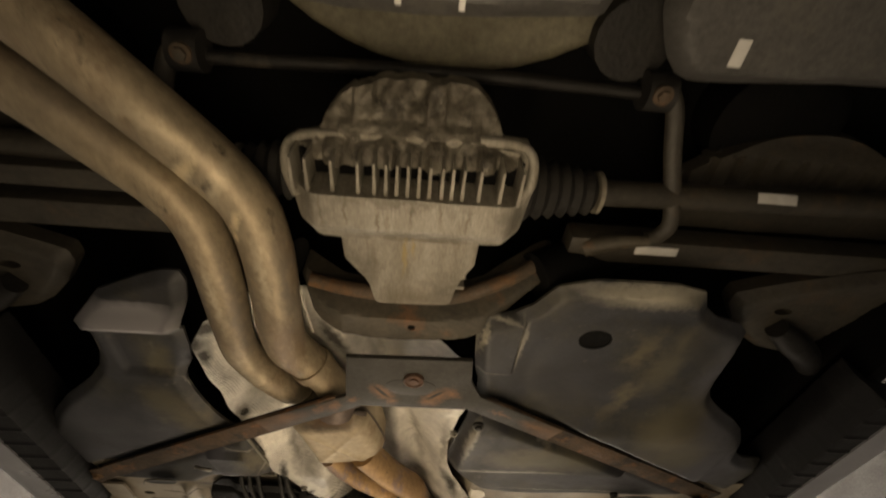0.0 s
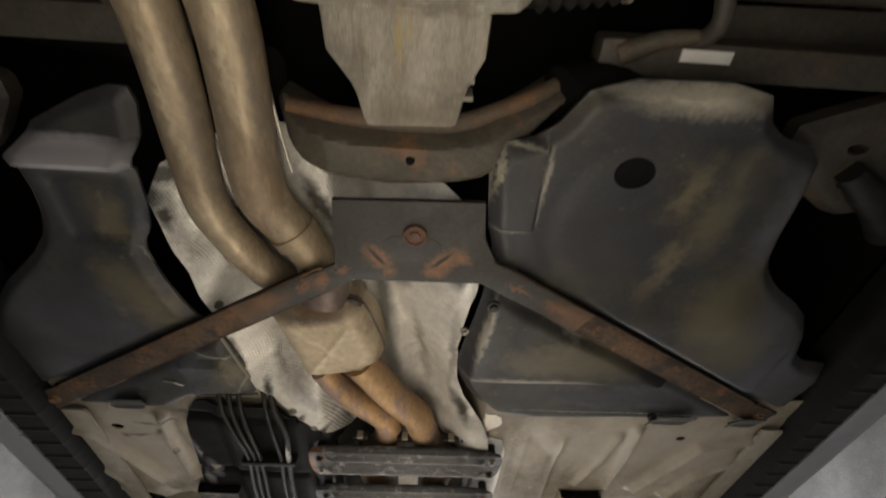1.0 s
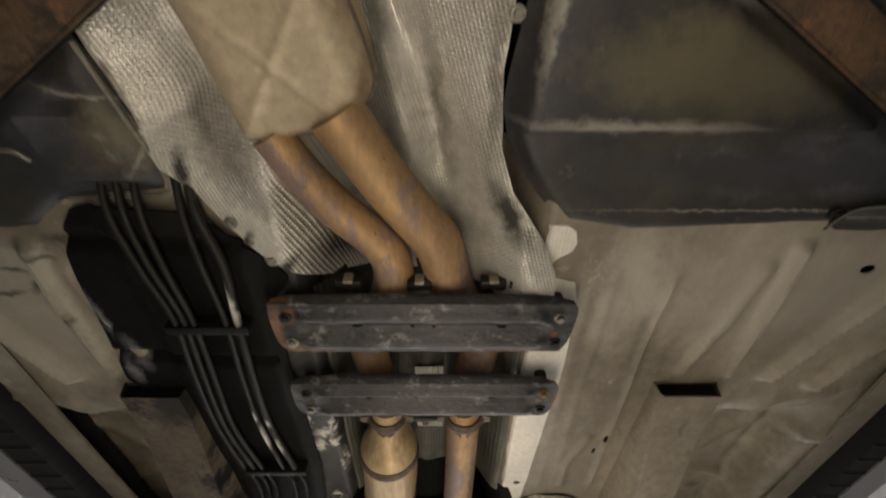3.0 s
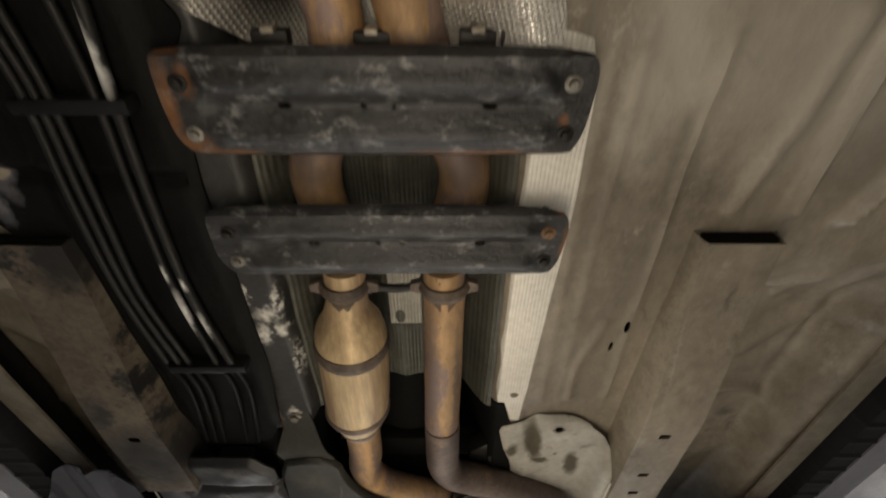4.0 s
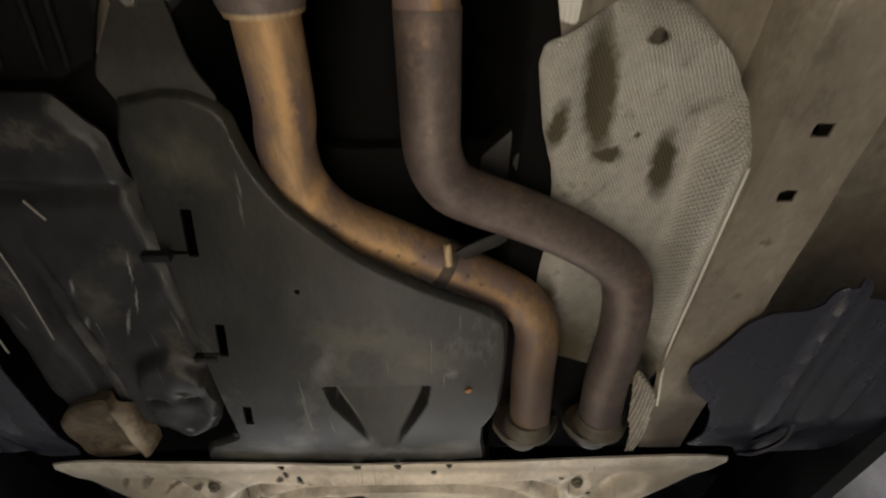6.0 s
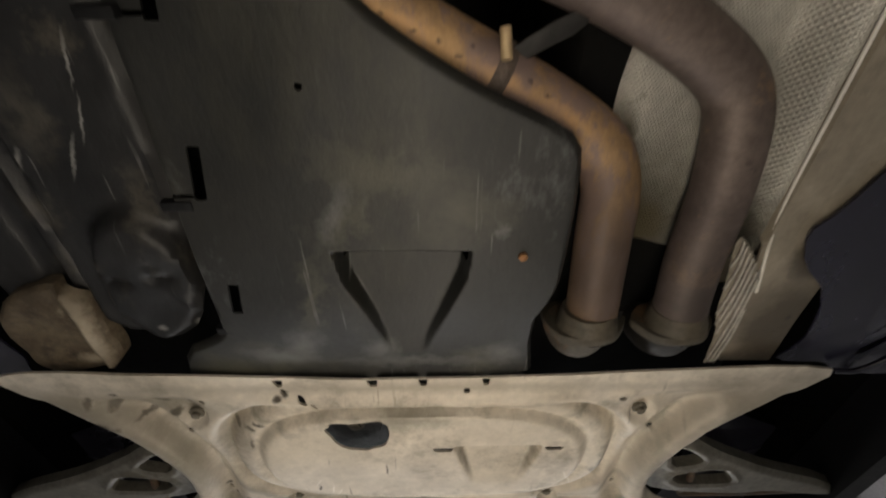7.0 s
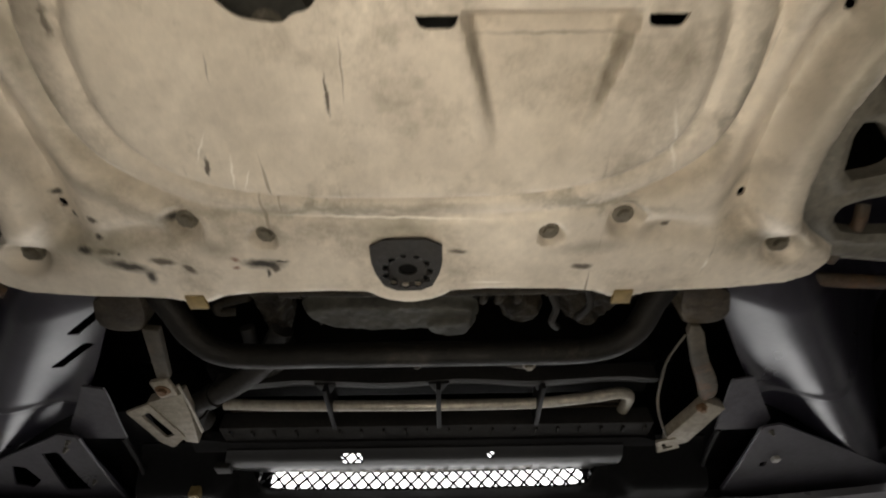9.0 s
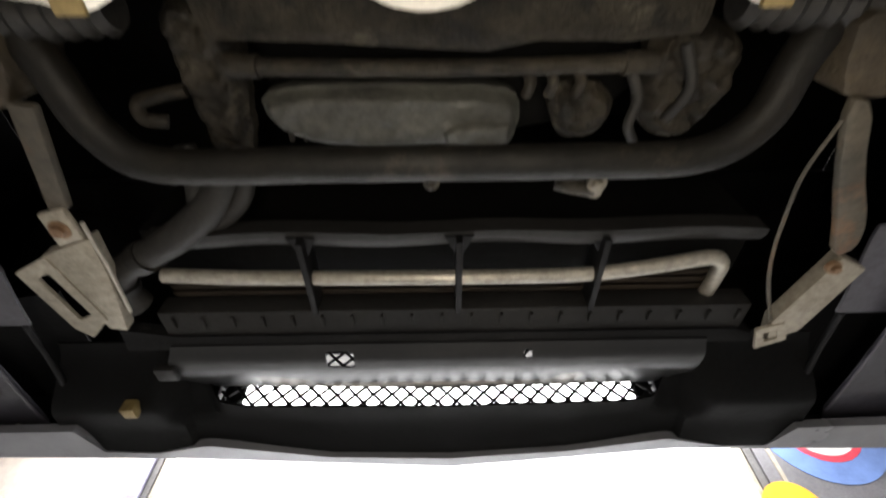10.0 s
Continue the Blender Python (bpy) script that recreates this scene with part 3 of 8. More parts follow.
# grime, and rear corners painted darker for weaker light there
marks(PLATE, (0.25, 0.22, 0.17), [(-0.54, 2.965, 0.12, 0.05, 20), (0.52, 2.965, 0.13, 0.05, -22), (0.62, 2.92, 0.08, 0.05, 0), (-0.43, 3.02, 0.08, 0.02, -30), (0.43, 3.03, 0.09, 0.014, -40), (-0.02, 2.975, 0.06, 0.012, 0), (0.02, 2.985, 0.04, 0.010, 10), (0.5, 2.93, 0.10, 0.04, -10), (-0.30, 3.04, 0.02, 0.06, 10), (0.33, 3.16, 0.012, 0.05, 0)], 0.05, 24, 0.0, 0.7)
marks(PLATE, (0.9, 0.86, 0.78), [(-0.167, 3.196, 0.0015, 0.020, 10), (-0.155, 3.205, 0.001, 0.014, 25), (-0.19, 3.17, 0.001, 0.02, 30), (-0.305, 3.185, 0.045, 0.0016, 33), (0.27, 3.17, 0.002, 0.04, -20), (-0.02, 3.262, 0.12, 0.0018, 2), (0.36, 3.335, 0.002, 0.01, 10), (0.1, 3.36, 0.03, 0.002, 0)], 0.004, 70, 0.3, 0.8)
marks(PLATE, (0.12, 0.10, 0.075), [(-0.160, 3.096, 0.0012, 0.012, 5), (-0.044, 3.10, 0.0012, 0.03, 2), (0.14, 3.075, 0.09, 0.0014, 0)], 0.003, 60, 0.2, 0.6)
# dark wedges painted for the shaded walls of the tapering recess
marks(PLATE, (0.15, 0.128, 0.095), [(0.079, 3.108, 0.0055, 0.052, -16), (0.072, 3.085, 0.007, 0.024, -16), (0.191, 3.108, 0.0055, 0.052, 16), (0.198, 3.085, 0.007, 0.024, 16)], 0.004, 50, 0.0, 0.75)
# grey painted into side valleys and rear strip in place of shade
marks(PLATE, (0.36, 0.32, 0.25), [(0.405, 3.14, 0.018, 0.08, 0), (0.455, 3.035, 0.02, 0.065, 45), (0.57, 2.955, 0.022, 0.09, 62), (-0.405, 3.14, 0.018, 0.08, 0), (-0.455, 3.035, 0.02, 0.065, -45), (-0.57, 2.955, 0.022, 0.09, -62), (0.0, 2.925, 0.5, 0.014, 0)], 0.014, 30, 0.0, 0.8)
marks(PLATE, (0.16, 0.055, 0.03), [(-0.203, 3.319, 0.007, 0.004, 20), (-0.206, 3.331, 0.005, 0.003, 0), (0.192, 3.375, 0.008, 0.004, 0)], 0.006, 90, 0.2, 0.9)
marks(SHIELD, (0.07, 0.067, 0.046), [(-0.07, 2.61, 0.018, 0.07, 28), (-0.02, 2.55, 0.10, 0.03, 15), (0.06, 2.60, 0.06, 0.05, 0), (-0.20, 2.86, 0.08, 0.04, 5), (-0.13, 2.72, 0.02, 0.09, 10), (0.10, 2.86, 0.05, 0.03, 0), (-0.27, 2.88, 0.06, 0.03, 0), (-0.2, 2.28, 0.05, 0.04, 0)], 0.06, 22, 0.0, 0.7)
marks(SHIELD, (0.12, 0.12, 0.112), [(-0.085, 2.60, 0.015, 0.05, 25), (0.11, 2.62, 0.008, 0.014, 0), (-0.2, 2.85, 0.06, 0.02, 10), (0.0, 2.87, 0.12, 0.014, 0), (-0.05, 2.84, 0.03, 0.03, 20), (-0.16, 2.82, 0.03, 0.04, 30), (0.13, 2.85, 0.03, 0.03, 0)], 0.025, 40, 0.1, 0.6)
# front end of the floor shield foil painted dark as shade
marks(FOIL_DIAG, (0.05, 0.043, 0.03), [(0.31, 2.70, 0.09, 0.09, 0), (0.43, 2.66, 0.03, 0.08, 0)], 0.03, 26, 0.2, 0.85)
marks(FOIL_DIAG, (0.09, 0.08, 0.055), [(0.31, 2.64, 0.09, 0.13, 0), (0.42, 2.68, 0.045, 0.10, 0), (0.33, 2.78, 0.12, 0.06, 0)], 0.03, 24, 0.2, 0.85)
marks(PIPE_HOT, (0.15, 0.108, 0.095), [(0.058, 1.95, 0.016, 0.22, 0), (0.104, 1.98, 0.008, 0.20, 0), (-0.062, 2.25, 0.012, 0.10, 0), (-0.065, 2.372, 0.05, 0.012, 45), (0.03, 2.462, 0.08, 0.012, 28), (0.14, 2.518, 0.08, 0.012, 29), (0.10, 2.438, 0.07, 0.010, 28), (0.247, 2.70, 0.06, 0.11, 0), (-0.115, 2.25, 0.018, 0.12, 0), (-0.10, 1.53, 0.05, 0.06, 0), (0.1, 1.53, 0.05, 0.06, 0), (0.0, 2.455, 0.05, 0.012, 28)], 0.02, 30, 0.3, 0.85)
# pipe end at the flange darkened in place of shade
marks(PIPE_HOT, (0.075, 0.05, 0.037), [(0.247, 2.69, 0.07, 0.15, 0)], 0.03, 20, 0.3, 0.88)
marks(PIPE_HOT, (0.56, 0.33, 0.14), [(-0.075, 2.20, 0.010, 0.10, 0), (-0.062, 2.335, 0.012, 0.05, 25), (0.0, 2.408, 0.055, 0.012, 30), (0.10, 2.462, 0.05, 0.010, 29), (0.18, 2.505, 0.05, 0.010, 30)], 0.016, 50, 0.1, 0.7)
marks(PIPE_HOT, (0.05, 0.036, 0.03), [(-0.02, 2.40, 0.004, 0.003, 0), (0.01, 2.415, 0.005, 0.003, 0), (0.035, 2.425, 0.004, 0.004, 0), (0.055, 2.44, 0.005, 0.003, 0), (0.07, 2.43, 0.003, 0.003, 0), (-0.045, 2.375, 0.004, 0.003, 0), (0.13, 2.465, 0.004, 0.003, 0), (0.15, 2.48, 0.004, 0.003, 0)], 0.006, 90, 0.2, 0.8)
# bends behind the cross plates painted dark, as out of the light
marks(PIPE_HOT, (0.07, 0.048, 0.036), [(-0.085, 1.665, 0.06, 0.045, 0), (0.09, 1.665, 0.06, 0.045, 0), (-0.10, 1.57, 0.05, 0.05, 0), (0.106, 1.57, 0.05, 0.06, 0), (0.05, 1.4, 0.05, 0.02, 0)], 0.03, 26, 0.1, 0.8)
# second pipe's flange end darkened for shade too
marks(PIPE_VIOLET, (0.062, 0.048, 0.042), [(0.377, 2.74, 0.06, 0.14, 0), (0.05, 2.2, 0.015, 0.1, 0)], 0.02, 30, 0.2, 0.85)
marks(OILY, (0.30, 0.295, 0.28), [(-0.375, 2.545, 0.003, 0.03, 25), (-0.345, 2.50, 0.002, 0.03, 20), (-0.44, 2.55, 0.004, 0.02, 30), (-0.31, 2.80, 0.01, 0.008, 0), (-0.36, 2.80, 0.008, 0.006, 0), (-0.42, 2.47, 0.003, 0.02, 25), (-0.47, 2.33, 0.006, 0.03, 30), (-0.33, 2.44, 0.002, 0.03, 15)], 0.006, 80, 0.1, 0.8)
marks(OILY, (0.10, 0.088, 0.066), [(-0.50, 2.27, 0.05, 0.02, 20), (-0.36, 2.25, 0.06, 0.015, 0), (-0.40, 2.50, 0.03, 0.06, 10), (-0.33, 2.42, 0.03, 0.02, 0), (-0.53, 2.45, 0.02, 0.06, 0), (-0.45, 2.62, 0.03, 0.03, 0), (-0.32, 2.60, 0.02, 0.05, 0)], 0.06, 45, 0.2, 0.45)
# stains on the foil, with two front spots laid for shade
marks(FOIL_DIAG, (0.085, 0.07, 0.036), [(0.378, 2.315, 0.018, 0.050, -8), (0.279, 2.222, 0.021, 0.095, -10), (0.303, 2.300, 0.022, 0.012, 0), (0.235, 2.262, 0.013, 0.035, 5), (0.335, 2.274, 0.004, 0.004, 0), (0.325, 2.158, 0.012, 0.010, 0), (0.26, 2.6, 0.02, 0.1, 0), (0.3, 2.68, 0.05, 0.05, 0)], 0.014, 45, 0.6, 0.95)
# greyer rear lengths, and pipe flanks painted dark as their shaded sides
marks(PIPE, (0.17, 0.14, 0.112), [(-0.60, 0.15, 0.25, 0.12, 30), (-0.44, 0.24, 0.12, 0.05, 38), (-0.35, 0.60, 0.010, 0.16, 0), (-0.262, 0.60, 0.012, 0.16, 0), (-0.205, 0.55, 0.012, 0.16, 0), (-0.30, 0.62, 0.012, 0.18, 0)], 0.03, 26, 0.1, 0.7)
# pale streaks painted as highlights along the pipe crests
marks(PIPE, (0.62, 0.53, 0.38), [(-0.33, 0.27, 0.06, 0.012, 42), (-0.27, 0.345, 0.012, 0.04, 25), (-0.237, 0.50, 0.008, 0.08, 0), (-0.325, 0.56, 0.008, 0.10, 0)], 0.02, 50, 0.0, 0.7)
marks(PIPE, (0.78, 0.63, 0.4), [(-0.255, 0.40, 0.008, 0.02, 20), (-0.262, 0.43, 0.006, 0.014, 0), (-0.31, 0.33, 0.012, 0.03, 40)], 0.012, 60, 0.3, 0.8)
GLASS_GLOW = glow("daylit_glazing", (0.97, 0.98, 1.0), GLOW)
TUBE_GLOW = glow("lamp_diffuser", (1.0, 0.92, 0.8), 2.0)


# ---- geometry helpers ----
def smooth_loop(pts, n=2):
    """Corner-cutting of a closed outline."""
    p = np.array(pts, float)
    for _ in range(n):
        q = np.roll(p, -1, 0)
        p = np.stack([0.78 * p + 0.22 * q, 0.22 * p + 0.78 * q], 1).reshape(-1, 2)
    return p


def inside(poly, x, y):
    r = np.zeros(x.shape, bool)
    q = np.roll(poly, -1, 0)
    for (x0, y0), (x1, y1) in zip(poly, q):
        if y0 != y1:
            r ^= ((y0 > y) != (y1 > y)) & (x < (x1 - x0) * (y - y0) / (y1 - y0) + x0)
    return r


def nearest(poly, x, y):
    """Distance to the outline and the nearest point on it."""
    best, bx, by = np.full(x.shape, 1e9), x.copy(), y.copy()
    q = np.roll(poly, -1, 0)
    for (x0, y0), (x1, y1) in zip(poly, q):
        dx, dy = x1 - x0, y1 - y0
        t = np.clip(((x - x0) * dx + (y - y0) * dy) / (dx * dx + dy * dy + 1e-12), 0, 1)
        px, py = x0 + t * dx, y0 + t * dy
        d = np.hypot(x - px, y - py)
        m = d < best
        best, bx, by = np.where(m, d, best), np.where(m, px, bx), np.where(m, py, by)
    return best, bx, by


def step01(v, a, b):
    t = np.clip((v - a) / (b - a), 0, 1)
    return t * t * (3 - 2 * t)


def bumpy(x, y, size, seed=0.0):
    """A cheap smooth unevenness, about -1 to 1."""
    a, b = x / size + seed, y / size - seed * 1.3
    return (np.sin(a * 1.9 + 1.3 * np.sin(b * 1.1)) + np.sin(b * 2.3 + 1.7 * np.sin(a * 0.9 + seed)) + 0.5 * np.sin(3.7 * a + 2.9 * b)) / 2.5


def catmull(pts, n=8):
    p = [Vector(q) for q in pts]
    p = [2 * p[0] - p[1]] + p + [2 * p[-1] - p[-2]]
    out = []
    for i in range(1, len(p) - 2):
        a, b, c, d = p[i - 1:i + 3]
        for k in range(n):
            t = k / n
            out.append(0.5 * (2 * b + (c - a) * t + (2 * a - 5 * b + 4 * c - d) * t * t + (3 * b - a - 3 * c + d) * t ** 3))
    return out + [p[-2]]


class Shape:
    """Gathers vertices and faces of one mesh."""

    def __init__(self):
        self.v, self.f = [], []

    def add(self, v, f):
        o = len(self.v)
        self.v += [tuple(c) for c in v]
        self.f += [tuple(i + o for i in q) for q in f]
        return self

    def tube(self, pts, r, seg=18, n=8, squash=1.0, hollow=False):
        """A pipe along a smooth line; r: one radius, or one for each point."""
        line = catmull(pts, n) if n > 1 else [Vector(q) for q in pts]
        k = len(line)
        rs = np.interp(np.linspace(0, len(pts) - 1, k), range(len(pts)), r if isinstance(r, (list, tuple)) else [r] * len(pts))
        t0 = (line[1] - line[0]).normalized()
        u = t0.cross(Vector((0, 0, 1)) if abs(t0.z) < 0.9 else Vector((1, 0, 0))).normalized()
        v, f = [], []
        for i, c in enumerate(line):
            t = (line[min(i + 1, k - 1)] - line[max(i - 1, 0)]).normalized()
            u = (u - t * u.dot(t)).normalized()
            w = t.cross(u)
            for s in range(seg):
                a = 2 * math.pi * s / seg
                v.append(c + float(rs[i]) * (math.cos(a) * u + math.sin(a) * squash * w))
        for i in range(k - 1):
            for s in range(seg):
                a, b = i * seg + s, i * seg + (s + 1) % seg
                f.append((a, b, b + seg, a + seg))
        if not hollow:
            f += [tuple(range(seg))[::-1], tuple(range((k - 1) * seg, k * seg))]
        return self.add(v, f)

    def box(self, x0, x1, y0, y1, z0, z1, bevel=0.004, m=None):
        bm = bmesh.new()
        bmesh.ops.create_cube(bm, size=1)
        for q in bm.verts:
            q.co = ((x0 + x1) / 2 + q.co.x * (x1 - x0), (y0 + y1) / 2 + q.co.y * (y1 - y0), (z0 + z1) / 2 + q.co.z * (z1 - z0))
        if bevel:
            bmesh.ops.bevel(bm, geom=bm.edges[:], offset=bevel, segments=2, affect="EDGES", profile=0.6)
        if m:
            bm.transform(m)
        return self.take(bm)

    def prism(self, pts, z0, z1, bevel=0.003, top=None, m=None, seg=2):
        """An outline drawn out in height; top: the scale of its upper face about its middle."""
        bm = bmesh.new()
        a = [bm.verts.new((p[0], p[1], z0)) for p in pts]
        cx, cy = sum(p[0] for p in pts) / len(pts), sum(p[1] for p in pts) / len(pts)
        s = top or 1.0
        b = [bm.verts.new((cx + (p[0] - cx) * s, cy + (p[1] - cy) * s, z1)) for p in pts]
        bm.faces.new(a[::-1])
        bm.faces.new(b)
        n = len(pts)
        for i in range(n):
            bm.faces.new((a[i], a[(i + 1) % n], b[(i + 1) % n], b[i]))
        bmesh.ops.recalc_face_normals(bm, faces=bm.faces[:])
        if bevel:
            bmesh.ops.bevel(bm, geom=bm.edges[:], offset=bevel, segments=seg, affect="EDGES", profile=0.6, clamp_overlap=True)
        if m:
            bm.transform(m)
        return self.take(bm)

    def take(self, bm):
        bm.verts.ensure_lookup_table()
        for i, q in enumerate(bm.verts):
            q.index = i
        self.add([q.co[:] for q in bm.verts], [[q.index for q in f.verts] for f in bm.faces])
        bm.free()
        return self

    def sheet(self, outline, zf, step=0.008, thick=0.003, holes=()):
        """A pressed sheet: an outline with holes, its underside at the height zf(x, y)."""
        poly = np.array(outline, float)
        holes = [np.array(h, float) for h in holes]
        x0, y0 = poly.min(0) - step
        x1, y1 = poly.max(0) + step
        nx, ny = int((x1 - x0) / step) + 2, int((y1 - y0) / step) + 2
        gx, gy = np.meshgrid(x0 + step * np.arange(nx), y0 + step * np.arange(ny), indexing="ij")
        cx, cy = gx[:-1, :-1] + step / 2, gy[:-1, :-1] + step / 2
        keep = inside(poly, cx, cy)
        for h in holes:
            keep &= ~inside(h, cx, cy)
        cnt = np.zeros((nx, ny), int)
        for a, b in ((0, 0), (1, 0), (0, 1), (1, 1)):
            cnt[a:nx - 1 + a, b:ny - 1 + b] += keep
        edge = (cnt > 0) & (cnt < 4)
        ex, ey = gx[edge], gy[edge]
        best, bx, by = nearest(poly, ex, ey)
        for h in holes:
            d, hx, hy = nearest(h, ex, ey)
            m = d < best
            best, bx, by = np.where(m, d, best), np.where(m, hx, bx), np.where(m, hy, by)
        near = best < step * 1.3
        gx[edge], gy[edge] = np.where(near, bx, ex), np.where(near, by, ey)
        idx = -np.ones((nx, ny), int)
        used = cnt > 0
        n = int(used.sum())
        idx[used] = np.arange(n)
        ux, uy = gx[used], gy[used]
        z = zf(ux, uy)
        v = [*zip(ux, uy, z), *zip(ux, uy, z + thick)]
        f, sides = [], defaultdict(int)
        for i, j in zip(*np.nonzero(keep)):
            a, b, c, d = int(idx[i, j]), int(idx[i + 1, j]), int(idx[i + 1, j + 1]), int(idx[i, j + 1])
            f += [(a, d, c, b), (a + n, b + n, c + n, d + n)]
            for e in ((a, b), (b, c), (c, d), (d, a)):
                sides[e] += 1
        for (a, b) in sides:
            if (b, a) not in sides:
                f.append((a, b, b + n, a + n))
        return self.add(v, f)

    def make(self, name, mat, parent=None, label="", angle=38):
        me = bpy.data.meshes.new(name)
        me.from_pydata(self.v, [], self.f)
        me.materials.append(mat)
        me.polygons.foreach_set("use_smooth", [True] * len(me.polygons))
        me.set_sharp_from_angle(angle=radians(angle))
        ob = new(name, me)
        if parent:
            ob.parent = parent
        if label:
            ob["label"] = label
        return ob


def thing(name, label, category, at=(0, 0, 0), group="", kind=""):
    e = new(name)
    e.empty_display_size = 0.05
    return tagged(e, label, category, group, kind)


def mirror(half):
    """A closed outline from its right half, listed from the centre line round to the centre line."""
    return [*half, *[(-x, y) for x, y in half[::-1] if abs(x) > 1e-6]]


def ring(cx, cy, rx, ry=None, n=20):
    ry = ry or rx
    return [(cx + rx * math.cos(2 * math.pi * i / n), cy + ry * math.sin(2 * math.pi * i / n)) for i in range(n)]


def bolt(parent, x, y, z, r=0.009, mat=None, name="bolt"):
    """A hexagon head with its washer, pointing down."""
    head = Shape().prism(ring(x, y, r, n=6), z - 0.0085, z - 0.002, 0.0012).make(name, mat or ZINC, parent)
    Shape().prism(ring(x, y, r * 1.55, n=16), z - 0.0025, z + 0.004, 0.001).make("washer", mat or ZINC, head)
    return head


# ---- hall ----
FX, FY0, FY1, FZ = 4.6, -5.0, 7.5, 4.6
tagged(Shape().box(-FX, FX, FY0, FY1, -0.12, 0, 0).make("floor", CONCRETE), "grey sealed concrete workshop floor", "floor", kind="structure")
tagged(Shape().box(-FX, FX, FY0, FY1, FZ, FZ + 0.12, 0).make("ceiling", PLASTER), "grey plastered workshop ceiling", "ceiling", kind="structure")
for nm, a in (("wall_west", (-FX - 0.2, -FX, FY0, FY1)), ("wall_east", (FX, FX + 0.2, FY0, FY1)), ("wall_south", (-FX, FX, FY0 - 0.2, FY0))):
    tagged(Shape().box(*a, 0, FZ, 0).make(nm, PLASTER), "grey plastered workshop wall", "wall", kind="structure")
# the front wall has a wide glazed opening
wn = thing("wall_north", "grey plastered wall round wide glazed front", "wall", kind="structure")
for a in ((-FX, -2.62, 0, FZ), (2.83, FX, 0, FZ), (-2.62, 2.83, 0, 0.5), (-2.62, 2.83, 4.56, FZ)):
    Shape().box(a[0], a[1], FY1, FY1 + 0.2, a[2], a[3], 0).make("wall_panel", PLASTER, wn)
win = thing("window_1", "wide bright workshop glazing with pale frame", "window", kind="structure")
Shape().box(-2.62, 2.83, FY1 + 0.1, FY1 + 0.11, 0.5, 4.56, 0).make("pane", GLASS_GLOW, win)
for x in (-2.6, 2.81):
    Shape().box(x - 0.03, x + 0.03, FY1 + 0.02, FY1 + 0.12, 0.5, 4.56, 0.004).make("window_frame", BRACKET, win)
# housings for the added ceiling lamps
for lx in (-2.9, 2.9):
    for ly in (-2.0, 1.6, 6.15):
        cl = thing("added_ceiling_light", "long white fluorescent batten lamp, added unseen on ceiling", "lamp", group="ceiling battens")
        Shape().box(lx - 0.18, lx + 0.18, ly - 1.25, ly + 1.25, 4.45, 4.602, 0.01).make("housing", PAPER, cl)
        Shape().box(lx - 0.14, lx + 0.14, ly - 1.2, ly + 1.2, 4.42, 4.452, 0.008).make("diffuser", TUBE_GLOW, cl)

# added light bar: a long lamp on two low stands under the car, for a carried torch
wl = thing("added_light_bar", "long light bar on two stands, added for a carried torch", "work light")
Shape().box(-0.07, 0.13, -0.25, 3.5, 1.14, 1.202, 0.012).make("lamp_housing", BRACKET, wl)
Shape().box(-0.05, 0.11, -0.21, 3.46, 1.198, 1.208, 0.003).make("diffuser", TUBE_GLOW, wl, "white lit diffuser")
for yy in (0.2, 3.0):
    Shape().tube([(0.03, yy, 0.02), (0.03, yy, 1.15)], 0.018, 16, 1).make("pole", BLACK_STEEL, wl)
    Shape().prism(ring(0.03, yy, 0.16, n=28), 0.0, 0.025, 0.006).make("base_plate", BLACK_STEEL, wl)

# posters on either side of the glazing
BOARD = surf("dark_grey_printed_board", (0.16, 0.155, 0.16), (0.13, 0.125, 0.13), (0.4, 0.5), scale=3, bump=0.02)
CREAM = surf("cream_printed_paper", (0.8, 0.74, 0.66), (0.76, 0.66, 0.56), (0.5, 0.6), scale=1.2, bump=0.02, contrast=0.05)
LILAC = surf("lilac_grey_frame", (0.4, 0.38, 0.5), (0.36, 0.34, 0.46), (0.4, 0.5), bump=0.02)
REDP, BLUEP, YELP = (surf(n, c, tuple(v * 0.9 for v in c), (0.4, 0.5), scale=3, bump=0.02, contrast=0.05) for n, c in (("red_print", (0.6, 0.06, 0.09)), ("blue_print", (0.14, 0.22, 0.45)), ("yellow_print", (0.8, 0.42, 0.03))))


def disc(cx, cz, r0, r1, y, mat, name, parent, n=48):
    s = Shape()
    v, f = [], []
    for i in range(n):
        a = 2 * math.pi * i / n
        for r in (r0, r1):
            v += [(cx + r * math.cos(a), y, cz + r * math.sin(a)), (cx + r * math.cos(a), y + 0.004, cz + r * math.sin(a))]
    for i in range(n):
        a, b = 4 * i, 4 * ((i + 1) % n)
        f += [(a, a + 2, b + 2, b), (a + 2, a + 3, b + 3, b + 2), (a + 1, b + 1, b + 3, a + 3), (a, b, b + 1, a + 1)]
    return s.add(v, f).make(name, mat, parent)


po = thing("poster", "dark poster with red, white and blue ring", "poster")
Shape().box(2.9, 4.55, FY1 - 0.03, FY1 + 0.001, 2.3, 4.4, 0.004).make("backing_board", BOARD, po)
Shape().box(3.02, 3.06, FY1 - 0.04, FY1 - 0.028, 2.3, 4.4, 0.002).make("frame_bar", BRACKET, po)
disc(3.62, 3.86, 0.42, 0.62, FY1 - 0.036, BLUEP, "blue_ring", po)
disc(3.62, 3.86, 0.36, 0.42, FY1 - 0.038, REDP, "red_ring", po)
disc(3.62, 3.86, 0.25, 0.36, FY1 - 0.040, PAPER, "white_ring", po)
disc(3.62, 3.86, 0.02, 0.25, FY1 - 0.042, REDP, "red_centre", po)
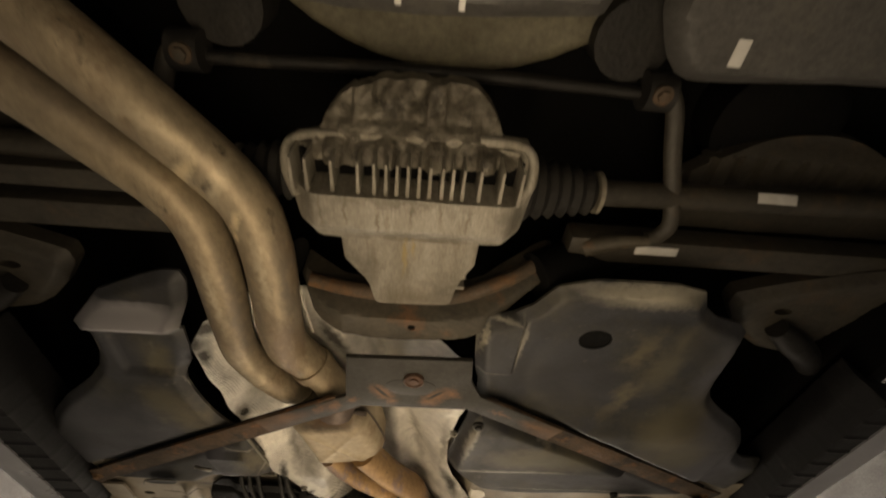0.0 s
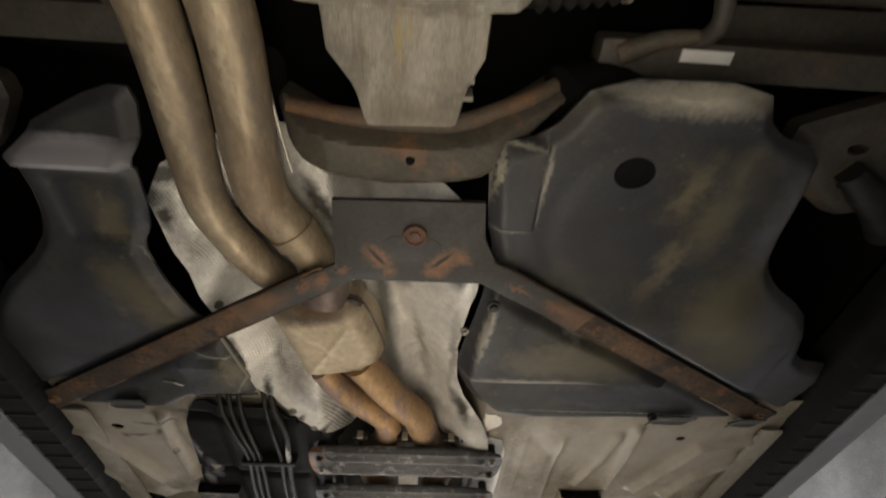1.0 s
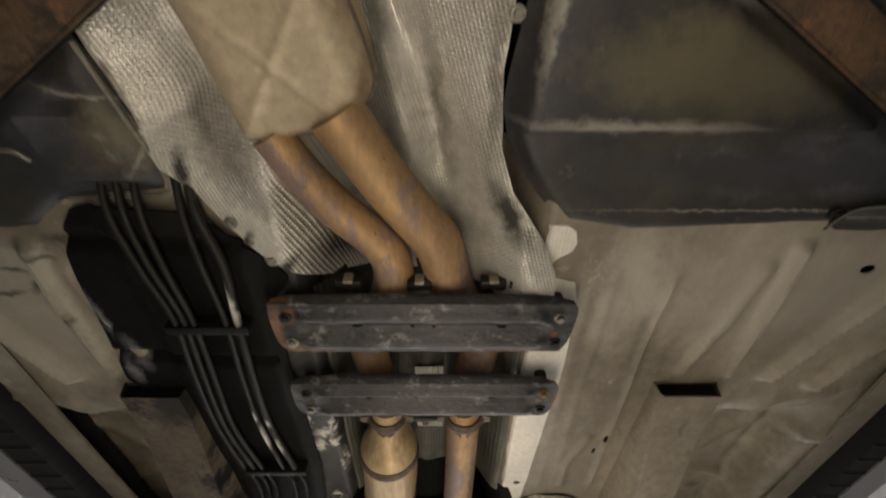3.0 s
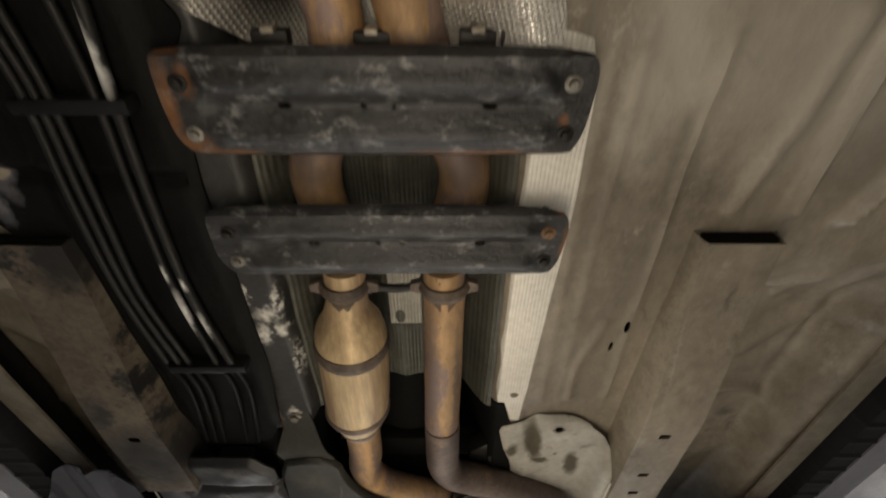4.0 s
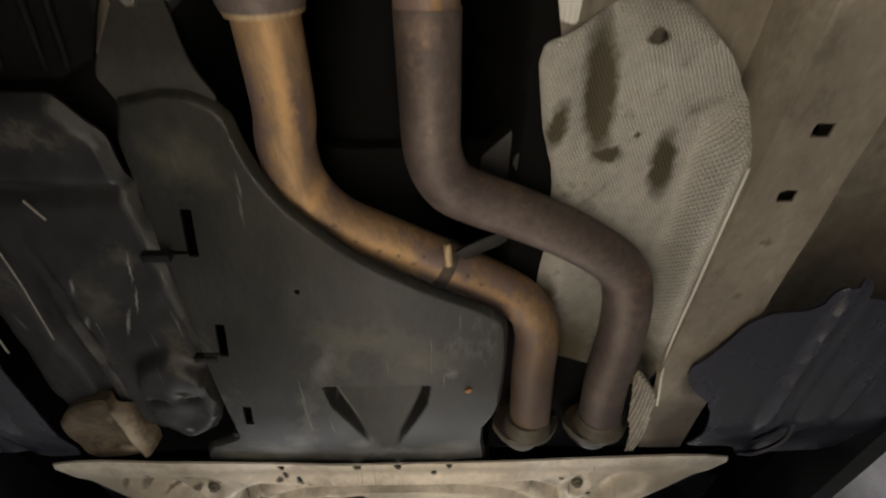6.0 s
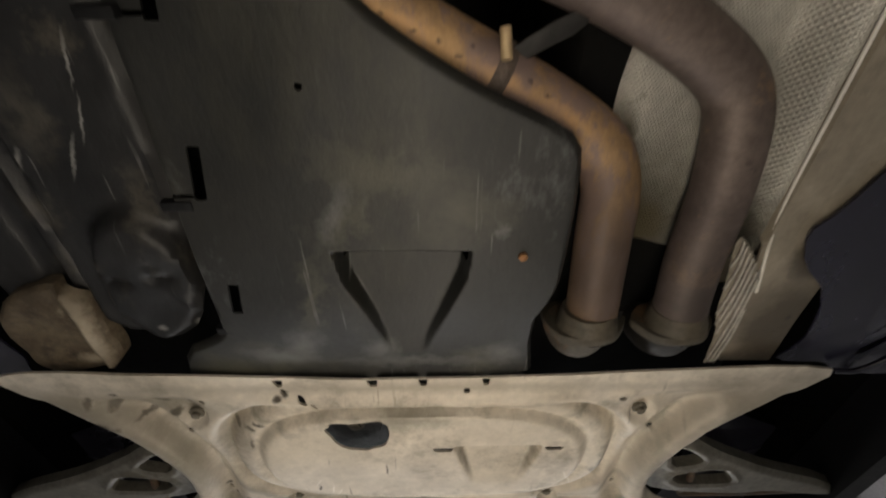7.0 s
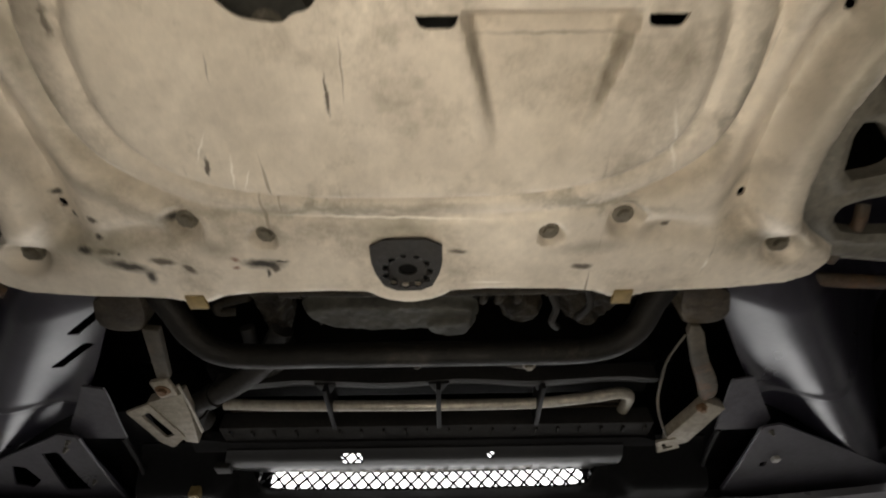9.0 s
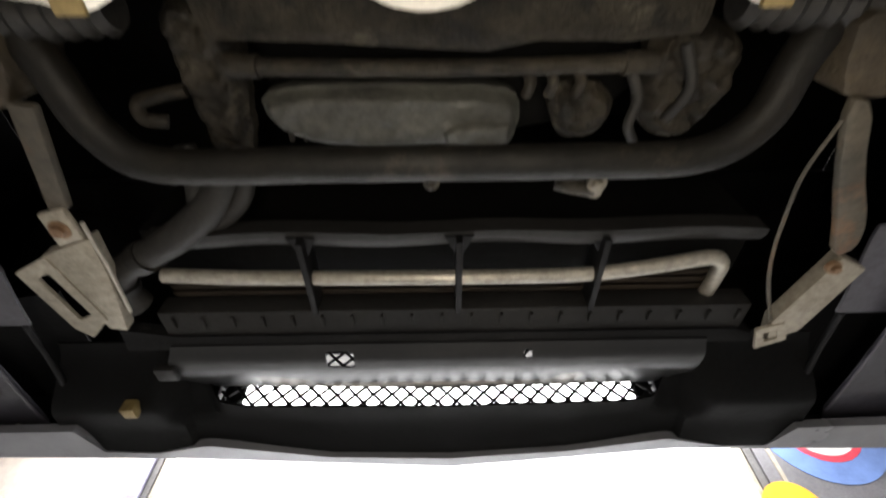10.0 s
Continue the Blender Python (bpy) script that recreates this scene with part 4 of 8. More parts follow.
disc(2.98, 3.0, 0.01, 0.28, FY1 - 0.044, YELP, "yellow_spot", po)
pl = thing("poster", "cream poster with pale curves and lilac edge", "poster")
Shape().box(-4.55, -2.82, FY1 - 0.03, FY1 + 0.001, 2.3, 4.4, 0.004).make("backing_board", CREAM, pl)
Shape().box(-2.82, -2.68, FY1 - 0.04, FY1 + 0.001, 2.3, 4.4, 0.004).make("edge_strip", LILAC, pl)
disc(-3.3, 4.2, 0.35, 0.62, FY1 - 0.036, PAPER, "pale_curve", pl)
disc(-4.2, 3.1, 0.1, 0.26, FY1 - 0.036, PAPER, "pale_curve", pl)
disc(-3.75, 2.98, 0.05, 0.2, FY1 - 0.038, BLUEP, "blue_curve", pl)

# ---- car underbody: the setting everything hangs from ----
Z0 = 1.978


# curved beads pressed into the floor
RIBS = (([(0.568, 1.62), (0.575, 1.45), (0.572, 1.33)], 0.017, 0.010), ([(0.655, 1.63), (0.712, 1.50), (0.756, 1.40), (0.864, 1.36)], 0.02, 0.012), ([(0.755, 1.66), (0.80, 1.55), (0.90, 1.44)], 0.018, 0.011),
        ([(0.484, 1.62), (0.517, 1.50), (0.535, 1.37)], 0.009, 0.011), ([(0.33, 1.40), (0.40, 1.50), (0.42, 1.62)], -0.005, 0.02), ([(0.66, 1.80), (0.72, 1.72), (0.84, 1.66)], 0.010, 0.014), ([(0.70, 2.02), (0.78, 1.90), (0.88, 1.84)], 0.010, 0.014), ([(0.36, 1.86), (0.33, 1.98), (0.332, 2.07)], 0.006, 0.008))


def along(line, x, y):
    """Distance to an open line."""
    best = np.full(x.shape, 1e9)
    for (x0, y0), (x1, y1) in zip(line, line[1:]):
        dx, dy = x1 - x0, y1 - y0
        t = np.clip(((x - x0) * dx + (y - y0) * dy) / (dx * dx + dy * dy), 0, 1)
        best = np.minimum(best, np.hypot(x - x0 - t * dx, y - y0 - t * dy))
    return best


def pan_z(x, y):
    z = Z0 + 0.002 * bumpy(x, y, 0.12, 1.0) + 0.0012 * bumpy(x, y, 0.035, 4.0)
    ax = np.abs(x)
    t = np.clip(ax / 0.2, 0, 1.0)
    deep = 0.11 + 0.2 * step01(y, 2.08, 2.2)
    z = z + deep * (1 - step01(t, 0.62, 0.97))
    # swages: long beads beside the tunnel, curved ribs further out, a dished round near the front
    for c, h in ((0.275, 0.003), (0.31, 0.003), (0.405, 0.005)):
        z = z - h * np.exp(-((ax - c + 0.003 * np.sin(y * 5)) / 0.007) ** 2) * step01(y, 1.36, 1.42) * (1 - step01(y, 2.05, 2.11))
    for k in range(4):
        c = 0.60 + 0.09 * k + 0.16 * np.clip(1.75 - y, 0, 1) * (1 if k % 2 else 1.3)
        z = z - 0.009 * np.exp(-((ax - c) / 0.016) ** 2) * step01(y, 1.64, 1.74) * (1 - step01(y, 1.62 + 0.14 * k, 1.86 + 0.16 * k)) * (ax > 0.5)
    for line, h, w in RIBS:
        z = z - 1.2 * h * np.exp(-(along(line, ax, y) / (1.25 * w)) ** 2)
    z = z + 0.08 * step01(ax, 0.566, 0.60) * step01(y, 1.69, 1.9) * (1 - step01(ax, 0.80, 0.86))
    r = np.hypot((ax - 0.74) / 1.0, (y - 2.28) / 1.3)
    z = z - 0.014 * np.exp(-((r - 0.1) / 0.016) ** 2) - 0.006 * np.exp(-(r / 0.035) ** 2)
    z = z + 0.02 * step01(y, 2.45, 2.75) * step01(ax, 0.56, 0.7)
    return z


UB = thing("underbody", "dusty tan underside of raised car body", "car underside", kind="structure")
Shape().sheet([(-0.93, 1.2), (0.93, 1.2), (0.93, 2.86), (0.57, 2.86), (0.57, 3.0), (-0.57, 3.0), (-0.57, 2.8), (-0.93, 2.62)], pan_z, 0.006, 0.003,
              [ring(0.695, 1.372, 0.012, 0.009), ring(0.40, 1.865, 0.004, 0.016, 12), ring(0.385, 1.92, 0.004, 0.014, 12), ring(-0.695, 1.39, 0.016, 0.011)]).make("floor_pan", PAN, UB, "dusty tan ribbed floor pressing")
for s in (-1, 1):
    def rail_z(x, y):
        base = 1.944 - 0.044 * step01(y, 1.68, 2.1)
        side = np.abs(np.abs(x) - 0.508)
        return base + (Z0 - base) * step01(side, 0.056, 0.061) + 0.001 * bumpy(x, y, 0.06)
    hl = [[(s * 0.505 + a * 0.011, yy + b * 0.008) for a, b in ((-1, -1), (1, -1), (1, 1), (-1, 1))] for yy in (2.09, 2.24, 2.323)]
    Shape().sheet([(s * 0.446, 1.660), (s * 0.570, 1.660), (s * 0.570, 2.62), (s * 0.578, 2.90), (s * 0.482, 2.90), (s * 0.460, 2.74), (s * 0.446, 2.62)] if s > 0 else
                  [(s * 0.446, 1.660), (s * 0.570, 1.660), (s * 0.570, 2.3), (s * 0.446, 2.3)], rail_z, 0.0045, 0.003, hl if s > 0 else hl[:1]).make("rail", PAN if s > 0 else SPLASH, UB, "tan pressed box rail with square holes" if s > 0 else "tan box rail splashed with black")
    Shape().box(*sorted((s * 0.452, s * 0.558)), 1.657, 1.664, 1.953, Z0 - 0.008, 0.001).make("rail_end", VOID, UB)
    Shape().box(*sorted((s * 0.46, s * 0.55)), 1.70, 2.27, 1.955, 1.97, 0.002).make("rail_inside", VOID, UB)
# black sheet under the floor pressing, drawn for the shade round the gearbox
Shape().sheet([(-0.212, 2.085), (0.205, 2.085), (0.235, 2.2), (0.25, 2.45), (0.25, 2.66), (0.445, 2.66), (0.445, 2.80), (0.60, 2.80), (0.60, 3.03), (-0.62, 3.03), (-0.62, 2.18), (-0.25, 2.18), (-0.215, 2.13)], lambda x, y: pan_z(x, y) - 0.004, 0.008, 0.002).make("tunnel_shade", VOID, UB, "black sheet painted as shade in the tunnel mouth")
# unseen body shell pieces, added near-black to block light from above
Shape().box(-0.93, 0.93, -0.6, 4.05, 2.42, 2.46, 0).make("light_block_roof", VOID, UB)
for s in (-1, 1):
    Shape().box(*sorted((s * 0.95, s * 0.99)), -0.6, 4.05, 2.0, 2.44, 0).make("light_block_side", VOID, UB)
# wing edges added to hide the bright hall beyond the arches
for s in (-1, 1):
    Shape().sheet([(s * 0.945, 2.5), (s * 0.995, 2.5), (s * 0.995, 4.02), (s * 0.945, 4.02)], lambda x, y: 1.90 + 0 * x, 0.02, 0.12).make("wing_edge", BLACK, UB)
Shape().box(-0.95, 0.95, -0.64, -0.6, 1.98, 2.44, 0).make("light_block_rear", VOID, UB)
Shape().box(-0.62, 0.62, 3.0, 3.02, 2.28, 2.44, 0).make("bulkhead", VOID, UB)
# sills: black ribbed cover and silver skirt
for s, xi, xm, xo in ((-1, 0.775, 0.862, 1.02), (1, 0.915, 0.985, 1.15)):
    sk = thing("side_skirt", "silver side skirt with black ribbed underside", "skirt", group="side skirts")
    Shape().sheet([(s * xi, 0.72), (s * xm, 0.72), (s * xm, 2.58), (s * xi, 2.58)], lambda x, y: 1.932 + 0.06 * (1 - step01(np.abs(x), xi, xi + 0.02)) - 0.003 * (np.sin(y * 105) > 0.93), 0.006, 0.05).make("sill_cover", BLACK, sk, "black ribbed plastic sill cover")
    Shape().sheet([(s * xm, 0.7), (s * xo, 0.7), (s * xo, 2.6), (s * xm, 2.6)], lambda x, y: 1.928 + 0.10 * step01(np.abs(x), xm + 0.06, xo + 0.03), 0.012, 0.06).make("skirt_panel", SILVER, sk, "silver painted skirt panel")
    Shape().sheet([(s * (xi - 0.05), 1.3), (s * (xi + 0.004), 1.3), (s * (xi + 0.004), 2.5), (s * (xi - 0.05), 2.5)], lambda x, y: 1.962 + 0 * x, 0.01, 0.006).make("sill_flange", PAN, UB)

# ---- rear: fuel tank covers ----
RTANK = [(0.117, 0.616), (0.202, 0.600), (0.259, 0.512), (0.5, 0.508), (0.533, 0.577), (0.626, 0.599), (0.64, 0.684), (0.646, 0.76), (0.657, 0.828), (0.70, 0.879), (0.767, 0.92), (0.81, 0.985), (0.83, 1.068),
         (0.93, 1.083), (0.885, 1.272), (0.60, 1.298), (0.222, 1.312), (0.145, 1.22), (0.108, 1.14), (0.112, 1.08), (0.133, 0.96), (0.147, 0.865), (0.146, 0.81), (0.131, 0.765)]
LTANK = [(-0.608, 0.651), (-0.449, 0.571), (-0.40, 0.573), (-0.424, 0.677), (-0.428, 0.779), (-0.46, 0.84), (-0.445, 0.905), (-0.418, 0.98), (-0.376, 1.04), (-0.347, 1.14), (-0.320, 1.222), (-0.338, 1.245), (-0.47, 1.248), (-0.505, 1.272), (-0.545, 1.305),
         (-0.75, 1.30), (-0.86, 1.30), (-0.85, 1.13), (-0.815, 1.068), (-0.753, 0.952), (-0.632, 0.846), (-0.60, 0.76)]
RT, LT = smooth_loop(RTANK, 1), smooth_loop(LTANK, 1)


def channel(x, y, z, a, b):
    """A trough pressed into a cover for the brace arm from a to b."""
    return z + np.clip(1.982 - z, 0, 1) * (1 - step01(along([a, b], x, y), 0.030, 0.050))


def rtank_z(x, y):
    d = nearest(RT, x, y)[0]
    z = 1.986 - 0.012 * step01(y, 0.82, 0.98) + 0.018 * (1 - step01(d, 0.0, 0.022))
    tray = np.maximum(np.abs((x - 0.46 + 0.12 * (y - 1.0)) / 0.32), np.abs((y - 1.0) / 0.145))
    z = z - 0.017 * (1 - step01(tray, 0.95, 1.02)) * step01(y, 0.86, 0.96)
    pad = np.maximum(np.abs((x - 0.163) / 0.042), np.abs((y - 0.685) / 0.08))
    z = z - 0.008 * (1 - step01(pad, 0.85, 1.05))
    arc = np.hypot(x - 0.42, (y - 0.75) * 1.1)
    z = z + 0.0022 * np.exp(-((arc - 0.19) / 0.02) ** 2) + 0.004 * bumpy(x, y, 0.17, 2.0)
    z = z - 0.012 * np.exp(-(((x - 0.6) / 0.05) ** 2 + ((y - 0.9) / 0.05) ** 2))
    return channel(x, y, z + 0.03 * step01(x, 0.6, 0.75) * (1 - step01(y, 0.7, 1.0)), (0.10, 0.82), (0.90, 1.29))


def ltank_z(x, y):
    d = nearest(LT, x, y)[0]
    z = 1.984 - 0.014 * step01(y, 0.8, 1.0) + 0.016 * (1 - step01(d, 0.0, 0.02))
    z = z + 0.028 * (1 - step01(y, 0.645, 0.672)) - 0.012 * (1 - step01(np.abs(y - 0.678), 0.004, 0.014))
    pad = np.maximum(np.abs((x + 0.5) / 0.07), np.abs((y - 0.76) / 0.07))
    z = z + 0.008 * (1 - step01(pad, 0.8, 1.0)) + 0.004 * bumpy(x, y, 0.16, 5.0)
    fold = np.maximum(np.abs((x + 0.42 - 0.25 * (y - 1.15)) / 0.055), np.abs((y - 1.165) / 0.055))
    return channel(x, y, z - 0.014 * (1 - step01(fold, 0.75, 1.0)), (-0.135, 0.865), (-0.86, 1.312))


tr = thing("fuel_tank_cover", "dark grey moulded tank cover with round hole", "tank cover", group="tank covers")
Shape().sheet(RT, rtank_z, 0.007, 0.006, [ring(0.342, 0.646, 0.032, 0.027, 24)]).make("cover_panel", TANK, tr)
Shape().tube([(0.342, 0.646, 1.99), (0.342, 0.646, 2.06)], 0.03, 20, 1).make("hole_cup", VOID, tr)
bolt(tr, 0.155, 0.905, 1.95, 0.008, RUBBER)
bolt(tr, 0.578, 1.262, 1.965, 0.007, RUBBER)
tl = thing("fuel_tank_cover", "dark grey moulded tank cover, rear lip painted lighter", "tank cover", group="tank covers")
Shape().sheet(LT, ltank_z, 0.007, 0.006).make("cover_panel", TANK, tl)
Shape().tube([(-0.376, 1.05, 1.984), (-0.349, 1.14, 1.978), (-0.326, 1.218, 1.974), (-0.340, 1.239, 1.974), (-0.40, 1.243, 1.974), (-0.468, 1.244, 1.975)], 0.0032, 8).make("rolled_rim", TANK_PALE, tl, "paler rolled rim")
Shape().tube([(-0.505, 1.165, 1.955), (-0.48, 1.165, 1.95), (-0.47, 1.18, 1.955)], 0.004, 10).make("wire_clip", ZINC, tl)
# tabs where the covers meet the floor
for x, w in ((0.62, 0.055), (0.80, 0.04), (-0.62, 0.045)):
    o = tr if x > 0 else tl
    Shape().sheet(smooth_loop([(x - w, 1.284), (x - w * 0.5, 1.244), (x + w, 1.240), (x + w * 0.9, 1.272), (x + w * 0.6, 1.288)], 1), lambda x, y: 1.953 + 0.008 * step01(y, 1.245, 1.275), 0.005, 0.003).make("tab", TANK, o)
    Shape().tube([(x - w, 1.282, 1.957), (x - w * 0.5, 1.246, 1.953), (x + w * 0.95, 1.242, 1.953)], 0.0018, 8).make("tab_edge", TANK_PALE, o)

# ---- rear: tunnel heat shield ----
hs = thing("tunnel_heat_shield", "crinkled embossed aluminium tunnel heat shield", "heat shield")


def gap_x(y):
    return -0.062 + 0.29 * (y - 0.878)


def foil_z(x, y):
    z = 2.068 - 0.075 * step01(np.abs(x + 0.14 - 0.10 * (y - 1.0)), 0.10, 0.27)
    z = z + 0.03 * np.exp(-((x - gap_x(y)) / 0.03) ** 2) * (1 - step01(y, 1.2, 1.28)) - 0.016 * np.exp(-((x + 0.012) / 0.03) ** 2)
    z = z + 0.007 * bumpy(x, y, 0.055, 3.0) * step01(np.abs(x + 0.05), 0.08, 0.16) + 0.003 * bumpy(x, y, 0.02, 1.0) * step01(x, 0.04, 0.1)
    z = z - 0.04 * step01(y, 1.22, 1.4) * step01(np.abs(x), 0.05, 0.16)
    low = step01(y, 1.08, 1.22) * step01(-x, 0.12, 0.2)
    return z - np.clip(z - 1.961, 0, 1) * low + 0.001 * bumpy(x, y, 0.03, 2.0) * low


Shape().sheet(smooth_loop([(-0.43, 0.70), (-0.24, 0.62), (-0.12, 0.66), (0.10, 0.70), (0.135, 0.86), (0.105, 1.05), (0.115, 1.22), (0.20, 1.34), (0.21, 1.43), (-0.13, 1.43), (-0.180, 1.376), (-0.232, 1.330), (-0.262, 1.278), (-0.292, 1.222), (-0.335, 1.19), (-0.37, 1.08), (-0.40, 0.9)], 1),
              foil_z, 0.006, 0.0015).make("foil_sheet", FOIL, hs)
for px, py in ((-0.37, 0.985), (-0.255, 1.275), (0.115, 1.02)):
    bolt(hs, px, py, float(foil_z(np.array([px]), np.array([py]))[0]), 0.006, ZINC)

# ---- rear: V brace ----
ARMRUST = surf("flaking_orange_brown_rust", (0.1, 0.056, 0.0272), (0.0624, 0.0424, 0.0272), (0.65, 0.9), scale=9, fine=120, bump=0.6, stain=(0.168, 0.076, 0.0272), stain_at=(0.55, 0.64), stain_scale=22, stain2=(0.03, 0.021, 0.015), stain2_at=(0.5, 0.58), stain2_scale=14, contrast=0.4)
br = thing("v_brace", "rusty V-shaped steel underbody brace", "brace")
Shape().prism([(-0.119, 0.704), (0.117, 0.697), (0.124, 0.765), (0.148, 0.815), (0.35, 0.931), (0.322, 0.977), (0.128, 0.863), (-0.094, 0.866), (-0.30, 0.993), (-0.33, 0.95), (-0.125, 0.834)], 1.962, 1.9715, 0.0015).make("centre_plate", BRACE, br, "flat grey plate with rusty marks")
for s, a, b in ((-1, (-0.135, 0.865), (-0.80, 1.275)), (1, (0.15, 0.845), (0.85, 1.258))):
    dx, dy = b[0] - a[0], b[1] - a[1]
    ln = math.hypot(dx, dy)
    m = Matrix.Translation((a[0], a[1], 0)) @ Matrix.Rotation(math.atan2(dy, dx), 4, "Z")
    arm = Shape().prism([(0, -0.027), (ln * 0.9, -0.025), (ln, -0.033), (ln, 0.033), (ln * 0.9, 0.025), (0, 0.027)], 1.9638, 1.9695, 0.0025, m=m)
    for e in (-0.0245, 0.0245):
        arm.box(0.01, ln * 0.9, e - 0.003, e + 0.003, 1.9638, 1.974, 0.001, m)
    ab = arm.make("brace_arm", ARMRUST, br, "channel-shaped rusty steel arm")
    # wider black strip behind the arm draws the shadow gap along it
    Shape().prism([(0.03, -0.030), (ln * 0.92, -0.0285), (ln * 0.92, 0.0285), (0.03, 0.030)], 1.9705, 1.9735, 0.001, m=m).make("arm_shade_strip", VOID, ab, "black strip painted as the shade beside the arm")
    bolt(br, b[0] - dx / ln * 0.03, b[1] - dy / ln * 0.03, 1.9645, 0.009, RUSTY_BOLT)
Shape().prism(smooth_loop([(-0.05, 0.79), (-0.028, 0.765), (0.038, 0.765), (0.06, 0.79), (0.035, 0.818), (-0.022, 0.818)], 2), 1.961, 1.9645, 0.0008).make("raised_land", BRACE, br)
CAPRUST = surf("red_brown_rusty_cap", (0.13, 0.062, 0.035), (0.085, 0.05, 0.034), (0.55, 0.8), scale=40, fine=160, bump=0.6)
Shape().prism(ring(0.010, 0.762, 0.020, n=28), 1.957, 1.965, 0.0025).prism(ring(0.010, 0.762, 0.009, n=20), 1.953, 1.958, 0.002).tube([(0.010 + 0.0175 * math.cos(a), 0.762 + 0.0175 * math.sin(a), 1.957) for a in [i * math.pi / 12 for i in range(25)]], 0.0028, 8, 1).make("centre_cap", CAPRUST, br, "round rusty cap")

# ---- exhaust ----
ex = thing("exhaust_pipes", "pair of tan steel exhaust pipes with bends", "exhaust")
A = [(-0.78, 0.08, 2.035), (-0.61, 0.18, 2.015), (-0.50, 0.25, 2.005), (-0.42, 0.32, 2.0), (-0.366, 0.372, 1.997), (-0.334, 0.425, 1.996), (-0.325, 0.50, 1.996), (-0.326, 0.60, 1.998), (-0.33, 0.68, 2.0), (-0.330, 0.762, 2.006), (-0.297, 0.848, 2.013), (-0.262, 0.918, 2.026), (-0.250, 0.945, 2.05)]
B = [(-0.74, -0.03, 2.035), (-0.56, 0.085, 2.015), (-0.45, 0.165, 2.005), (-0.36, 0.255, 2.0), (-0.295, 0.325, 1.997), (-0.252, 0.388, 1.996), (-0.236, 0.47, 1.996), (-0.238, 0.58, 1.998), (-0.242, 0.66, 2.0), (-0.239, 0.737, 2.008), (-0.206, 0.80, 2.016), (-0.174, 0.864, 2.02), (-0.145, 0.95, 2.018)]
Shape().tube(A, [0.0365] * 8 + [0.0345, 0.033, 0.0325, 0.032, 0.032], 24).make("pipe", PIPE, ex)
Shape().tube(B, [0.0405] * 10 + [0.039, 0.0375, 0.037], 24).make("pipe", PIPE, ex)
for p, q, r in (((-0.302, 0.838, 2.012), (-0.292, 0.858, 2.015), 0.0338), ((-0.206, 0.80, 2.016), (-0.195, 0.821, 2.017), 0.0428)):
    Shape().tube([p, q], r, 24, 1).make("weld_collar", PIPE, ex)
BOXSTEEL = surf("matt_tan_silencer_steel", (0.5, 0.42, 0.3), (0.4, 0.32, 0.215), (0.5, 0.65), metal=0.25, scale=7, fine=80, bump=0.1, stain=(0.24, 0.16, 0.1), stain_at=(0.56, 0.72), stain_scale=9, contrast=0.2)
marks(BOXSTEEL, (0.05, 0.036, 0.028), [(-0.18, 0.975, 0.10, 0.022, -9)], 0.015, 50, 0.3, 0.9)
marks(BOXSTEEL, (0.15, 0.085, 0.045), [(-0.06, 1.1, 0.012, 0.05, 10), (-0.14, 1.16, 0.07, 0.01, -12), (-0.17, 0.965, 0.07, 0.014, -8)], 0.015, 60, 0.1, 0.8)
mf = thing("centre_silencer", "tan steel exhaust box with crossed ridges", "exhaust box")
MUF = [(-0.268, 0.985), (-0.235, 0.965), (-0.115, 0.945), (-0.088, 0.962), (-0.047, 1.088), (-0.058, 1.12), (-0.085, 1.15), (-0.195, 1.176), (-0.22, 1.162)]


def muf_z(x, y):
    d = nearest(np.array(MUF), x, y)[0]
    z = 1.966 + 0.04 * (1 - np.sqrt(np.clip(1 - (1 - np.clip(d / 0.042, 0, 1)) ** 2, 0, 1)))
    for (ax, ay), (bx, by) in (((-0.25, 0.99), (-0.075, 1.145)), ((-0.21, 1.155), (-0.10, 0.975))):
        L = math.hypot(bx - ax, by - ay)
        e = np.abs((x - ax) * (by - ay) - (y - ay) * (bx - ax)) / L
        z = z - 0.0028 * np.exp(-(e / 0.006) ** 2)
    c = np.hypot(x + 0.166, y - 1.075)
    return z + 0.005 * np.exp(-(c / 0.005) ** 2)


Shape().sheet(smooth_loop(MUF, 2), muf_z, 0.004, 0.06).make("box_shell", BOXSTEEL, mf)
Shape().tube([(*p, 2.008) for p in smooth_loop(MUF, 1)] + [(*smooth_loop(MUF, 1)[0], 2.008)], 0.003, 8, 2).make("seam", WELDLINE, mf)
Shape().tube([(-0.155, 0.90, 2.02), (-0.16, 0.96, 2.008)], [0.042, 0.046], 24, 1).make("inlet_neck", PIPE_VIOLET, mf, "dark burnt inlet neck")
Shape().tube([(-0.262, 0.992, 2.0), (-0.232, 0.972, 1.997), (-0.118, 0.952, 1.996), (-0.094, 0.966, 2.0)], 0.0075, 10).make("rear_seam", WELDLINE, mf, "dark burnt seam")
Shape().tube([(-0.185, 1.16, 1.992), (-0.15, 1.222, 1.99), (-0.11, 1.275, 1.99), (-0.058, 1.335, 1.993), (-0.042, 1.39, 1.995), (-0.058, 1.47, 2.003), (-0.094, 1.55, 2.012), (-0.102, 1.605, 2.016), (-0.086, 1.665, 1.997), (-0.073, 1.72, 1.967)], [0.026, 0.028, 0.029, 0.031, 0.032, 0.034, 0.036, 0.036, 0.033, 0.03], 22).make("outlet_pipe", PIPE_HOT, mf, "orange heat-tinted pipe")
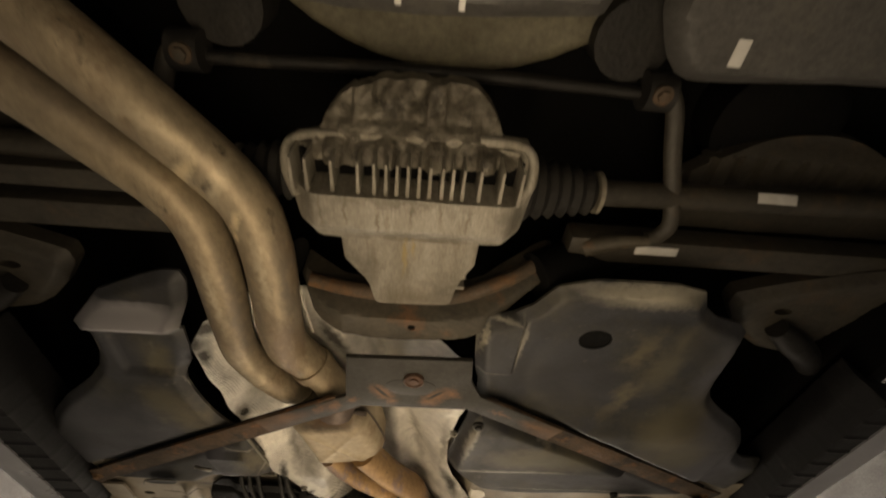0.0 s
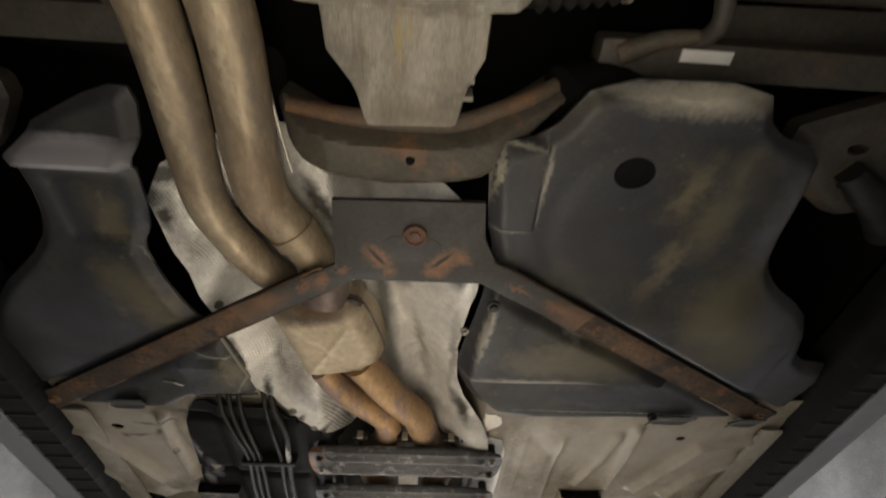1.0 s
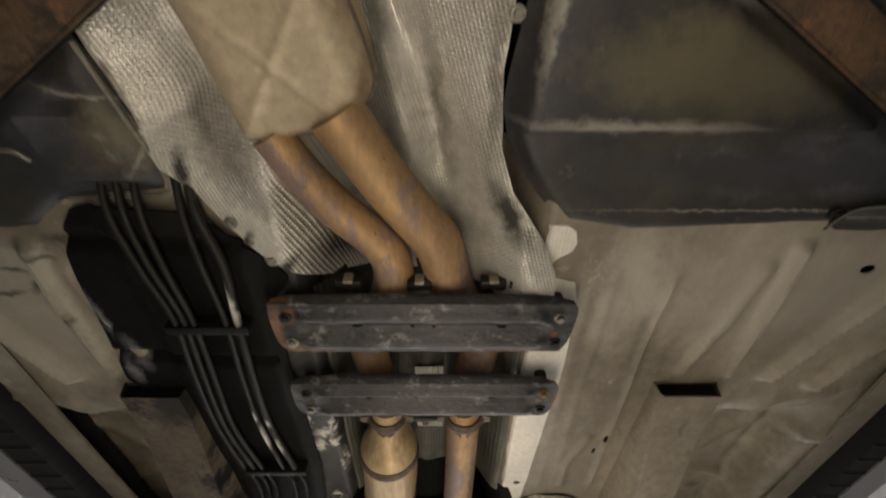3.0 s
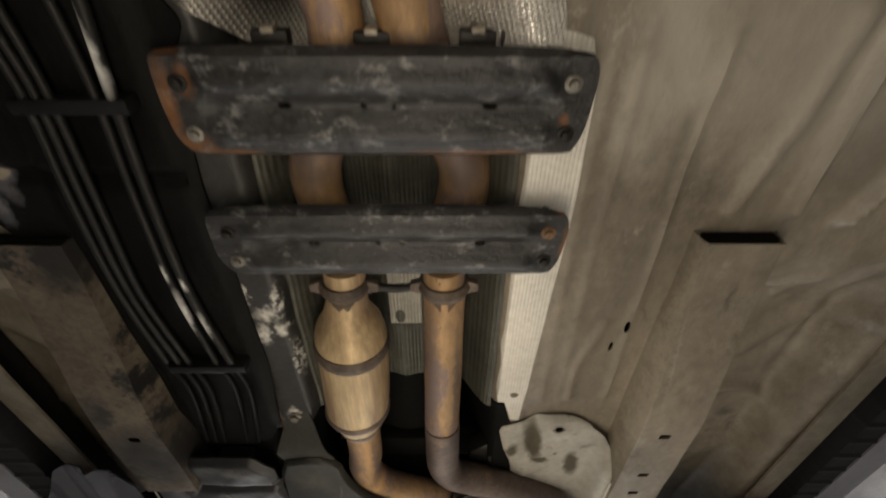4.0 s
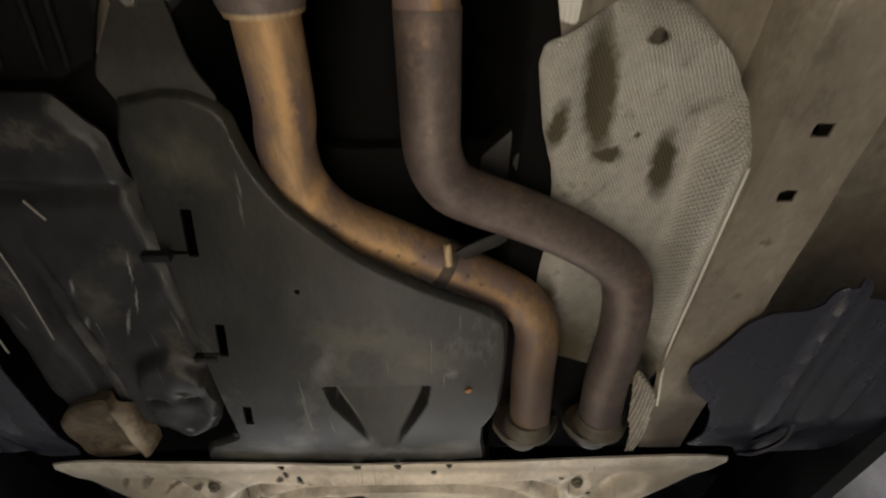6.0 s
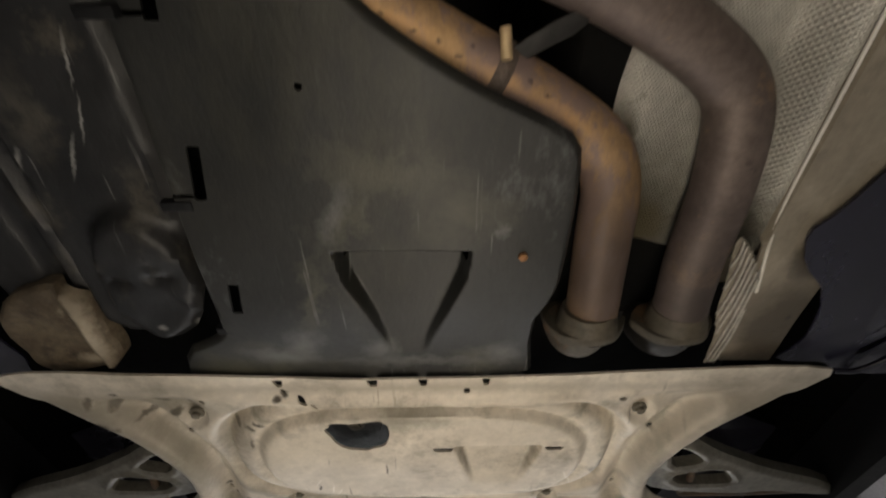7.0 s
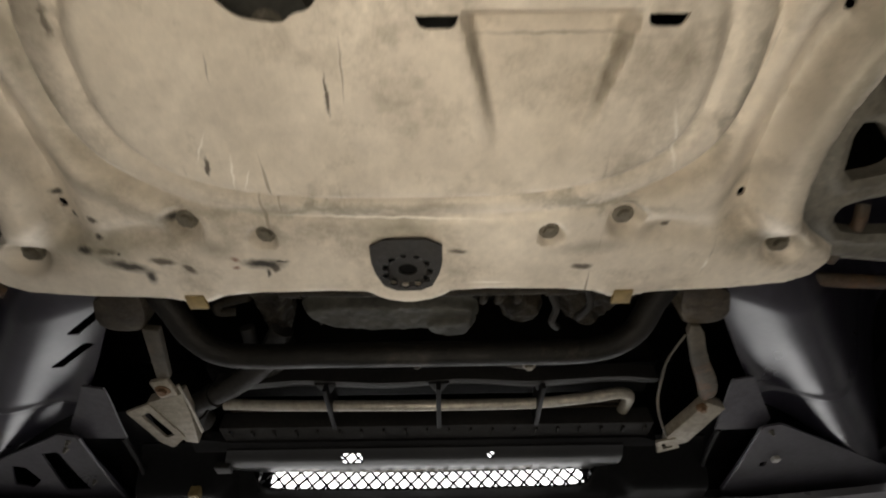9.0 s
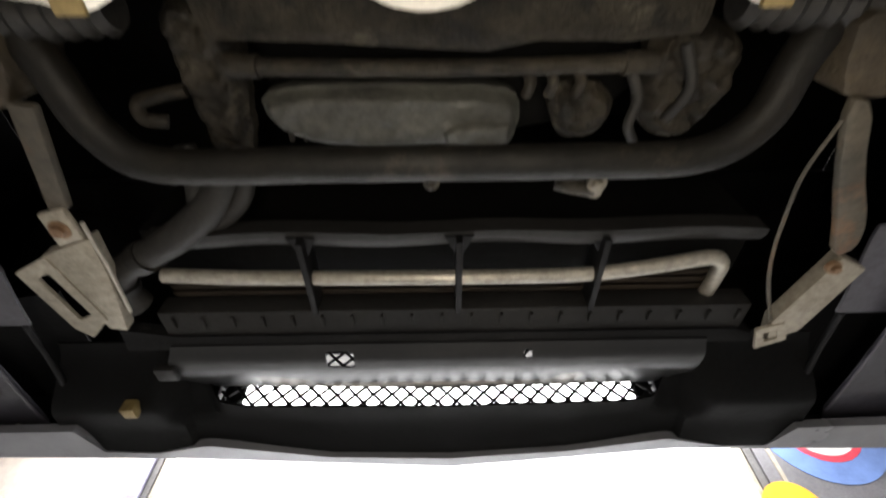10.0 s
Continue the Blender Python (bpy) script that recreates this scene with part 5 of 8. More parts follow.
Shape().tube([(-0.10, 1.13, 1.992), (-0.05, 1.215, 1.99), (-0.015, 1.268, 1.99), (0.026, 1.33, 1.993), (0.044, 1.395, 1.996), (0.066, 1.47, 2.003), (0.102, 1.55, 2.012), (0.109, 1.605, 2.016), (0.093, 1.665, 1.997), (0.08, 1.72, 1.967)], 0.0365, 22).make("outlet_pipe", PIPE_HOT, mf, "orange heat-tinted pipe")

ct = thing("front_exhaust_pipe", "straw-coloured exhaust pipe with catalyst bulge", "exhaust", group="front exhaust pipes")
Shape().tube([(-0.072, 1.715, 1.966), (-0.073, 1.765, 1.966), (-0.075, 1.79, 1.965), (-0.076, 1.808, 1.964), (-0.076, 1.832, 1.963), (-0.077, 1.856, 1.962), (-0.078, 1.90, 1.961), (-0.082, 2.0, 1.958), (-0.087, 2.062, 1.957), (-0.088, 2.10, 1.957), (-0.087, 2.135, 1.957)],
             [0.031, 0.033, 0.034, 0.040, 0.054, 0.0605, 0.062, 0.0615, 0.06, 0.049, 0.041], 32).make("catalyst_body", CAT, ct)
catb = bpy.data.objects["catalyst_body"]
Shape().tube([(-0.0775, 1.868, 1.961), (-0.078, 1.881, 1.961), (-0.0785, 1.895, 1.961)], [0.0625, 0.066, 0.0625], 32, 3).make("weld_band", WELDLINE, catb, "dark weld band")
Shape().tube([(-0.0868, 2.057, 1.957), (-0.087, 2.066, 1.957), (-0.0872, 2.075, 1.957)], [0.0612, 0.0632, 0.0600], 32, 3).make("weld_band", PIPE_VIOLET, catb)
Shape().tube([(-0.0878, 2.113, 1.957), (-0.0878, 2.130, 1.957)], [0.0475, 0.0425], 28, 1).make("weld_band", PIPE_VIOLET, catb)
P1 = [(-0.0865, 2.13, 1.955), (-0.087, 2.23, 1.952), (-0.094, 2.28, 1.952), (-0.086, 2.335, 1.952), (-0.049, 2.387, 1.952), (0.028, 2.43, 1.952), (0.137, 2.488, 1.952), (0.22, 2.542, 1.948), (0.246, 2.592, 1.932), (0.245, 2.662, 1.91), (0.251, 2.783, 1.895)]
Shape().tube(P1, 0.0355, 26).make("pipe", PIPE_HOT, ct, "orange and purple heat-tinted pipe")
cp = thing("front_exhaust_pipe", "brown exhaust pipe with purple heat tint", "exhaust", group="front exhaust pipes")
Shape().tube([(0.08, 1.715, 1.966), (0.081, 1.765, 1.966), (0.0805, 1.83, 1.965), (0.08, 1.95, 1.963), (0.079, 2.06, 1.96), (0.078, 2.14, 1.958)], [0.031, 0.034, 0.0335, 0.0345, 0.0345, 0.035], 26).make("pipe", PIPE_HOT, cp)
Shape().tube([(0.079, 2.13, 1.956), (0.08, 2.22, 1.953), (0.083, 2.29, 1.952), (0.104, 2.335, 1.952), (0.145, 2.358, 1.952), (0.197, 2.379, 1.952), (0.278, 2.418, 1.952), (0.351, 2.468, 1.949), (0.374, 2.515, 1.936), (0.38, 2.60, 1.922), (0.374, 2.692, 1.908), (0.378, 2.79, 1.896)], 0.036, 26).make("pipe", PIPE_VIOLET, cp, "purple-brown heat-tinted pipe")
# sleeve clamps, spacer bracket, flanges and manifold ends
for o, x, r in ((ct, -0.074, 0.036), (cp, 0.081, 0.037)):
    cl_ = Shape().tube([(x, 1.739, 1.966), (x, 1.751, 1.966), (x, 1.763, 1.966)], [r, r + 0.0045, r], 26, 2).make("clamp", WELDLINE, o, "dark rusty sleeve clamp")
    for e in (-1, 1):
        Shape().prism([(x + e * 0.036, 1.739), (x + e * 0.053, 1.744), (x + e * 0.053, 1.759), (x + e * 0.036, 1.764)], 1.955, 1.967, 0.002).make("clamp_lug", WELDLINE, cl_)
    Shape().prism([(x - 0.017, 1.765), (x + 0.017, 1.765), (x + 0.003, 1.788), (x - 0.003, 1.788)], 1.9325, 1.937, 0.001).make("clamp_tongue", RUST, cl_)
Shape().tube([(-0.04, 1.752, 1.962), (0.003, 1.759, 1.963), (0.046, 1.752, 1.962)], 0.007, 10).make("clamp_bridge", BLACK_STEEL, cp)
Shape().prism(smooth_loop([(0.098, 2.448), (0.115, 2.432), (0.16, 2.405), (0.19, 2.398), (0.18, 2.42), (0.14, 2.44), (0.112, 2.458)], 1), 1.936, 1.941, 0.002).make("spacer_bracket", BLACK_STEEL, cp)
bd = Shape().tube([(0.088, 2.462, 1.952), (0.096, 2.466, 1.952), (0.104, 2.470, 1.952)], [0.037, 0.0385, 0.037], 26, 2).make("pipe_band", WELDLINE, ct, "dark bracket band round pipe")
Shape().tube([(0.101, 2.415, 1.93), (0.103, 2.442, 1.916)], 0.006, 10, 1).make("band_bolt", CAT, bd, "tan clamp bolt")
for o, x, y, z in ((ct, 0.246, 2.80, 1.888), (cp, 0.377, 2.805, 1.892)):
    Shape().tube([(x - 0.001, y - 0.03, z + 0.006), (x, y - 0.015, z + 0.004), (x, y, z)], [0.0365, 0.041, 0.043], 26, 3).make("flange_collar", SUB, o)
    Shape().prism(smooth_loop([(-0.036, -0.042), (0.03, -0.04), (0.062, 0.002), (0.058, 0.02), (0.03, 0.045), (-0.03, 0.045), (-0.058, 0.015), (-0.06, -0.005)], 2), -0.007, 0.007, 0.002, m=pose(x, y + 0.006, z + 0.006, 82)).make("flange", SUB, o, "dusty tan cast flange")
    Shape().tube([(x + 0.047, y - 0.016, z + 0.016), (x + 0.047, y + 0.02, z + 0.014)], 0.008, 8, 1).make("stud", BLACK_STEEL, o)
    Shape().tube([(x, y + 0.008, z + 0.004), (x - 0.006, y + 0.03, z + 0.008), (x - 0.012, y + 0.05, z + 0.03), (x - 0.014, y + 0.062, z + 0.07), (x - 0.014, y + 0.066, z + 0.15)], [0.036, 0.034, 0.031, 0.028, 0.026], 22).make("manifold_end", SUB if o is ct else BLACK_STEEL, o, "dull brown cast manifold end" if o is ct else "near-black cast manifold end")

# ---- tunnel: cross plates, foil strips, lines ----
for nm, y0, y1, xl, xr, mat_bolt in (("a", 1.398, 1.523, -0.232, 0.246, ZINC), ("b", 1.596, 1.711, -0.235, 0.248, RUSTY_BOLT)):
    tp = thing("tunnel_cross_plate", "scuffed black steel plate bolted across tunnel", "plate", group="tunnel plates")
    oc = smooth_loop([(xl, y0 + 0.012), (xl + 0.012, y0), (xr - 0.016, y0), (xr, y0 + 0.018), (xr - 0.006, y1 - 0.03), (xr - 0.024, y1), (xl + 0.026, y1), (xl, y1 - 0.03)], 2)

    def plate_z(x, y, y0=y0, y1=y1, xl=xl, xr=xr):
        v = (y - y0) / (y1 - y0)
        end = step01(x, xl + 0.035, xl + 0.06) * (1 - step01(x, xr - 0.06, xr - 0.035))
        z = 1.934 + 0.008 * (np.exp(-((v - 0.5) / 0.075) ** 2)) * end
        z = z - 0.009 * (np.exp(-((v - 0.27) / 0.09) ** 2) + np.exp(-((v - 0.75) / 0.09) ** 2)) * end
        return z + 0.012 * (1 - step01(np.minimum(v, 1 - v), 0.0, 0.07)) + 0.0006 * bumpy(x, y, 0.02)
    Shape().sheet(oc, plate_z, 0.004, 0.004, [ring(-0.012, (y0 + y1) / 2, 0.004, n=10), ring(0.022, (y0 + y1) / 2, 0.004, n=10), ring(-0.10, (y0 + y1) / 2, 0.009, 0.004, 12), ring(0.13, (y0 + y1) / 2, 0.009, 0.004, 12)]).make("pressed_plate", BARE, tp)
    for bx in (xl + 0.026, xr - 0.028):
        for by in (y0 + 0.035, y1 - 0.032):
            bolt(tp, bx, by, 1.934, 0.0065, ZINC if bx < 0 and by > y0 + 0.06 else mat_bolt if bx > 0 and by < y0 + 0.06 else BLACK_STEEL)
        for by in (y0 + 0.03, y1 - 0.03):
            Shape().tube([(bx, by, 1.935), (bx, by, Z0 + 0.01)], 0.011, 12, 1).make("spacer", BLACK_STEEL, tp)
ws = thing("foil_strip", "pale ribbed aluminium strip beside the tunnel", "heat shield", group="tunnel strips")
Shape().sheet(smooth_loop([(0.178, 1.29), (0.225, 1.29), (0.235, 1.33), (0.20, 1.355), (0.20, 1.385), (0.256, 1.40), (0.262, 1.62), (0.257, 1.74), (0.242, 2.145), (0.236, 2.152), (0.188, 2.132), (0.180, 1.74), (0.186, 1.5)], 1),
              lambda x, y: 1.974 + 0.02 * (1 - step01(x, 0.178, 0.192)) + 0.002 * bumpy(x, y, 0.05, 4), 0.004, 0.002, [ring(0.222, 2.058, 0.0085, n=14)]).make("strip", WHITE_STRIP, ws)
Shape().tube([(0.222, 2.058, 1.977), (0.222, 2.058, 1.99)], 0.0085, 14, 1).make("hole_plug", VOID, ws)
ds = thing("foil_strip", "sooty aluminium strip with flaking black paint", "heat shield", group="tunnel strips")
Shape().sheet(smooth_loop([(-0.24, 1.31), (-0.165, 1.31), (-0.158, 1.75), (-0.158, 2.1), (-0.2, 2.15), (-0.262, 2.12), (-0.262, 1.75)], 1), lambda x, y: pan_z(x, y) - 0.009 + 0.001 * bumpy(x, y, 0.05, 4), 0.005, 0.002).make("strip", FLAKED, ds)
bolt(ds, -0.224, 2.122, 1.967, 0.009, ZINC)
bolt(ds, -0.215, 1.345, 1.967, 0.008, ZINC)
# inner tunnel foil
th = thing("tunnel_foil", "ribbed aluminium lining painted dark for the tunnel's shade", "heat shield")
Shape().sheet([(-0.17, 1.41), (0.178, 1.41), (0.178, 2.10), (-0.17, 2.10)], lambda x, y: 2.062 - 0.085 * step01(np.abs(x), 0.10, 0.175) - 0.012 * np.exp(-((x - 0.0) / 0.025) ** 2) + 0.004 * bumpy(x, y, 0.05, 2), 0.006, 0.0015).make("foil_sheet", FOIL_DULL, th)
Shape().sheet([(-0.02, 1.70), (0.04, 1.70), (0.04, 1.93), (-0.02, 1.93)], lambda x, y: 2.047 + 0.003 * bumpy(x, y, 0.03, 2), 0.005, 0.001).make("bright_foil", FOIL_RIB, th, "brighter ribbed aluminium patch")
for bx, by in ((-0.11, 1.388), (0.0, 1.39), (0.115, 1.388), (0.16, 1.386)):
    Shape().box(bx - 0.02, bx + 0.02, by, by + 0.018, 1.965, 1.985, 0.003).make("mount_block", BLACK_STEEL, th)
    Shape().box(bx - 0.007, bx + 0.007, by - 0.004, by + 0.002, 1.962, 1.982, 0.001).make("bright_edge", BRACKET, th)

# floor cover with brake and fuel lines
cv = thing("line_cover", "sooty black floor cover carrying brake lines", "cover")


def cover_z(x, y):
    z = 1.952 + 0.012 * step01(np.abs(x + 0.34), 0.08, 0.11) + 0.003 * bumpy(x, y, 0.09, 6)
    return z + 0.012 * (np.exp(-((y - 1.56) / 0.01) ** 2) + np.exp(-((y - 1.31) / 0.012) ** 2)) * (x < -0.25)


Shape().sheet(smooth_loop([(-0.46, 1.245), (-0.335, 1.25), (-0.283, 1.262), (-0.245, 1.322), (-0.20, 1.37), (-0.20, 1.39), (-0.236, 1.43), (-0.238, 2.1), (-0.29, 2.2), (-0.45, 2.2), (-0.45, 1.68), (-0.545, 1.655), (-0.53, 1.5), (-0.515, 1.35), (-0.50, 1.295)], 1), cover_z, 0.006, 0.004).make("cover_panel", COVER, cv)
LY = (1.19, 1.25, 1.33, 1.44, 1.58, 1.74, 1.90)
for k, xs in enumerate(((-0.414, -0.406, -0.390, -0.378, -0.392, -0.400, -0.389), (-0.394, -0.386, -0.374, -0.364, -0.376, -0.385, -0.370), (-0.372, -0.364, -0.355, -0.350, -0.359, -0.369, -0.352), (-0.318, -0.309, -0.302, -0.300, -0.311, -0.317, -0.306), (-0.302, -0.291, -0.271, -0.281, -0.292, -0.297, -0.281))):
    x = xs[-1]
    Shape().tube([(a, b, 1.988 if b < 1.22 else 1.95 if b < 1.3 else 1.934) for a, b in zip(xs, LY)],
                 0.0052 if k != 4 else 0.0068, 12, 6).make("brake_line", LINE, cv)
    # line ends take the near-black cover colour in place of shade
    Shape().tube([(x, 1.90, 1.9342), (x + 0.006, 1.98, 1.94), (x - 0.008, 2.08, 1.946), (x - 0.03, 2.19, 1.954)], 0.005, 12, 6).make("line_tail", COVER, cv, "line end painted near-black as shade")
for yc, xa in ((1.458, -0.396), (1.915, -0.388)):
    Shape().box(xa, xa + 0.13, yc - 0.009, yc + 0.009, 1.926, 1.955, 0.004).make("line_clip", BLACK, cv)

# ---- transmission undertray ----
SH = smooth_loop([(-0.268, 2.213), (-0.185, 2.197), (-0.137, 2.22), (-0.128, 2.265), (-0.112, 2.305), (-0.083, 2.346), (-0.009, 2.409), (0.084, 2.464), (0.146, 2.492), (0.186, 2.516), (0.192, 2.56), (0.190, 2.70), (0.183, 2.735), (0.163, 2.785), (0.183, 2.935), (-0.365, 2.93), (-0.345, 2.845), (-0.284, 2.812), (-0.267, 2.79), (-0.265, 2.6), (-0.264, 2.4)], 1)
TRI = np.array([(-0.097, 2.649), (0.076, 2.649), (0.070, 2.695), (0.048, 2.751), (0.027, 2.806), (0.015, 2.85), (-0.040, 2.85), (-0.050, 2.805), (-0.065, 2.757), (-0.089, 2.701)])


def shield_z(x, y):
    d = nearest(SH, x, y)[0]
    z = 1.912 - 0.028 * step01(y, 2.2, 2.46) - 0.016 * step01(y, 2.46, 2.68) + 0.014 * step01(y, 2.72, 2.92) + 0.010 * (1 - step01(d, 0.0, 0.007)) + 0.002 * bumpy(x, y, 0.1, 7)
    dt = np.where(inside(TRI, x, y), nearest(TRI, x, y)[0], 0)
    z = z + 0.038 * step01(dt, 0.0, 0.010) * np.clip(1 - (y - 2.65) / 0.20, 0, 1)
    return z


def lslot(x, y, ln, s=0.007):
    return [(x - s, y), (x + s, y), (x + s - 0.008, y + ln), (x - s - 0.008, y + ln)]


us = thing("transmission_undertray", "dark grey plastic tray under the gearbox", "undertray")
Shape().sheet(SH, shield_z, 0.003, 0.004, [lslot(-0.212, 2.335, 0.066), lslot(-0.221, 2.518, 0.062), lslot(-0.226, 2.70, 0.052), *[[(a - 0.04, b), (a - 0.014, b), (a - 0.014, b + 0.005), (a - 0.04, b + 0.005)] for a, b in ((-0.212, 2.392), (-0.221, 2.572))], ring(-0.100, 2.457, 0.0045, n=10), [(-0.090, 2.652), (0.072, 2.652), (0.069, 2.674), (-0.087, 2.674)]]).make("tray_panel", SHIELD, us)
# black box behind a cut slot gives the duct its shaded end
Shape().box(-0.10, 0.085, 2.63, 2.68, 1.928, 1.933, 0.001).make("duct_shade", VOID, us, "black strip painted as shade at the air duct's wide end")
Shape().sheet(smooth_loop([(-0.272, 2.215), (-0.235, 2.10), (-0.205, 2.095), (-0.165, 2.175), (-0.142, 2.22), (-0.18, 2.23)], 1), lambda x, y: 1.923 + 0.05 * (1 - step01(y, 2.1, 2.19)), 0.006, 0.004).make("rear_tongue", BRACE, us, "dusty rear mounting tongue")
bolt(us, 0.135, 2.655, 1.871, 0.006, WELD)
for yy in (2.385, 2.58, 2.785):
    Shape().box(-0.275, -0.24, yy, yy + 0.012, 1.872, 1.884, 0.002).make("hook", BLACK, us)
# gearbox seen above
gb = thing("gearbox", "grimy dark gearbox deep inside tunnel", "gearbox")
Shape().tube([(0.0, 2.05, 2.2), (0.0, 2.3, 2.17), (0.0, 2.6, 2.13), (0.0, 2.95, 2.1)], [0.08, 0.11, 0.13, 0.16], 24).make("gearbox_case", VOID, gb)
Shape().prism(smooth_loop([(0.13, 2.33), (0.20, 2.26), (0.225, 2.28), (0.22, 2.36), (0.19, 2.39)], 1), 1.99, 2.03, 0.006).make("mount_bracket", BLACK_STEEL, gb, "dark mount bracket")
Shape().tube([(0.205, 2.315, 1.975), (0.205, 2.315, 2.03)], 0.018, 14, 1).make("mount_bush", RUBBER, gb)
Shape().box(-0.17, 0.17, 2.32, 2.40, 2.03, 2.07, 0.01).make("gearbox_crossmember", VOID, gb)

# foil shield over the right floor
fr = thing("floor_heat_shield", "mottled diagonal-ribbed aluminium shield", "heat shield")


def foil2_z(x, y):
    z = 1.964 - 0.052 * step01(x, 0.405, 0.450) * step01(y, 2.2, 2.29) - 0.03 * step01(y, 2.5, 2.80) * step01(x, 0.3, 0.4) * (1 - step01(x, 0.405, 0.448)) + 0.05 * (1 - step01(x, 0.19, 0.27)) * step01(y, 2.2, 2.45)
    z = z - 0.010 * np.exp(-(np.hypot(x - 0.325, y - 2.17) / 0.03) ** 2) + 0.006 * np.exp(-((x - 0.275) / 0.018) ** 2) * (1 - step01(y, 2.28, 2.34)) + 0.0025 * bumpy(x, y, 0.07, 3)
    d = nearest(F2, x, y)[0]
    return z + 0.006 * (1 - step01(d, 0, 0.008)) * (x < 0.4)


F2 = smooth_loop([(0.200, 2.172), (0.235, 2.158), (0.262, 2.137), (0.29, 2.123), (0.348, 2.125), (0.382, 2.149), (0.425, 2.188), (0.455, 2.24), (0.457, 2.29), (0.457, 2.62), (0.455, 2.70), (0.40, 2.71), (0.25, 2.70), (0.22, 2.55), (0.24, 2.42), (0.235, 2.34), (0.215, 2.25)], 1)
Shape().sheet(F2, foil2_z, 0.006, 0.002, [ring(0.325, 2.158, 0.009, n=12)]).make("foil_sheet", FOIL_DIAG, fr)
PLEAT = smooth_loop([(0.405, 2.662), (0.414, 2.645), (0.44, 2.68), (0.457, 2.712), (0.463, 2.78), (0.463, 2.888), (0.448, 2.888), (0.442, 2.82), (0.426, 2.778), (0.418, 2.72)], 1)
Shape().sheet(PLEAT, lambda x, y: 1.888 + 0.012 * (1 - step01(y, 2.62, 2.68)), 0.003, 0.0012).make("pleated_corner", BRACKET, fr, "pleated foil corner")
for x, y0, y1 in ((0.412, 2.648, 2.69), (0.419, 2.656, 2.73), (0.427, 2.666, 2.778), (0.434, 2.674, 2.80), (0.441, 2.684, 2.818), (0.449, 2.698, 2.886), (0.456, 2.712, 2.886), (0.462, 2.77, 2.886)):
    Shape().tube([(x, y0, 1.886), (x + 0.001, 0.5 * (y0 + y1), 1.884), (x - 0.001, y1, 1.886)], 0.0021, 8, 3).make("pleat", STEEL_TUBE, fr, "bright folded pleat")
Shape().tube([(0.45, 2.29, 1.908), (0.451, 2.45, 1.906), (0.455, 2.62, 1.905), (0.468, 2.74, 1.89)], 0.0022, 8).make("folded_hem", WHITE_STRIP, fr)

# left: oily splash panel
lp = thing("splash_panel", "oily black engine splash panel with clips", "splash panel")
LPO = smooth_loop([(-0.555, 2.20), (-0.45, 2.205), (-0.285, 2.205), (-0.28, 2.42), (-0.284, 2.62), (-0.280, 2.71), (-0.308, 2.80), (-0.36, 2.835), (-0.43, 2.842), (-0.46, 2.80), (-0.58, 2.80), (-0.585, 2.7), (-0.56, 2.5)], 1)


def lp_z(x, y):
    d = nearest(LPO, x, y)[0]
    z = 1.912 + 0.012 * (1 - step01(d, 0, 0.014)) + 0.004 * bumpy(x, y, 0.07, 8) + 0.0012 * bumpy(x, y, 0.022, 3)
    z = z + 0.008 * step01(-x, 0.432 + 0.05 * (y - 2.4), 0.442 + 0.05 * (y - 2.4)) * step01(y, 2.30, 2.5) - 0.008 * step01(-x, 0.50, 0.512) - 0.003 * np.exp(-((x + 0.455 + 0.05 * (y - 2.4)) / 0.006) ** 2) * step01(y, 2.4, 2.45)
    z = z - 0.006 * np.exp(-((x + 0.467) / 0.008) ** 2) * step01(y, 2.46, 2.6) - 0.005 * np.exp(-((x + 0.444) / 0.007) ** 2) * step01(y, 2.6, 2.7)
    blob = np.hypot((x + 0.350) / 0.072, (y - 2.725) / 0.122)
    return z - (0.024 + 0.0015 * bumpy(x, y, 0.03, 3)) * (1 - step01(blob, 0.80, 1.0)) + 0.01 * np.exp(-((y - 2.32) / 0.012) ** 2) * (x > -0.5) + 0.009 * (np.exp(-((x + 0.385) / 0.016) ** 4 - ((y - 2.716) / 0.006) ** 2) + np.exp(-((x + 0.331) / 0.017) ** 4 - ((y - 2.710) / 0.007) ** 2)) - 0.004 * np.exp(-((x + 0.33 - 0.4 * (y - 2.7)) / 0.006) ** 2) * (np.abs(y - 2.75) < 0.06)


Shape().sheet(LPO, lp_z, 0.006, 0.004, [ring(-0.52, 2.27, 0.012, 0.006, 12)]).make("panel", OILY, lp)
CASTDUST = surf("dusty_tan_lumpy_casting", (0.19, 0.145, 0.09), (0.10, 0.073, 0.045), (0.5, 0.8), scale=16, fine=90, bump=0.5, stain=(0.035, 0.028, 0.02), stain_at=(0.55, 0.66), stain_scale=14, stain2=(0.34, 0.29, 0.21), stain2_at=(0.62, 0.74), stain2_scale=10)
# pale streak painted as the highlight on the casting's ridge
marks(CASTDUST, (0.46, 0.39, 0.29), [(-0.462, 2.80, 0.010, 0.085, 0), (-0.49, 2.87, 0.03, 0.012, 0)], 0.012, 40, 0.2, 0.8)
CDO = smooth_loop([(-0.505, 2.725), (-0.470, 2.720), (-0.450, 2.76), (-0.442, 2.835), (-0.452, 2.88), (-0.50, 2.90), (-0.585, 2.905), (-0.60, 2.80), (-0.56, 2.745)], 1)
Shape().sheet(CDO, lambda x, y: 1.892 + 0.006 * (1 - step01(nearest(CDO, x, y)[0], 0, 0.006)) + 0.003 * bumpy(x, y, 0.04, 4.0) - 0.014 * np.exp(-((x + 0.466) / 0.010) ** 2), 0.004, 0.02).make("patch_plate", CASTDUST, lp, "tan dusty lumpy casting corner")
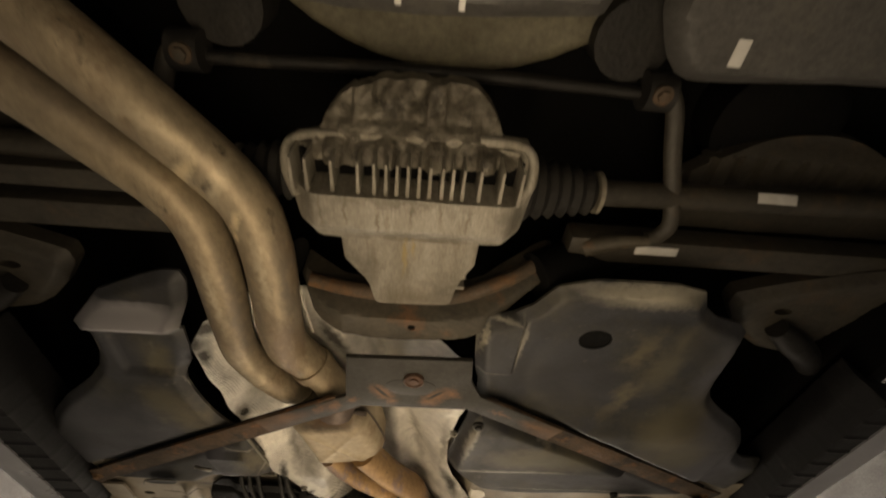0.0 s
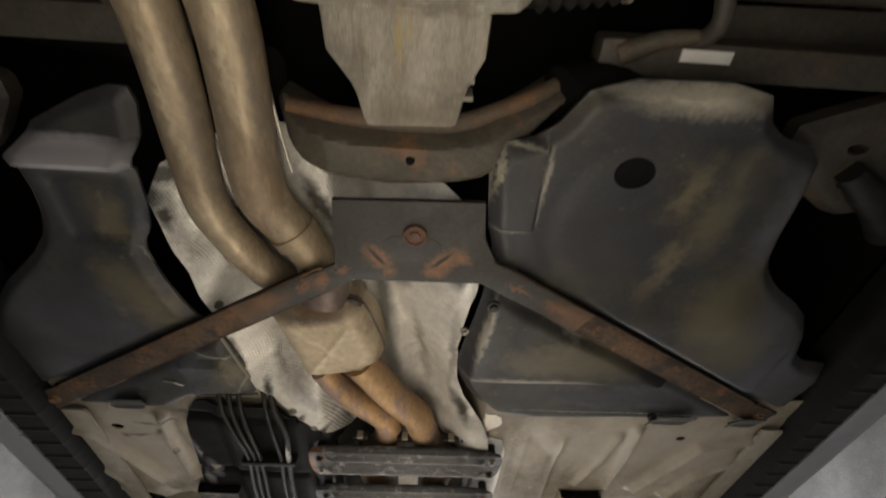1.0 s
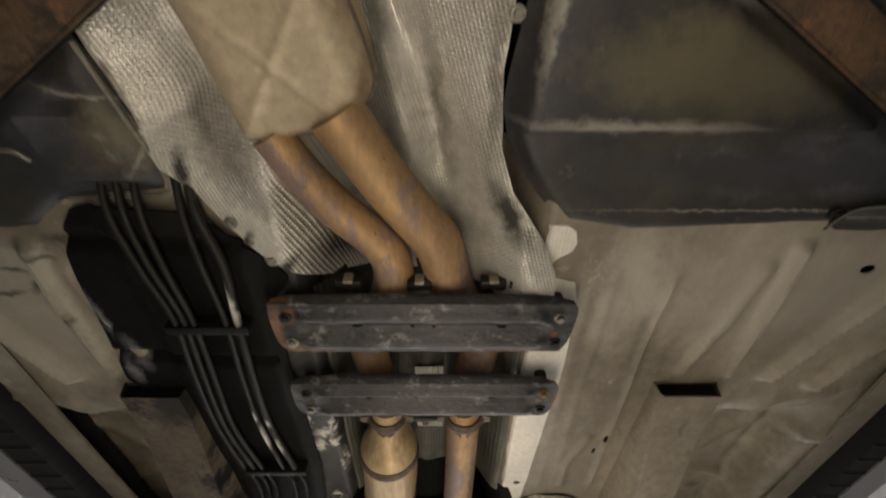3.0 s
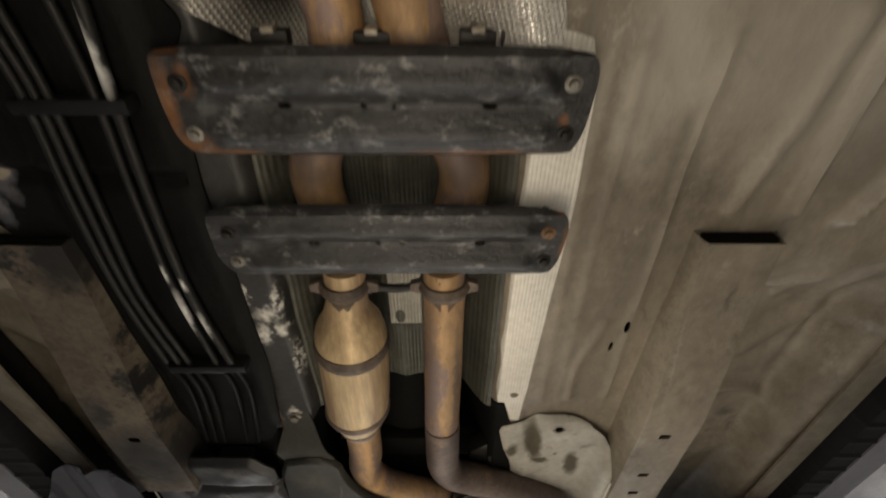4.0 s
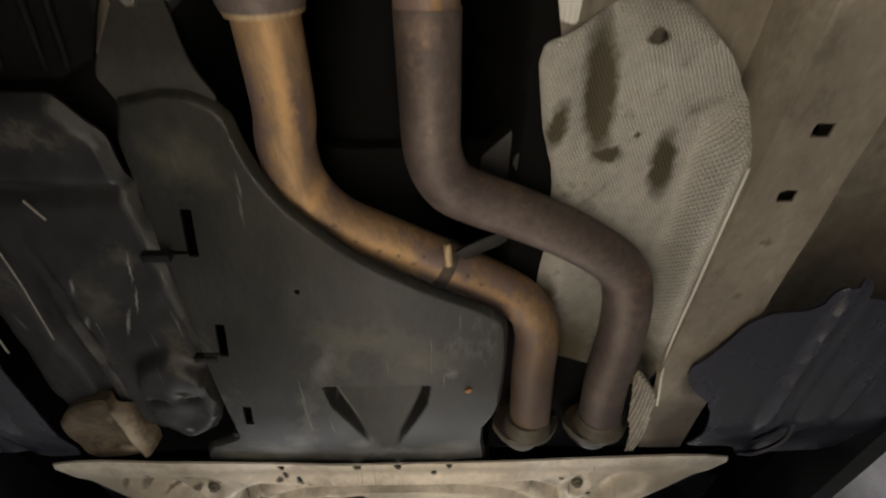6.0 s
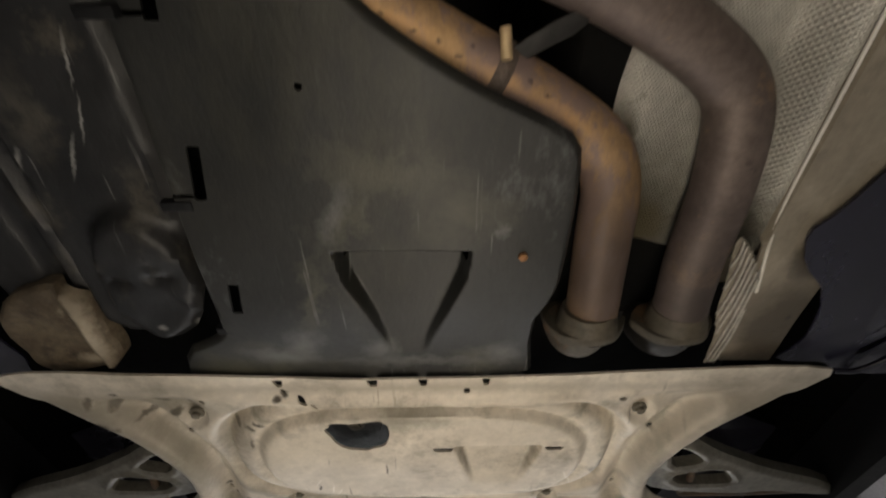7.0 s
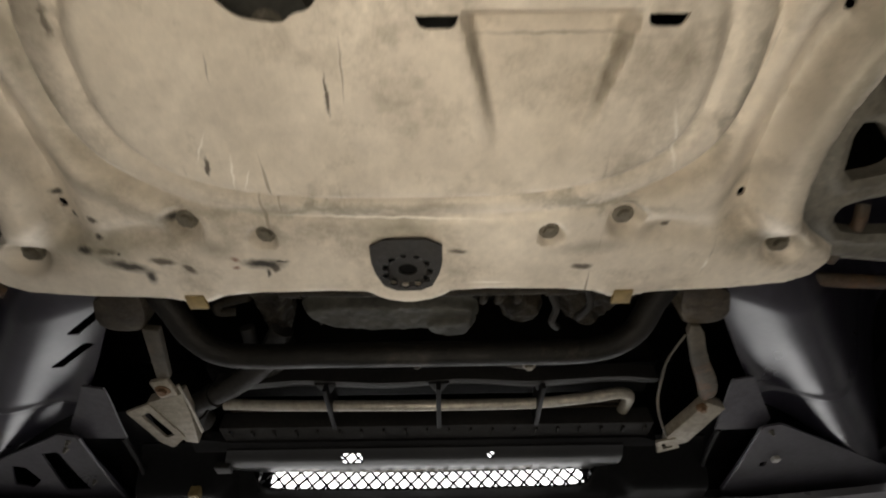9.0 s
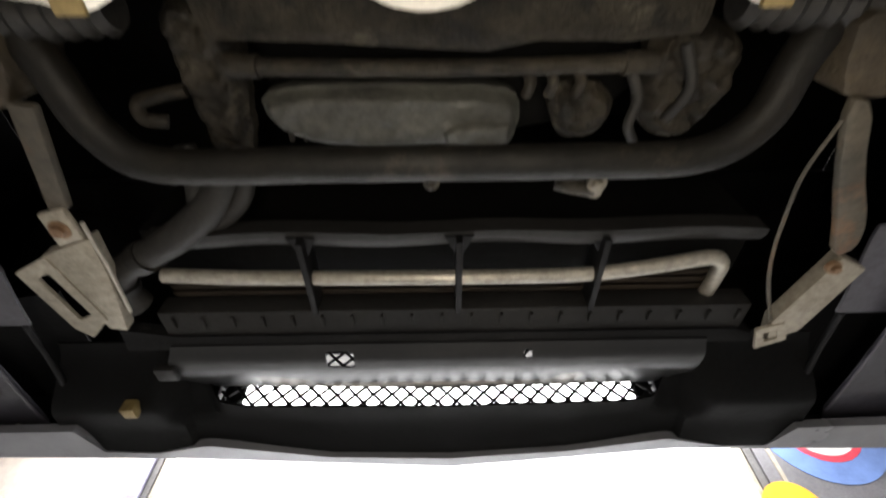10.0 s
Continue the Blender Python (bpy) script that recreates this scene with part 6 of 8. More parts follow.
# thin bright tubes added along the folded edges to draw their highlights
for pts, r in ((((-0.575, 2.36), (-0.592, 2.50), (-0.60, 2.60)), 0.0016), (((-0.548, 2.30), (-0.560, 2.44), (-0.577, 2.60)), 0.0022), (((-0.485, 2.395), (-0.491, 2.476), (-0.505, 2.581)), 0.0017), (((-0.40, 2.325), (-0.388, 2.352)), 0.0022)):
    px, py = np.array([p[0] for p in pts]), np.array([p[1] for p in pts])
    Shape().tube([*zip(px, py, 0 * px + (1.912 if px[0] > -0.5 and len(pts) == 3 else 1.902))], 0.7 * r, 8).make("edge_glint", STEEL_TUBE, lp, "bright tube added as a highlight on the folded edge")
for yy in (2.235, 2.25):
    Shape().box(-0.40, -0.33, yy - 0.012, yy - 0.004, 1.93, 1.96, 0.002).make("clip", BLACK, lp)

# ---- front wheel arch liners ----
for s in (-1, 1):
    ln = thing("wheel_arch_liner", "glossy blue-black plastic wheel arch liner", "liner", group="arch liners")
    oc = [(s * x, y) for x, y in ((0.549, 2.515), (0.632, 2.505), (0.636, 2.463), (0.66, 2.444), (0.69, 2.460), (0.705, 2.50), (0.80, 2.50), (0.95, 2.50), (0.97, 2.85), (0.953, 2.99), (0.724, 2.985), (0.69, 2.93), (0.578, 2.915), (0.589, 2.868), (0.567, 2.744), (0.508, 2.69), (0.487, 2.64), (0.514, 2.608))] if s > 0 else [(s * x, y) for x, y in ((0.56, 2.19), (0.69, 2.16), (0.80, 2.35), (0.95, 2.5), (0.96, 2.96), (0.73, 2.955), (0.61, 2.925), (0.60, 2.7), (0.575, 2.45))]

    def arch_z(x, y):
        a = np.abs(x)
        z = 1.888 + 0.03 * step01(y, 2.8, 2.97) + 0.02 * step01(a, 0.6, 0.9)
        return z - 0.013 * np.exp(-((a - 0.645 - 0.09 * (y - 2.4)) / 0.009) ** 2) * (1 - step01(y, 2.75, 2.86)) - 0.006 * np.exp(-((a - 0.80 - 0.1 * (y - 2.5)) / 0.010) ** 2) * (1 - step01(y, 2.75, 2.86)) + 0.008 * np.exp(-((a - 0.72 - 0.1 * (y - 2.5)) / 0.025) ** 2) + 0.0015 * bumpy(x, y, 0.12, 2)
    Shape().sheet(smooth_loop(oc, 1), arch_z, 0.005, 0.003, [ring(0.737, 2.885, 0.024, 0.034)] if s > 0 else ()).make("rear_liner", LINER, ln)
    if s > 0:
        Shape().tube([(0.772, 2.83, 1.915), (0.768, 2.89, 1.905), (0.735, 2.935, 1.905), (0.70, 2.945, 1.91)], 0.005, 10).make("hole_rim", LINER, ln)
    of = [(s * x, y) for x, y in ((0.458, 3.42), (0.466, 3.475), (0.55, 3.61), (0.64, 3.742), (0.70, 3.778), (0.88, 3.882), (0.97, 3.935), (1.16, 3.95), (1.16, 3.60), (0.98, 3.46), (0.80, 3.40), (0.55, 3.39))]

    def front_z(x, y):
        a = np.abs(x)
        e = a - 0.543 - (y - 3.447) * 0.79
        return 1.925 - 0.045 * step01(e, -0.11, 0.0) + 0.22 * step01(e, 0.0, 0.26) + 0.02 * (1 - step01(y, 3.4, 3.46)) + 0.0012 * bumpy(x, y, 0.08, 5) - 0.004 * np.exp(-((y - 3.70 + 0.5 * (a - 0.66)) / 0.008) ** 2)
    slots = [[(-0.535, 3.506), (-0.476, 3.466), (-0.468, 3.476), (-0.527, 3.517)], [(-0.600, 3.585), (-0.534, 3.543), (-0.526, 3.554), (-0.592, 3.597)]]
    Shape().sheet(smooth_loop(of, 1), front_z, 0.005, 0.003, slots if s < 0 else ()).make("front_liner", LINER_LIT, ln)
    # plastic duct in front of the liner: bevelled top panel, dark recess and flat panel
    tp = [(s * x, y) for x, y in ((0.553, 3.657), (0.586, 3.648), (0.66, 3.764), (0.659, 3.797), (0.566, 3.799))]
    Shape().sheet(tp, lambda x, y: 1.898 + 0.012 * (1 - step01(y, 3.66, 3.79)), 0.006, 0.004).make("duct_top", DUCT, ln)
    bx = [(s * x, y) for x, y in ((0.632, 3.762), (0.664, 3.752), (0.87, 3.866), (0.96, 3.92), (1.13, 3.945), (1.13, 3.975), (0.80, 4.045), (0.67, 4.065), (0.648, 4.01))]
    hz = [[(-0.695, 3.811), (-0.731, 3.82), (-0.757, 3.968), (-0.706, 3.972)], [(-0.79, 3.872), (-0.812, 3.862), (-0.85, 3.94), (-0.82, 3.955), (-0.785, 3.922)]] if s < 0 else [[(0.686, 3.895), (0.698, 3.89), (0.702, 3.912), (0.690, 3.915)]]
    Shape().sheet(bx, lambda x, y: 1.88 + 0.002 * bumpy(x, y, 0.1, 3), 0.006, 0.004, hz).make("duct_box", DUCT, ln, "dark grey plastic duct panel")
    # black sheet drawn in place of the shade inside the duct recess
    Shape().sheet([(s * x, y) for x, y in ((0.56, 3.79), (0.96, 3.85), (0.96, 4.04), (0.58, 4.04))], lambda x, y: 1.955 + 0 * x, 0.01, 0.004).make("recess_shade", BLACK, ln)
    Shape().tube([(s * 0.634, 3.766, 1.882), (s * 0.642, 3.88, 1.879), (s * 0.65, 4.01, 1.879)], 0.004, 10).make("duct_edge", DUCT, ln)
    Shape().tube([(s * 0.575, 3.80, 1.9), (s * 0.578, 3.88, 1.895), (s * 0.586, 3.95, 1.89)], 0.005, 10).make("duct_edge", BLACK, ln)
    if s > 0:
        Shape().box(0.700, 0.712, 3.868, 3.882, 1.872, 1.882, 0.001).make("clip", PAPER, ln, "small white plastic clip")
    for x, y in ((0.655, 3.775), (0.672, 3.80), (0.68, 3.93), (0.70, 4.02)) if s < 0 else ((0.655, 3.775),):
        bolt(ln, s * x, y, 1.879, 0.003, ZINC, name="rivet")

# ---- front reinforcement plate ----
FPO = smooth_loop(mirror([(0.0, 2.903), (0.105, 2.903), (0.4, 2.889), (0.58, 2.878), (0.66, 2.893), (0.60, 2.958), (0.508, 3.022), (0.455, 3.095), (0.438, 3.165), (0.444, 3.24), (0.462, 3.285), (0.526, 3.325), (0.498, 3.372), (0.40, 3.385), (0.31, 3.388), (0.272, 3.402), (0.228, 3.382), (0.06, 3.378), (0.034, 3.396), (0.0, 3.402)]), 1)
BIGHOLE = smooth_loop([(-0.160, 3.008), (-0.148, 3.003), (-0.150, 2.996), (-0.137, 2.993), (-0.11, 2.996), (-0.085, 2.991), (-0.064, 2.987), (-0.060, 2.994), (-0.052, 2.997), (-0.049, 3.02), (-0.055, 3.042), (-0.066, 3.053), (-0.080, 3.055), (-0.088, 3.062), (-0.108, 3.060), (-0.125, 3.057), (-0.140, 3.045), (-0.149, 3.025)], 1)


def fp_z(x, y):
    d = nearest(FPO, x, y)[0]
    z = 1.872 - 0.022 * step01(y, 2.9, 3.12) + 0.001 * bumpy(x, y, 0.1, 3)
    side = step01(np.abs(x), 0.31, 0.40) * step01(y, 2.93, 3.0) * (1 - step01(y, 3.27, 3.31))
    z = z + side * (0.034 * (1 - step01(d, 0.066, 0.112)) * step01(d, 0.036, 0.060) - 0.012 * np.exp(-((d - 0.024) / 0.018) ** 2) + 0.020 * (1 - step01(d, 0.0, 0.013)))
    z = z + (1 - side) * 0.010 * (1 - step01(d, 0.0, 0.010)) * step01(y, 3.25, 3.3)
    e = (np.abs((x - 0.005) / 0.335) ** 3.0 + np.abs((y - 3.105) / 0.152) ** 3.0) ** (1 / 3.0)
    z = z + (0.003 + 0.026 * step01(np.abs(x), 0.2, 0.33)) * np.exp(-((e - 1.03) / 0.042) ** 2) - 0.012 * (1 - step01(e, 0.80, 0.88)) + 0.006 * np.exp(-((e - 0.86) / 0.025) ** 2)
    z = z - 0.010 * np.exp(-((y - 2.955) / 0.012) ** 2) * (1 - step01(np.abs(x), 0.2, 0.3))
    # a tapering recessed land between two narrow slots
    t = np.clip((y - 3.062) / 0.118, 0, 1)
    land = step01(x, 0.058 + 0.034 * t, 0.071 + 0.026 * t) * (1 - step01(x, 0.199 - 0.026 * t, 0.212 - 0.034 * t))
    z = z + 0.026 * (1 - t) ** 1.3 * land * step01(y, 3.052, 3.060)
    for cx, cy, r, h in ((0.371, 2.994, 0.02, 0.012), (-0.371, 2.994, 0.02, 0.012), (0.167, 3.289, 0.014, 0.014), (-0.163, 3.289, 0.014, 0.014), (0.25, 3.27, 0.02, 0.016), (-0.25, 3.27, 0.02, 0.016), (0.45, 3.315, 0.022, 0.012), (-0.45, 3.315, 0.022, 0.012)):
        z = z + h * (1 - step01(np.hypot(x - cx, y - cy), r * 0.7, r * 1.25))
    for cx in (-0.30, 0.30):
        z = z + 0.012 * np.exp(-((x - cx) / 0.05) ** 2 - ((y - 3.282) / 0.013) ** 2)
    for cx in (-0.425, 0.425):
        z = z + 0.010 * np.exp(-((x - cx) / 0.035) ** 2 - ((y - 3.312) / 0.016) ** 2) - 0.008 * np.exp(-((x - 0.93 * cx) / 0.03) ** 2 - ((y - 3.268) / 0.014) ** 2)
    for cx, cy in ((0.405, 3.058), (0.385, 3.247), (0.34, 2.95), (-0.405, 3.058), (-0.385, 3.247), (-0.34, 2.95)):
        z = z - 0.006 * np.exp(-(np.hypot(x - cx, y - cy) / 0.022) ** 2)
    return z


fp = thing("front_reinforcement_plate", "dusty beige aluminium plate with oval pressing", "plate")
fh = [BIGHOLE, smooth_loop([(-0.04, 3.289), (0.04, 3.289), (0.04, 3.33), (0.025, 3.362), (-0.025, 3.362), (-0.04, 3.33)], 1)] + [ring(a, b, 0.006, n=10) for a, b in ((0.408, 3.058), (0.382, 3.247), (-0.405, 3.058), (-0.385, 3.25), (0.077, 2.933), (0.33, 2.952), (-0.345, 2.95))]
fh += [[(a, 3.057), (b, 3.057), (b - 0.005, 3.067), (a + 0.006, 3.067)] for a, b in ((0.020, 0.058), (0.212, 0.248))]
fh += [[(a, 2.9045), (a + w, 2.9045), (a + w - 0.003, 2.921), (a + 0.007, 2.921)] for a, w in ((-0.228, 0.018), (-0.082, 0.02), (-0.002, 0.018), (0.098, 0.016))]
fh += [smooth_loop([(-0.194, 2.938), (-0.183, 2.940), (-0.176, 2.956), (-0.181, 2.960), (-0.190, 2.952)], 1), smooth_loop([(-0.174, 2.952), (-0.166, 2.955), (-0.161, 2.972), (-0.167, 2.974)], 1), smooth_loop([(-0.219, 2.925), (-0.213, 2.925), (-0.208, 2.938), (-0.213, 2.940)], 1)]
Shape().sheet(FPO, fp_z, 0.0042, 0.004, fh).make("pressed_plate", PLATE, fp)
bg = Shape().sheet(smooth_loop([(-0.042, 3.287), (0.042, 3.287), (0.042, 3.33), (0.026, 3.366), (-0.026, 3.366), (-0.042, 3.33)], 1), lambda x, y: 1.843 + 0.004 * (np.hypot(x, y - 3.335) < 0.024), 0.003, 0.003,
                   [ring(0, 3.335, 0.012, 0.009, 16)] + [ring(0.027 * math.cos(a), 3.335 + 0.023 * math.sin(a), 0.0046, n=8) for a in [i * 2 * math.pi / 11 for i in range(11)]])
bg.make("jacking_insert", RUBBER, fp, "black plastic insert ringed with small holes")
Shape().prism(smooth_loop([(-0.04, 3.29), (0.04, 3.29), (0.04, 3.33), (0.024, 3.36), (-0.024, 3.36), (-0.04, 3.33)], 1), 1.852, 1.86, 0).make("insert_back", VOID, fp)
for a, b in ((0.371, 2.994), (-0.371, 2.994), (0.167, 3.289), (-0.163, 3.289), (0.25, 3.27), (-0.25, 3.27), (0.45, 3.315), (-0.45, 3.315)):
    bolt(fp, a, b, float(fp_z(np.array([a]), np.array([b]))[0]) - 0.001, 0.008, CAST_DIRTY)
for a in (0.272, -0.272):
    Shape().box(a - 0.012, a + 0.012, 3.376, 3.399, 1.848, 1.853, 0.001).make("clip_nut", CLIP, fp, "golden plated clip nut")
# sump seen through the hole
SUMP = surf("grimy_grey_green_sump_casting", (0.075, 0.075, 0.062), (0.045, 0.045, 0.038), (0.45, 0.7), scale=14, fine=90, bump=0.4, stain=(0.02, 0.02, 0.017), stain_at=(0.54, 0.68), stain_scale=14)
sp = thing("engine_sump", "grimy engine sump above the plate", "engine sump")
Shape().prism(smooth_loop([(-0.24, 2.96), (0.2, 2.96), (0.22, 3.30), (-0.26, 3.30)], 2), 1.93, 2.12, 0.02).make("sump_body", SUMP, sp)
Shape().tube([(-0.120, 3.082, 1.902), (-0.120, 3.082, 1.905), (-0.120, 3.082, 1.94)], [0.043, 0.047, 0.047], 28, 2).make("drain_boss", SUMP, sp, "round cast drain boss")
bolt(sp, -0.120, 3.078, 1.902, 0.011, CAST_DIRTY)
bolt(sp, -0.125, 3.018, 1.93, 0.008, CAST_DIRTY)
Shape().tube([(-0.2, 3.045, 1.934), (-0.13, 3.035, 1.932), (-0.04, 3.04, 1.934)], 0.006, 10).make("sump_rib", SUMP, sp)

# ---- front control arms and subframe ends ----
ARM_PALE = surf("dust_grey_forged_aluminium", (0.20, 0.185, 0.15), (0.14, 0.128, 0.10), (0.45, 0.65), metal=0.15, scale=9, fine=90, bump=0.2, stain=(0.08, 0.07, 0.052), stain_at=(0.56, 0.7), stain_scale=9)
DARKCAST = surf("sooty_brown_casting", (0.055, 0.042, 0.026), (0.03, 0.025, 0.018), (0.5, 0.75), scale=18, fine=110, bump=0.5, stain=(0.10, 0.078, 0.048), stain_at=(0.6, 0.7), stain_scale=22, spec=0.2)
for s in (-1, 1):
    ca = thing("control_arm", "dusty forged aluminium suspension arm with windows", "suspension arm", group="front control arms")
    oc = [(s * x, y) for x, y in ((0.455, 3.115), (0.49, 3.118), (0.525, 3.142), (0.60, 3.203), (0.72, 3.272), (0.93, 3.375), (0.97, 3.43), (0.90, 3.425), (0.78, 3.382), (0.68, 3.388), (0.56, 3.374), (0.47, 3.34))]
    wz = [[(s * x, y) for x, y in q] for q in ([(0.532, 3.305), (0.538, 3.281), (0.628, 3.26), (0.668, 3.308), (0.666, 3.327), (0.56, 3.33)], [(0.494, 3.178), (0.524, 3.176), (0.577, 3.222), (0.57, 3.24), (0.516, 3.253)])]
    O = smooth_loop(oc, 1)
    W = [smooth_loop(q, 1) for q in wz]
    Shape().sheet(O, lambda x, y: 1.899 + 0.010 * (1 - step01(nearest(O, x, y)[0], 0, 0.012)) + 0.012 * step01(np.abs(x), 0.7, 0.95) - 0.005 * np.exp(-((np.minimum(nearest(W[0], x, y)[0], nearest(W[1], x, y)[0]) - 0.01) / 0.006) ** 2), 0.005, 0.022, W).make("arm_web", ARM_PALE, ca)
    Shape().tube([(s * 0.59, 3.30, 1.925), (s * 0.585, 3.33, 1.91), (s * 0.58, 3.385, 1.912)], 0.008, 10).make("link_pin", RUST, ca, "rusty link pin")
    Shape().tube([(s * 0.495, 3.30, 1.912), (s * 0.495, 3.30, 1.96)], 0.028, 18, 1).make("bush", RUBBER, ca)
    tr_ = thing("tie_rod", "rusty steel steering tie rod", "tie rod", group="tie rods")
    Shape().tube([(s * 0.46, 3.42, 1.93), (s * 0.7, 3.448, 1.935), (s * 0.95, 3.458, 1.945)], 0.011, 12).make("rod", RUST, tr_)
    Shape().tube([(s * (0.285 + 0.009 * i), 3.405 + 0.0006 * i, 1.925) for i in range(19)], [0.027 if i % 2 else 0.021 for i in range(19)], 18, 2).make("rack_boot", RUBBER, tr_)
    sb = thing("subframe_mount", "tan cast subframe mount beside the plate", "mount", group="subframe mounts")
    Shape().prism(smooth_loop([(s * 0.377, 3.41), (s * 0.445, 3.413), (s * 0.466, 3.47), (s * 0.45, 3.488), (s * 0.402, 3.489), (s * 0.388, 3.46)], 1), 1.89, 1.98, 0.014).make("mount_casting", DARKCAST, sb)

# ---- engine bay ----
ENGINE = surf("sooty_grey_brown_engine_casting", (0.036, 0.03, 0.021), (0.016, 0.014, 0.011), (0.5, 0.75), scale=24, fine=120, bump=0.6, stain=(0.10, 0.088, 0.064), stain_at=(0.57, 0.7), stain_scale=14, stain2=(0.012, 0.011, 0.01), stain2_at=(0.52, 0.62), stain2_scale=18, spec=0.2)
eb = thing("engine", "grimy dark engine underside with pulleys", "engine")
Shape().prism(smooth_loop([(-0.22, 3.36), (0.26, 3.36), (0.28, 3.50), (0.2, 3.58), (-0.2, 3.58)], 1), 2.03, 2.3, 0.02).make("block", VOID, eb)


def casting(name, outline, z, rough, seed, label="", mat=None):
    """A lumpy casting hanging from the engine, rounded down towards its edge."""
    loop = smooth_loop(outline, 2)
    return Shape().sheet(loop, lambda x, y: z + 0.02 * (1 - step01(nearest(loop, x, y)[0], 0, 0.014)) + rough * bumpy(x, y, 0.016, seed) + 0.5 * rough * bumpy(x, y, 0.006, seed + 2), 0.003, 0.02).make(name, mat or ENGINE, eb, label)


casting("sump_rail", [(-0.195, 3.492), (0.03, 3.495), (0.10, 3.50), (0.105, 3.55), (0.05, 3.568), (-0.12, 3.57), (-0.185, 3.545)], 1.95, 0.002, 1.0, "grey ribbed sump rail", SUMP)
casting("front_cover", [(0.0, 3.53), (0.095, 3.522), (0.10, 3.55), (0.085, 3.578), (0.015, 3.576)], 1.942, 0.002, 2.2, "", SUMP)
casting("pump_housing", [(0.13, 3.50), (0.185, 3.49), (0.215, 3.52), (0.20, 3.56), (0.15, 3.565)], 1.955, 0.005, 3.7)
casting("alternator_end", [(0.235, 3.435), (0.31, 3.43), (0.34, 3.47), (0.325, 3.53), (0.29, 3.565), (0.245, 3.55), (0.23, 3.49)], 1.95, 0.007, 5.1, "sooty alternator housing")
casting("mount_lug", [(-0.285, 3.41), (-0.215, 3.405), (-0.205, 3.47), (-0.225, 3.60), (-0.265, 3.61), (-0.28, 3.50)], 1.968, 0.006, 6.3)
# steering rack crossmember and a long pipe behind it
cm = [(-0.225, 3.385), (0.27, 3.385), (0.268, 3.438), (0.20, 3.446), (0.11, 3.444), (0.06, 3.455), (-0.02, 3.45), (-0.1, 3.444), (-0.215, 3.438)]
Shape().sheet(cm, lambda x, y: 1.932 + 0.014 * step01(y, 3.425, 3.455) + 0.0015 * bumpy(x, y, 0.03, 8.0), 0.005, 0.02).make("crossmember", ENGINE, eb, "dusty brown crossmember")
Shape().tube([(-0.205, 3.468, 1.957), (-0.16, 3.47, 1.954), (0.0, 3.473, 1.954), (0.15, 3.472, 1.954), (0.238, 3.47, 1.957)], [0.011, 0.009, 0.009, 0.009, 0.011], 14).make("long_pipe", ENGINE, eb)
Shape().tube([(-0.212, 3.467, 1.955), (-0.178, 3.469, 1.953)], 0.0125, 14, 1).make("pipe_joint", ENGINE, eb)
Shape().tube([(0.205, 3.471, 1.955), (0.24, 3.47, 1.955)], 0.0125, 14, 1).make("pipe_joint", ENGINE, eb)
for x in (0.105, 0.13, 0.16):
    Shape().tube([(x, 3.478, 1.962), (x + 0.004, 3.49, 1.955), (x + 0.002, 3.506, 1.962)], 0.0065, 10).make("pipe_end", ENGINE, eb)
for i in range(8):
    x = -0.165 + i * 0.0165
    Shape().box(x - 0.0025, x + 0.0025, 3.534, 3.558, 1.962, 1.97, 0.001).make("cover_rib", ENGINE, eb)
for x, y in ((-0.15, 3.512), (-0.06, 3.516), (0.02, 3.515), (0.165, 3.528)):
    bolt(eb, x, y, 1.963, 0.006, ENGINE)
Shape().tube([(-0.275, 3.50, 1.975), (-0.31, 3.505, 1.968), (-0.33, 3.512, 1.968), (-0.332, 3.53, 1.97), (-0.31, 3.538, 1.978)], 0.008, 12).make("wiring_loom", ENGINE, eb)
Shape().tube([(0.215, 3.48, 1.95), (0.225, 3.505, 1.944), (0.222, 3.535, 1.944), (0.235, 3.558, 1.95)], 0.006, 10).make("vacuum_hose", RUBBER, eb)
Shape().tube([(0.262, 3.45, 1.946), (0.275, 3.49, 1.938), (0.262, 3.53, 1.945)], 0.006, 10).make("vacuum_hose", RUBBER, eb)

ROLLBAR = surf("oily_black_spring_steel", (0.012, 0.0105, 0.008), (0.007, 0.0065, 0.0055), (0.45, 0.65), scale=14, fine=100, bump=0.3, stain=(0.04, 0.033, 0.024), stain_at=(0.56, 0.72), stain_scale=14, spec=0.22)
sw = thing("anti_roll_bar", "black steel anti-roll bar across the front", "anti-roll bar")
Shape().tube([(-0.40, 3.40, 1.935), (-0.365, 3.455, 1.915), (-0.338, 3.515, 1.90), (-0.285, 3.551, 1.895), (-0.12, 3.553, 1.894), (0.0, 3.553, 1.894), (0.15, 3.553, 1.894), (0.28, 3.549, 1.895), (0.337, 3.513, 1.90), (0.36, 3.455, 1.915), (0.40, 3.40, 1.935)], 0.0195, 18).make("bar", ROLLBAR, sw)
bolt(sw, 0.0, 3.575, 1.892, 0.006, ENGINE)
bolt(sw, 0.18, 3.577, 1.889, 0.007, CAST_DIRTY)
Shape().tube([(0.14, 3.585, 1.908), (0.16, 3.588, 1.903), (0.182, 3.592, 1.903)], 0.010, 12).make("bracket", ENGINE, sw)
Shape().prism(smooth_loop([(0.178, 3.578), (0.194, 3.58), (0.19, 3.603), (0.174, 3.6)], 1), 1.896, 1.908, 0.002).make("bracket", CAST_DIRTY, sw)

# radiator pack
RAIL = surf("greyed_black_plastic", (0.016, 0.0155, 0.015), (0.023, 0.022, 0.021), (0.45, 0.65), fine=120, bump=0.15, stain=(0.05, 0.047, 0.043), stain_at=(0.62, 0.8), stain_scale=12, spec=0.25)
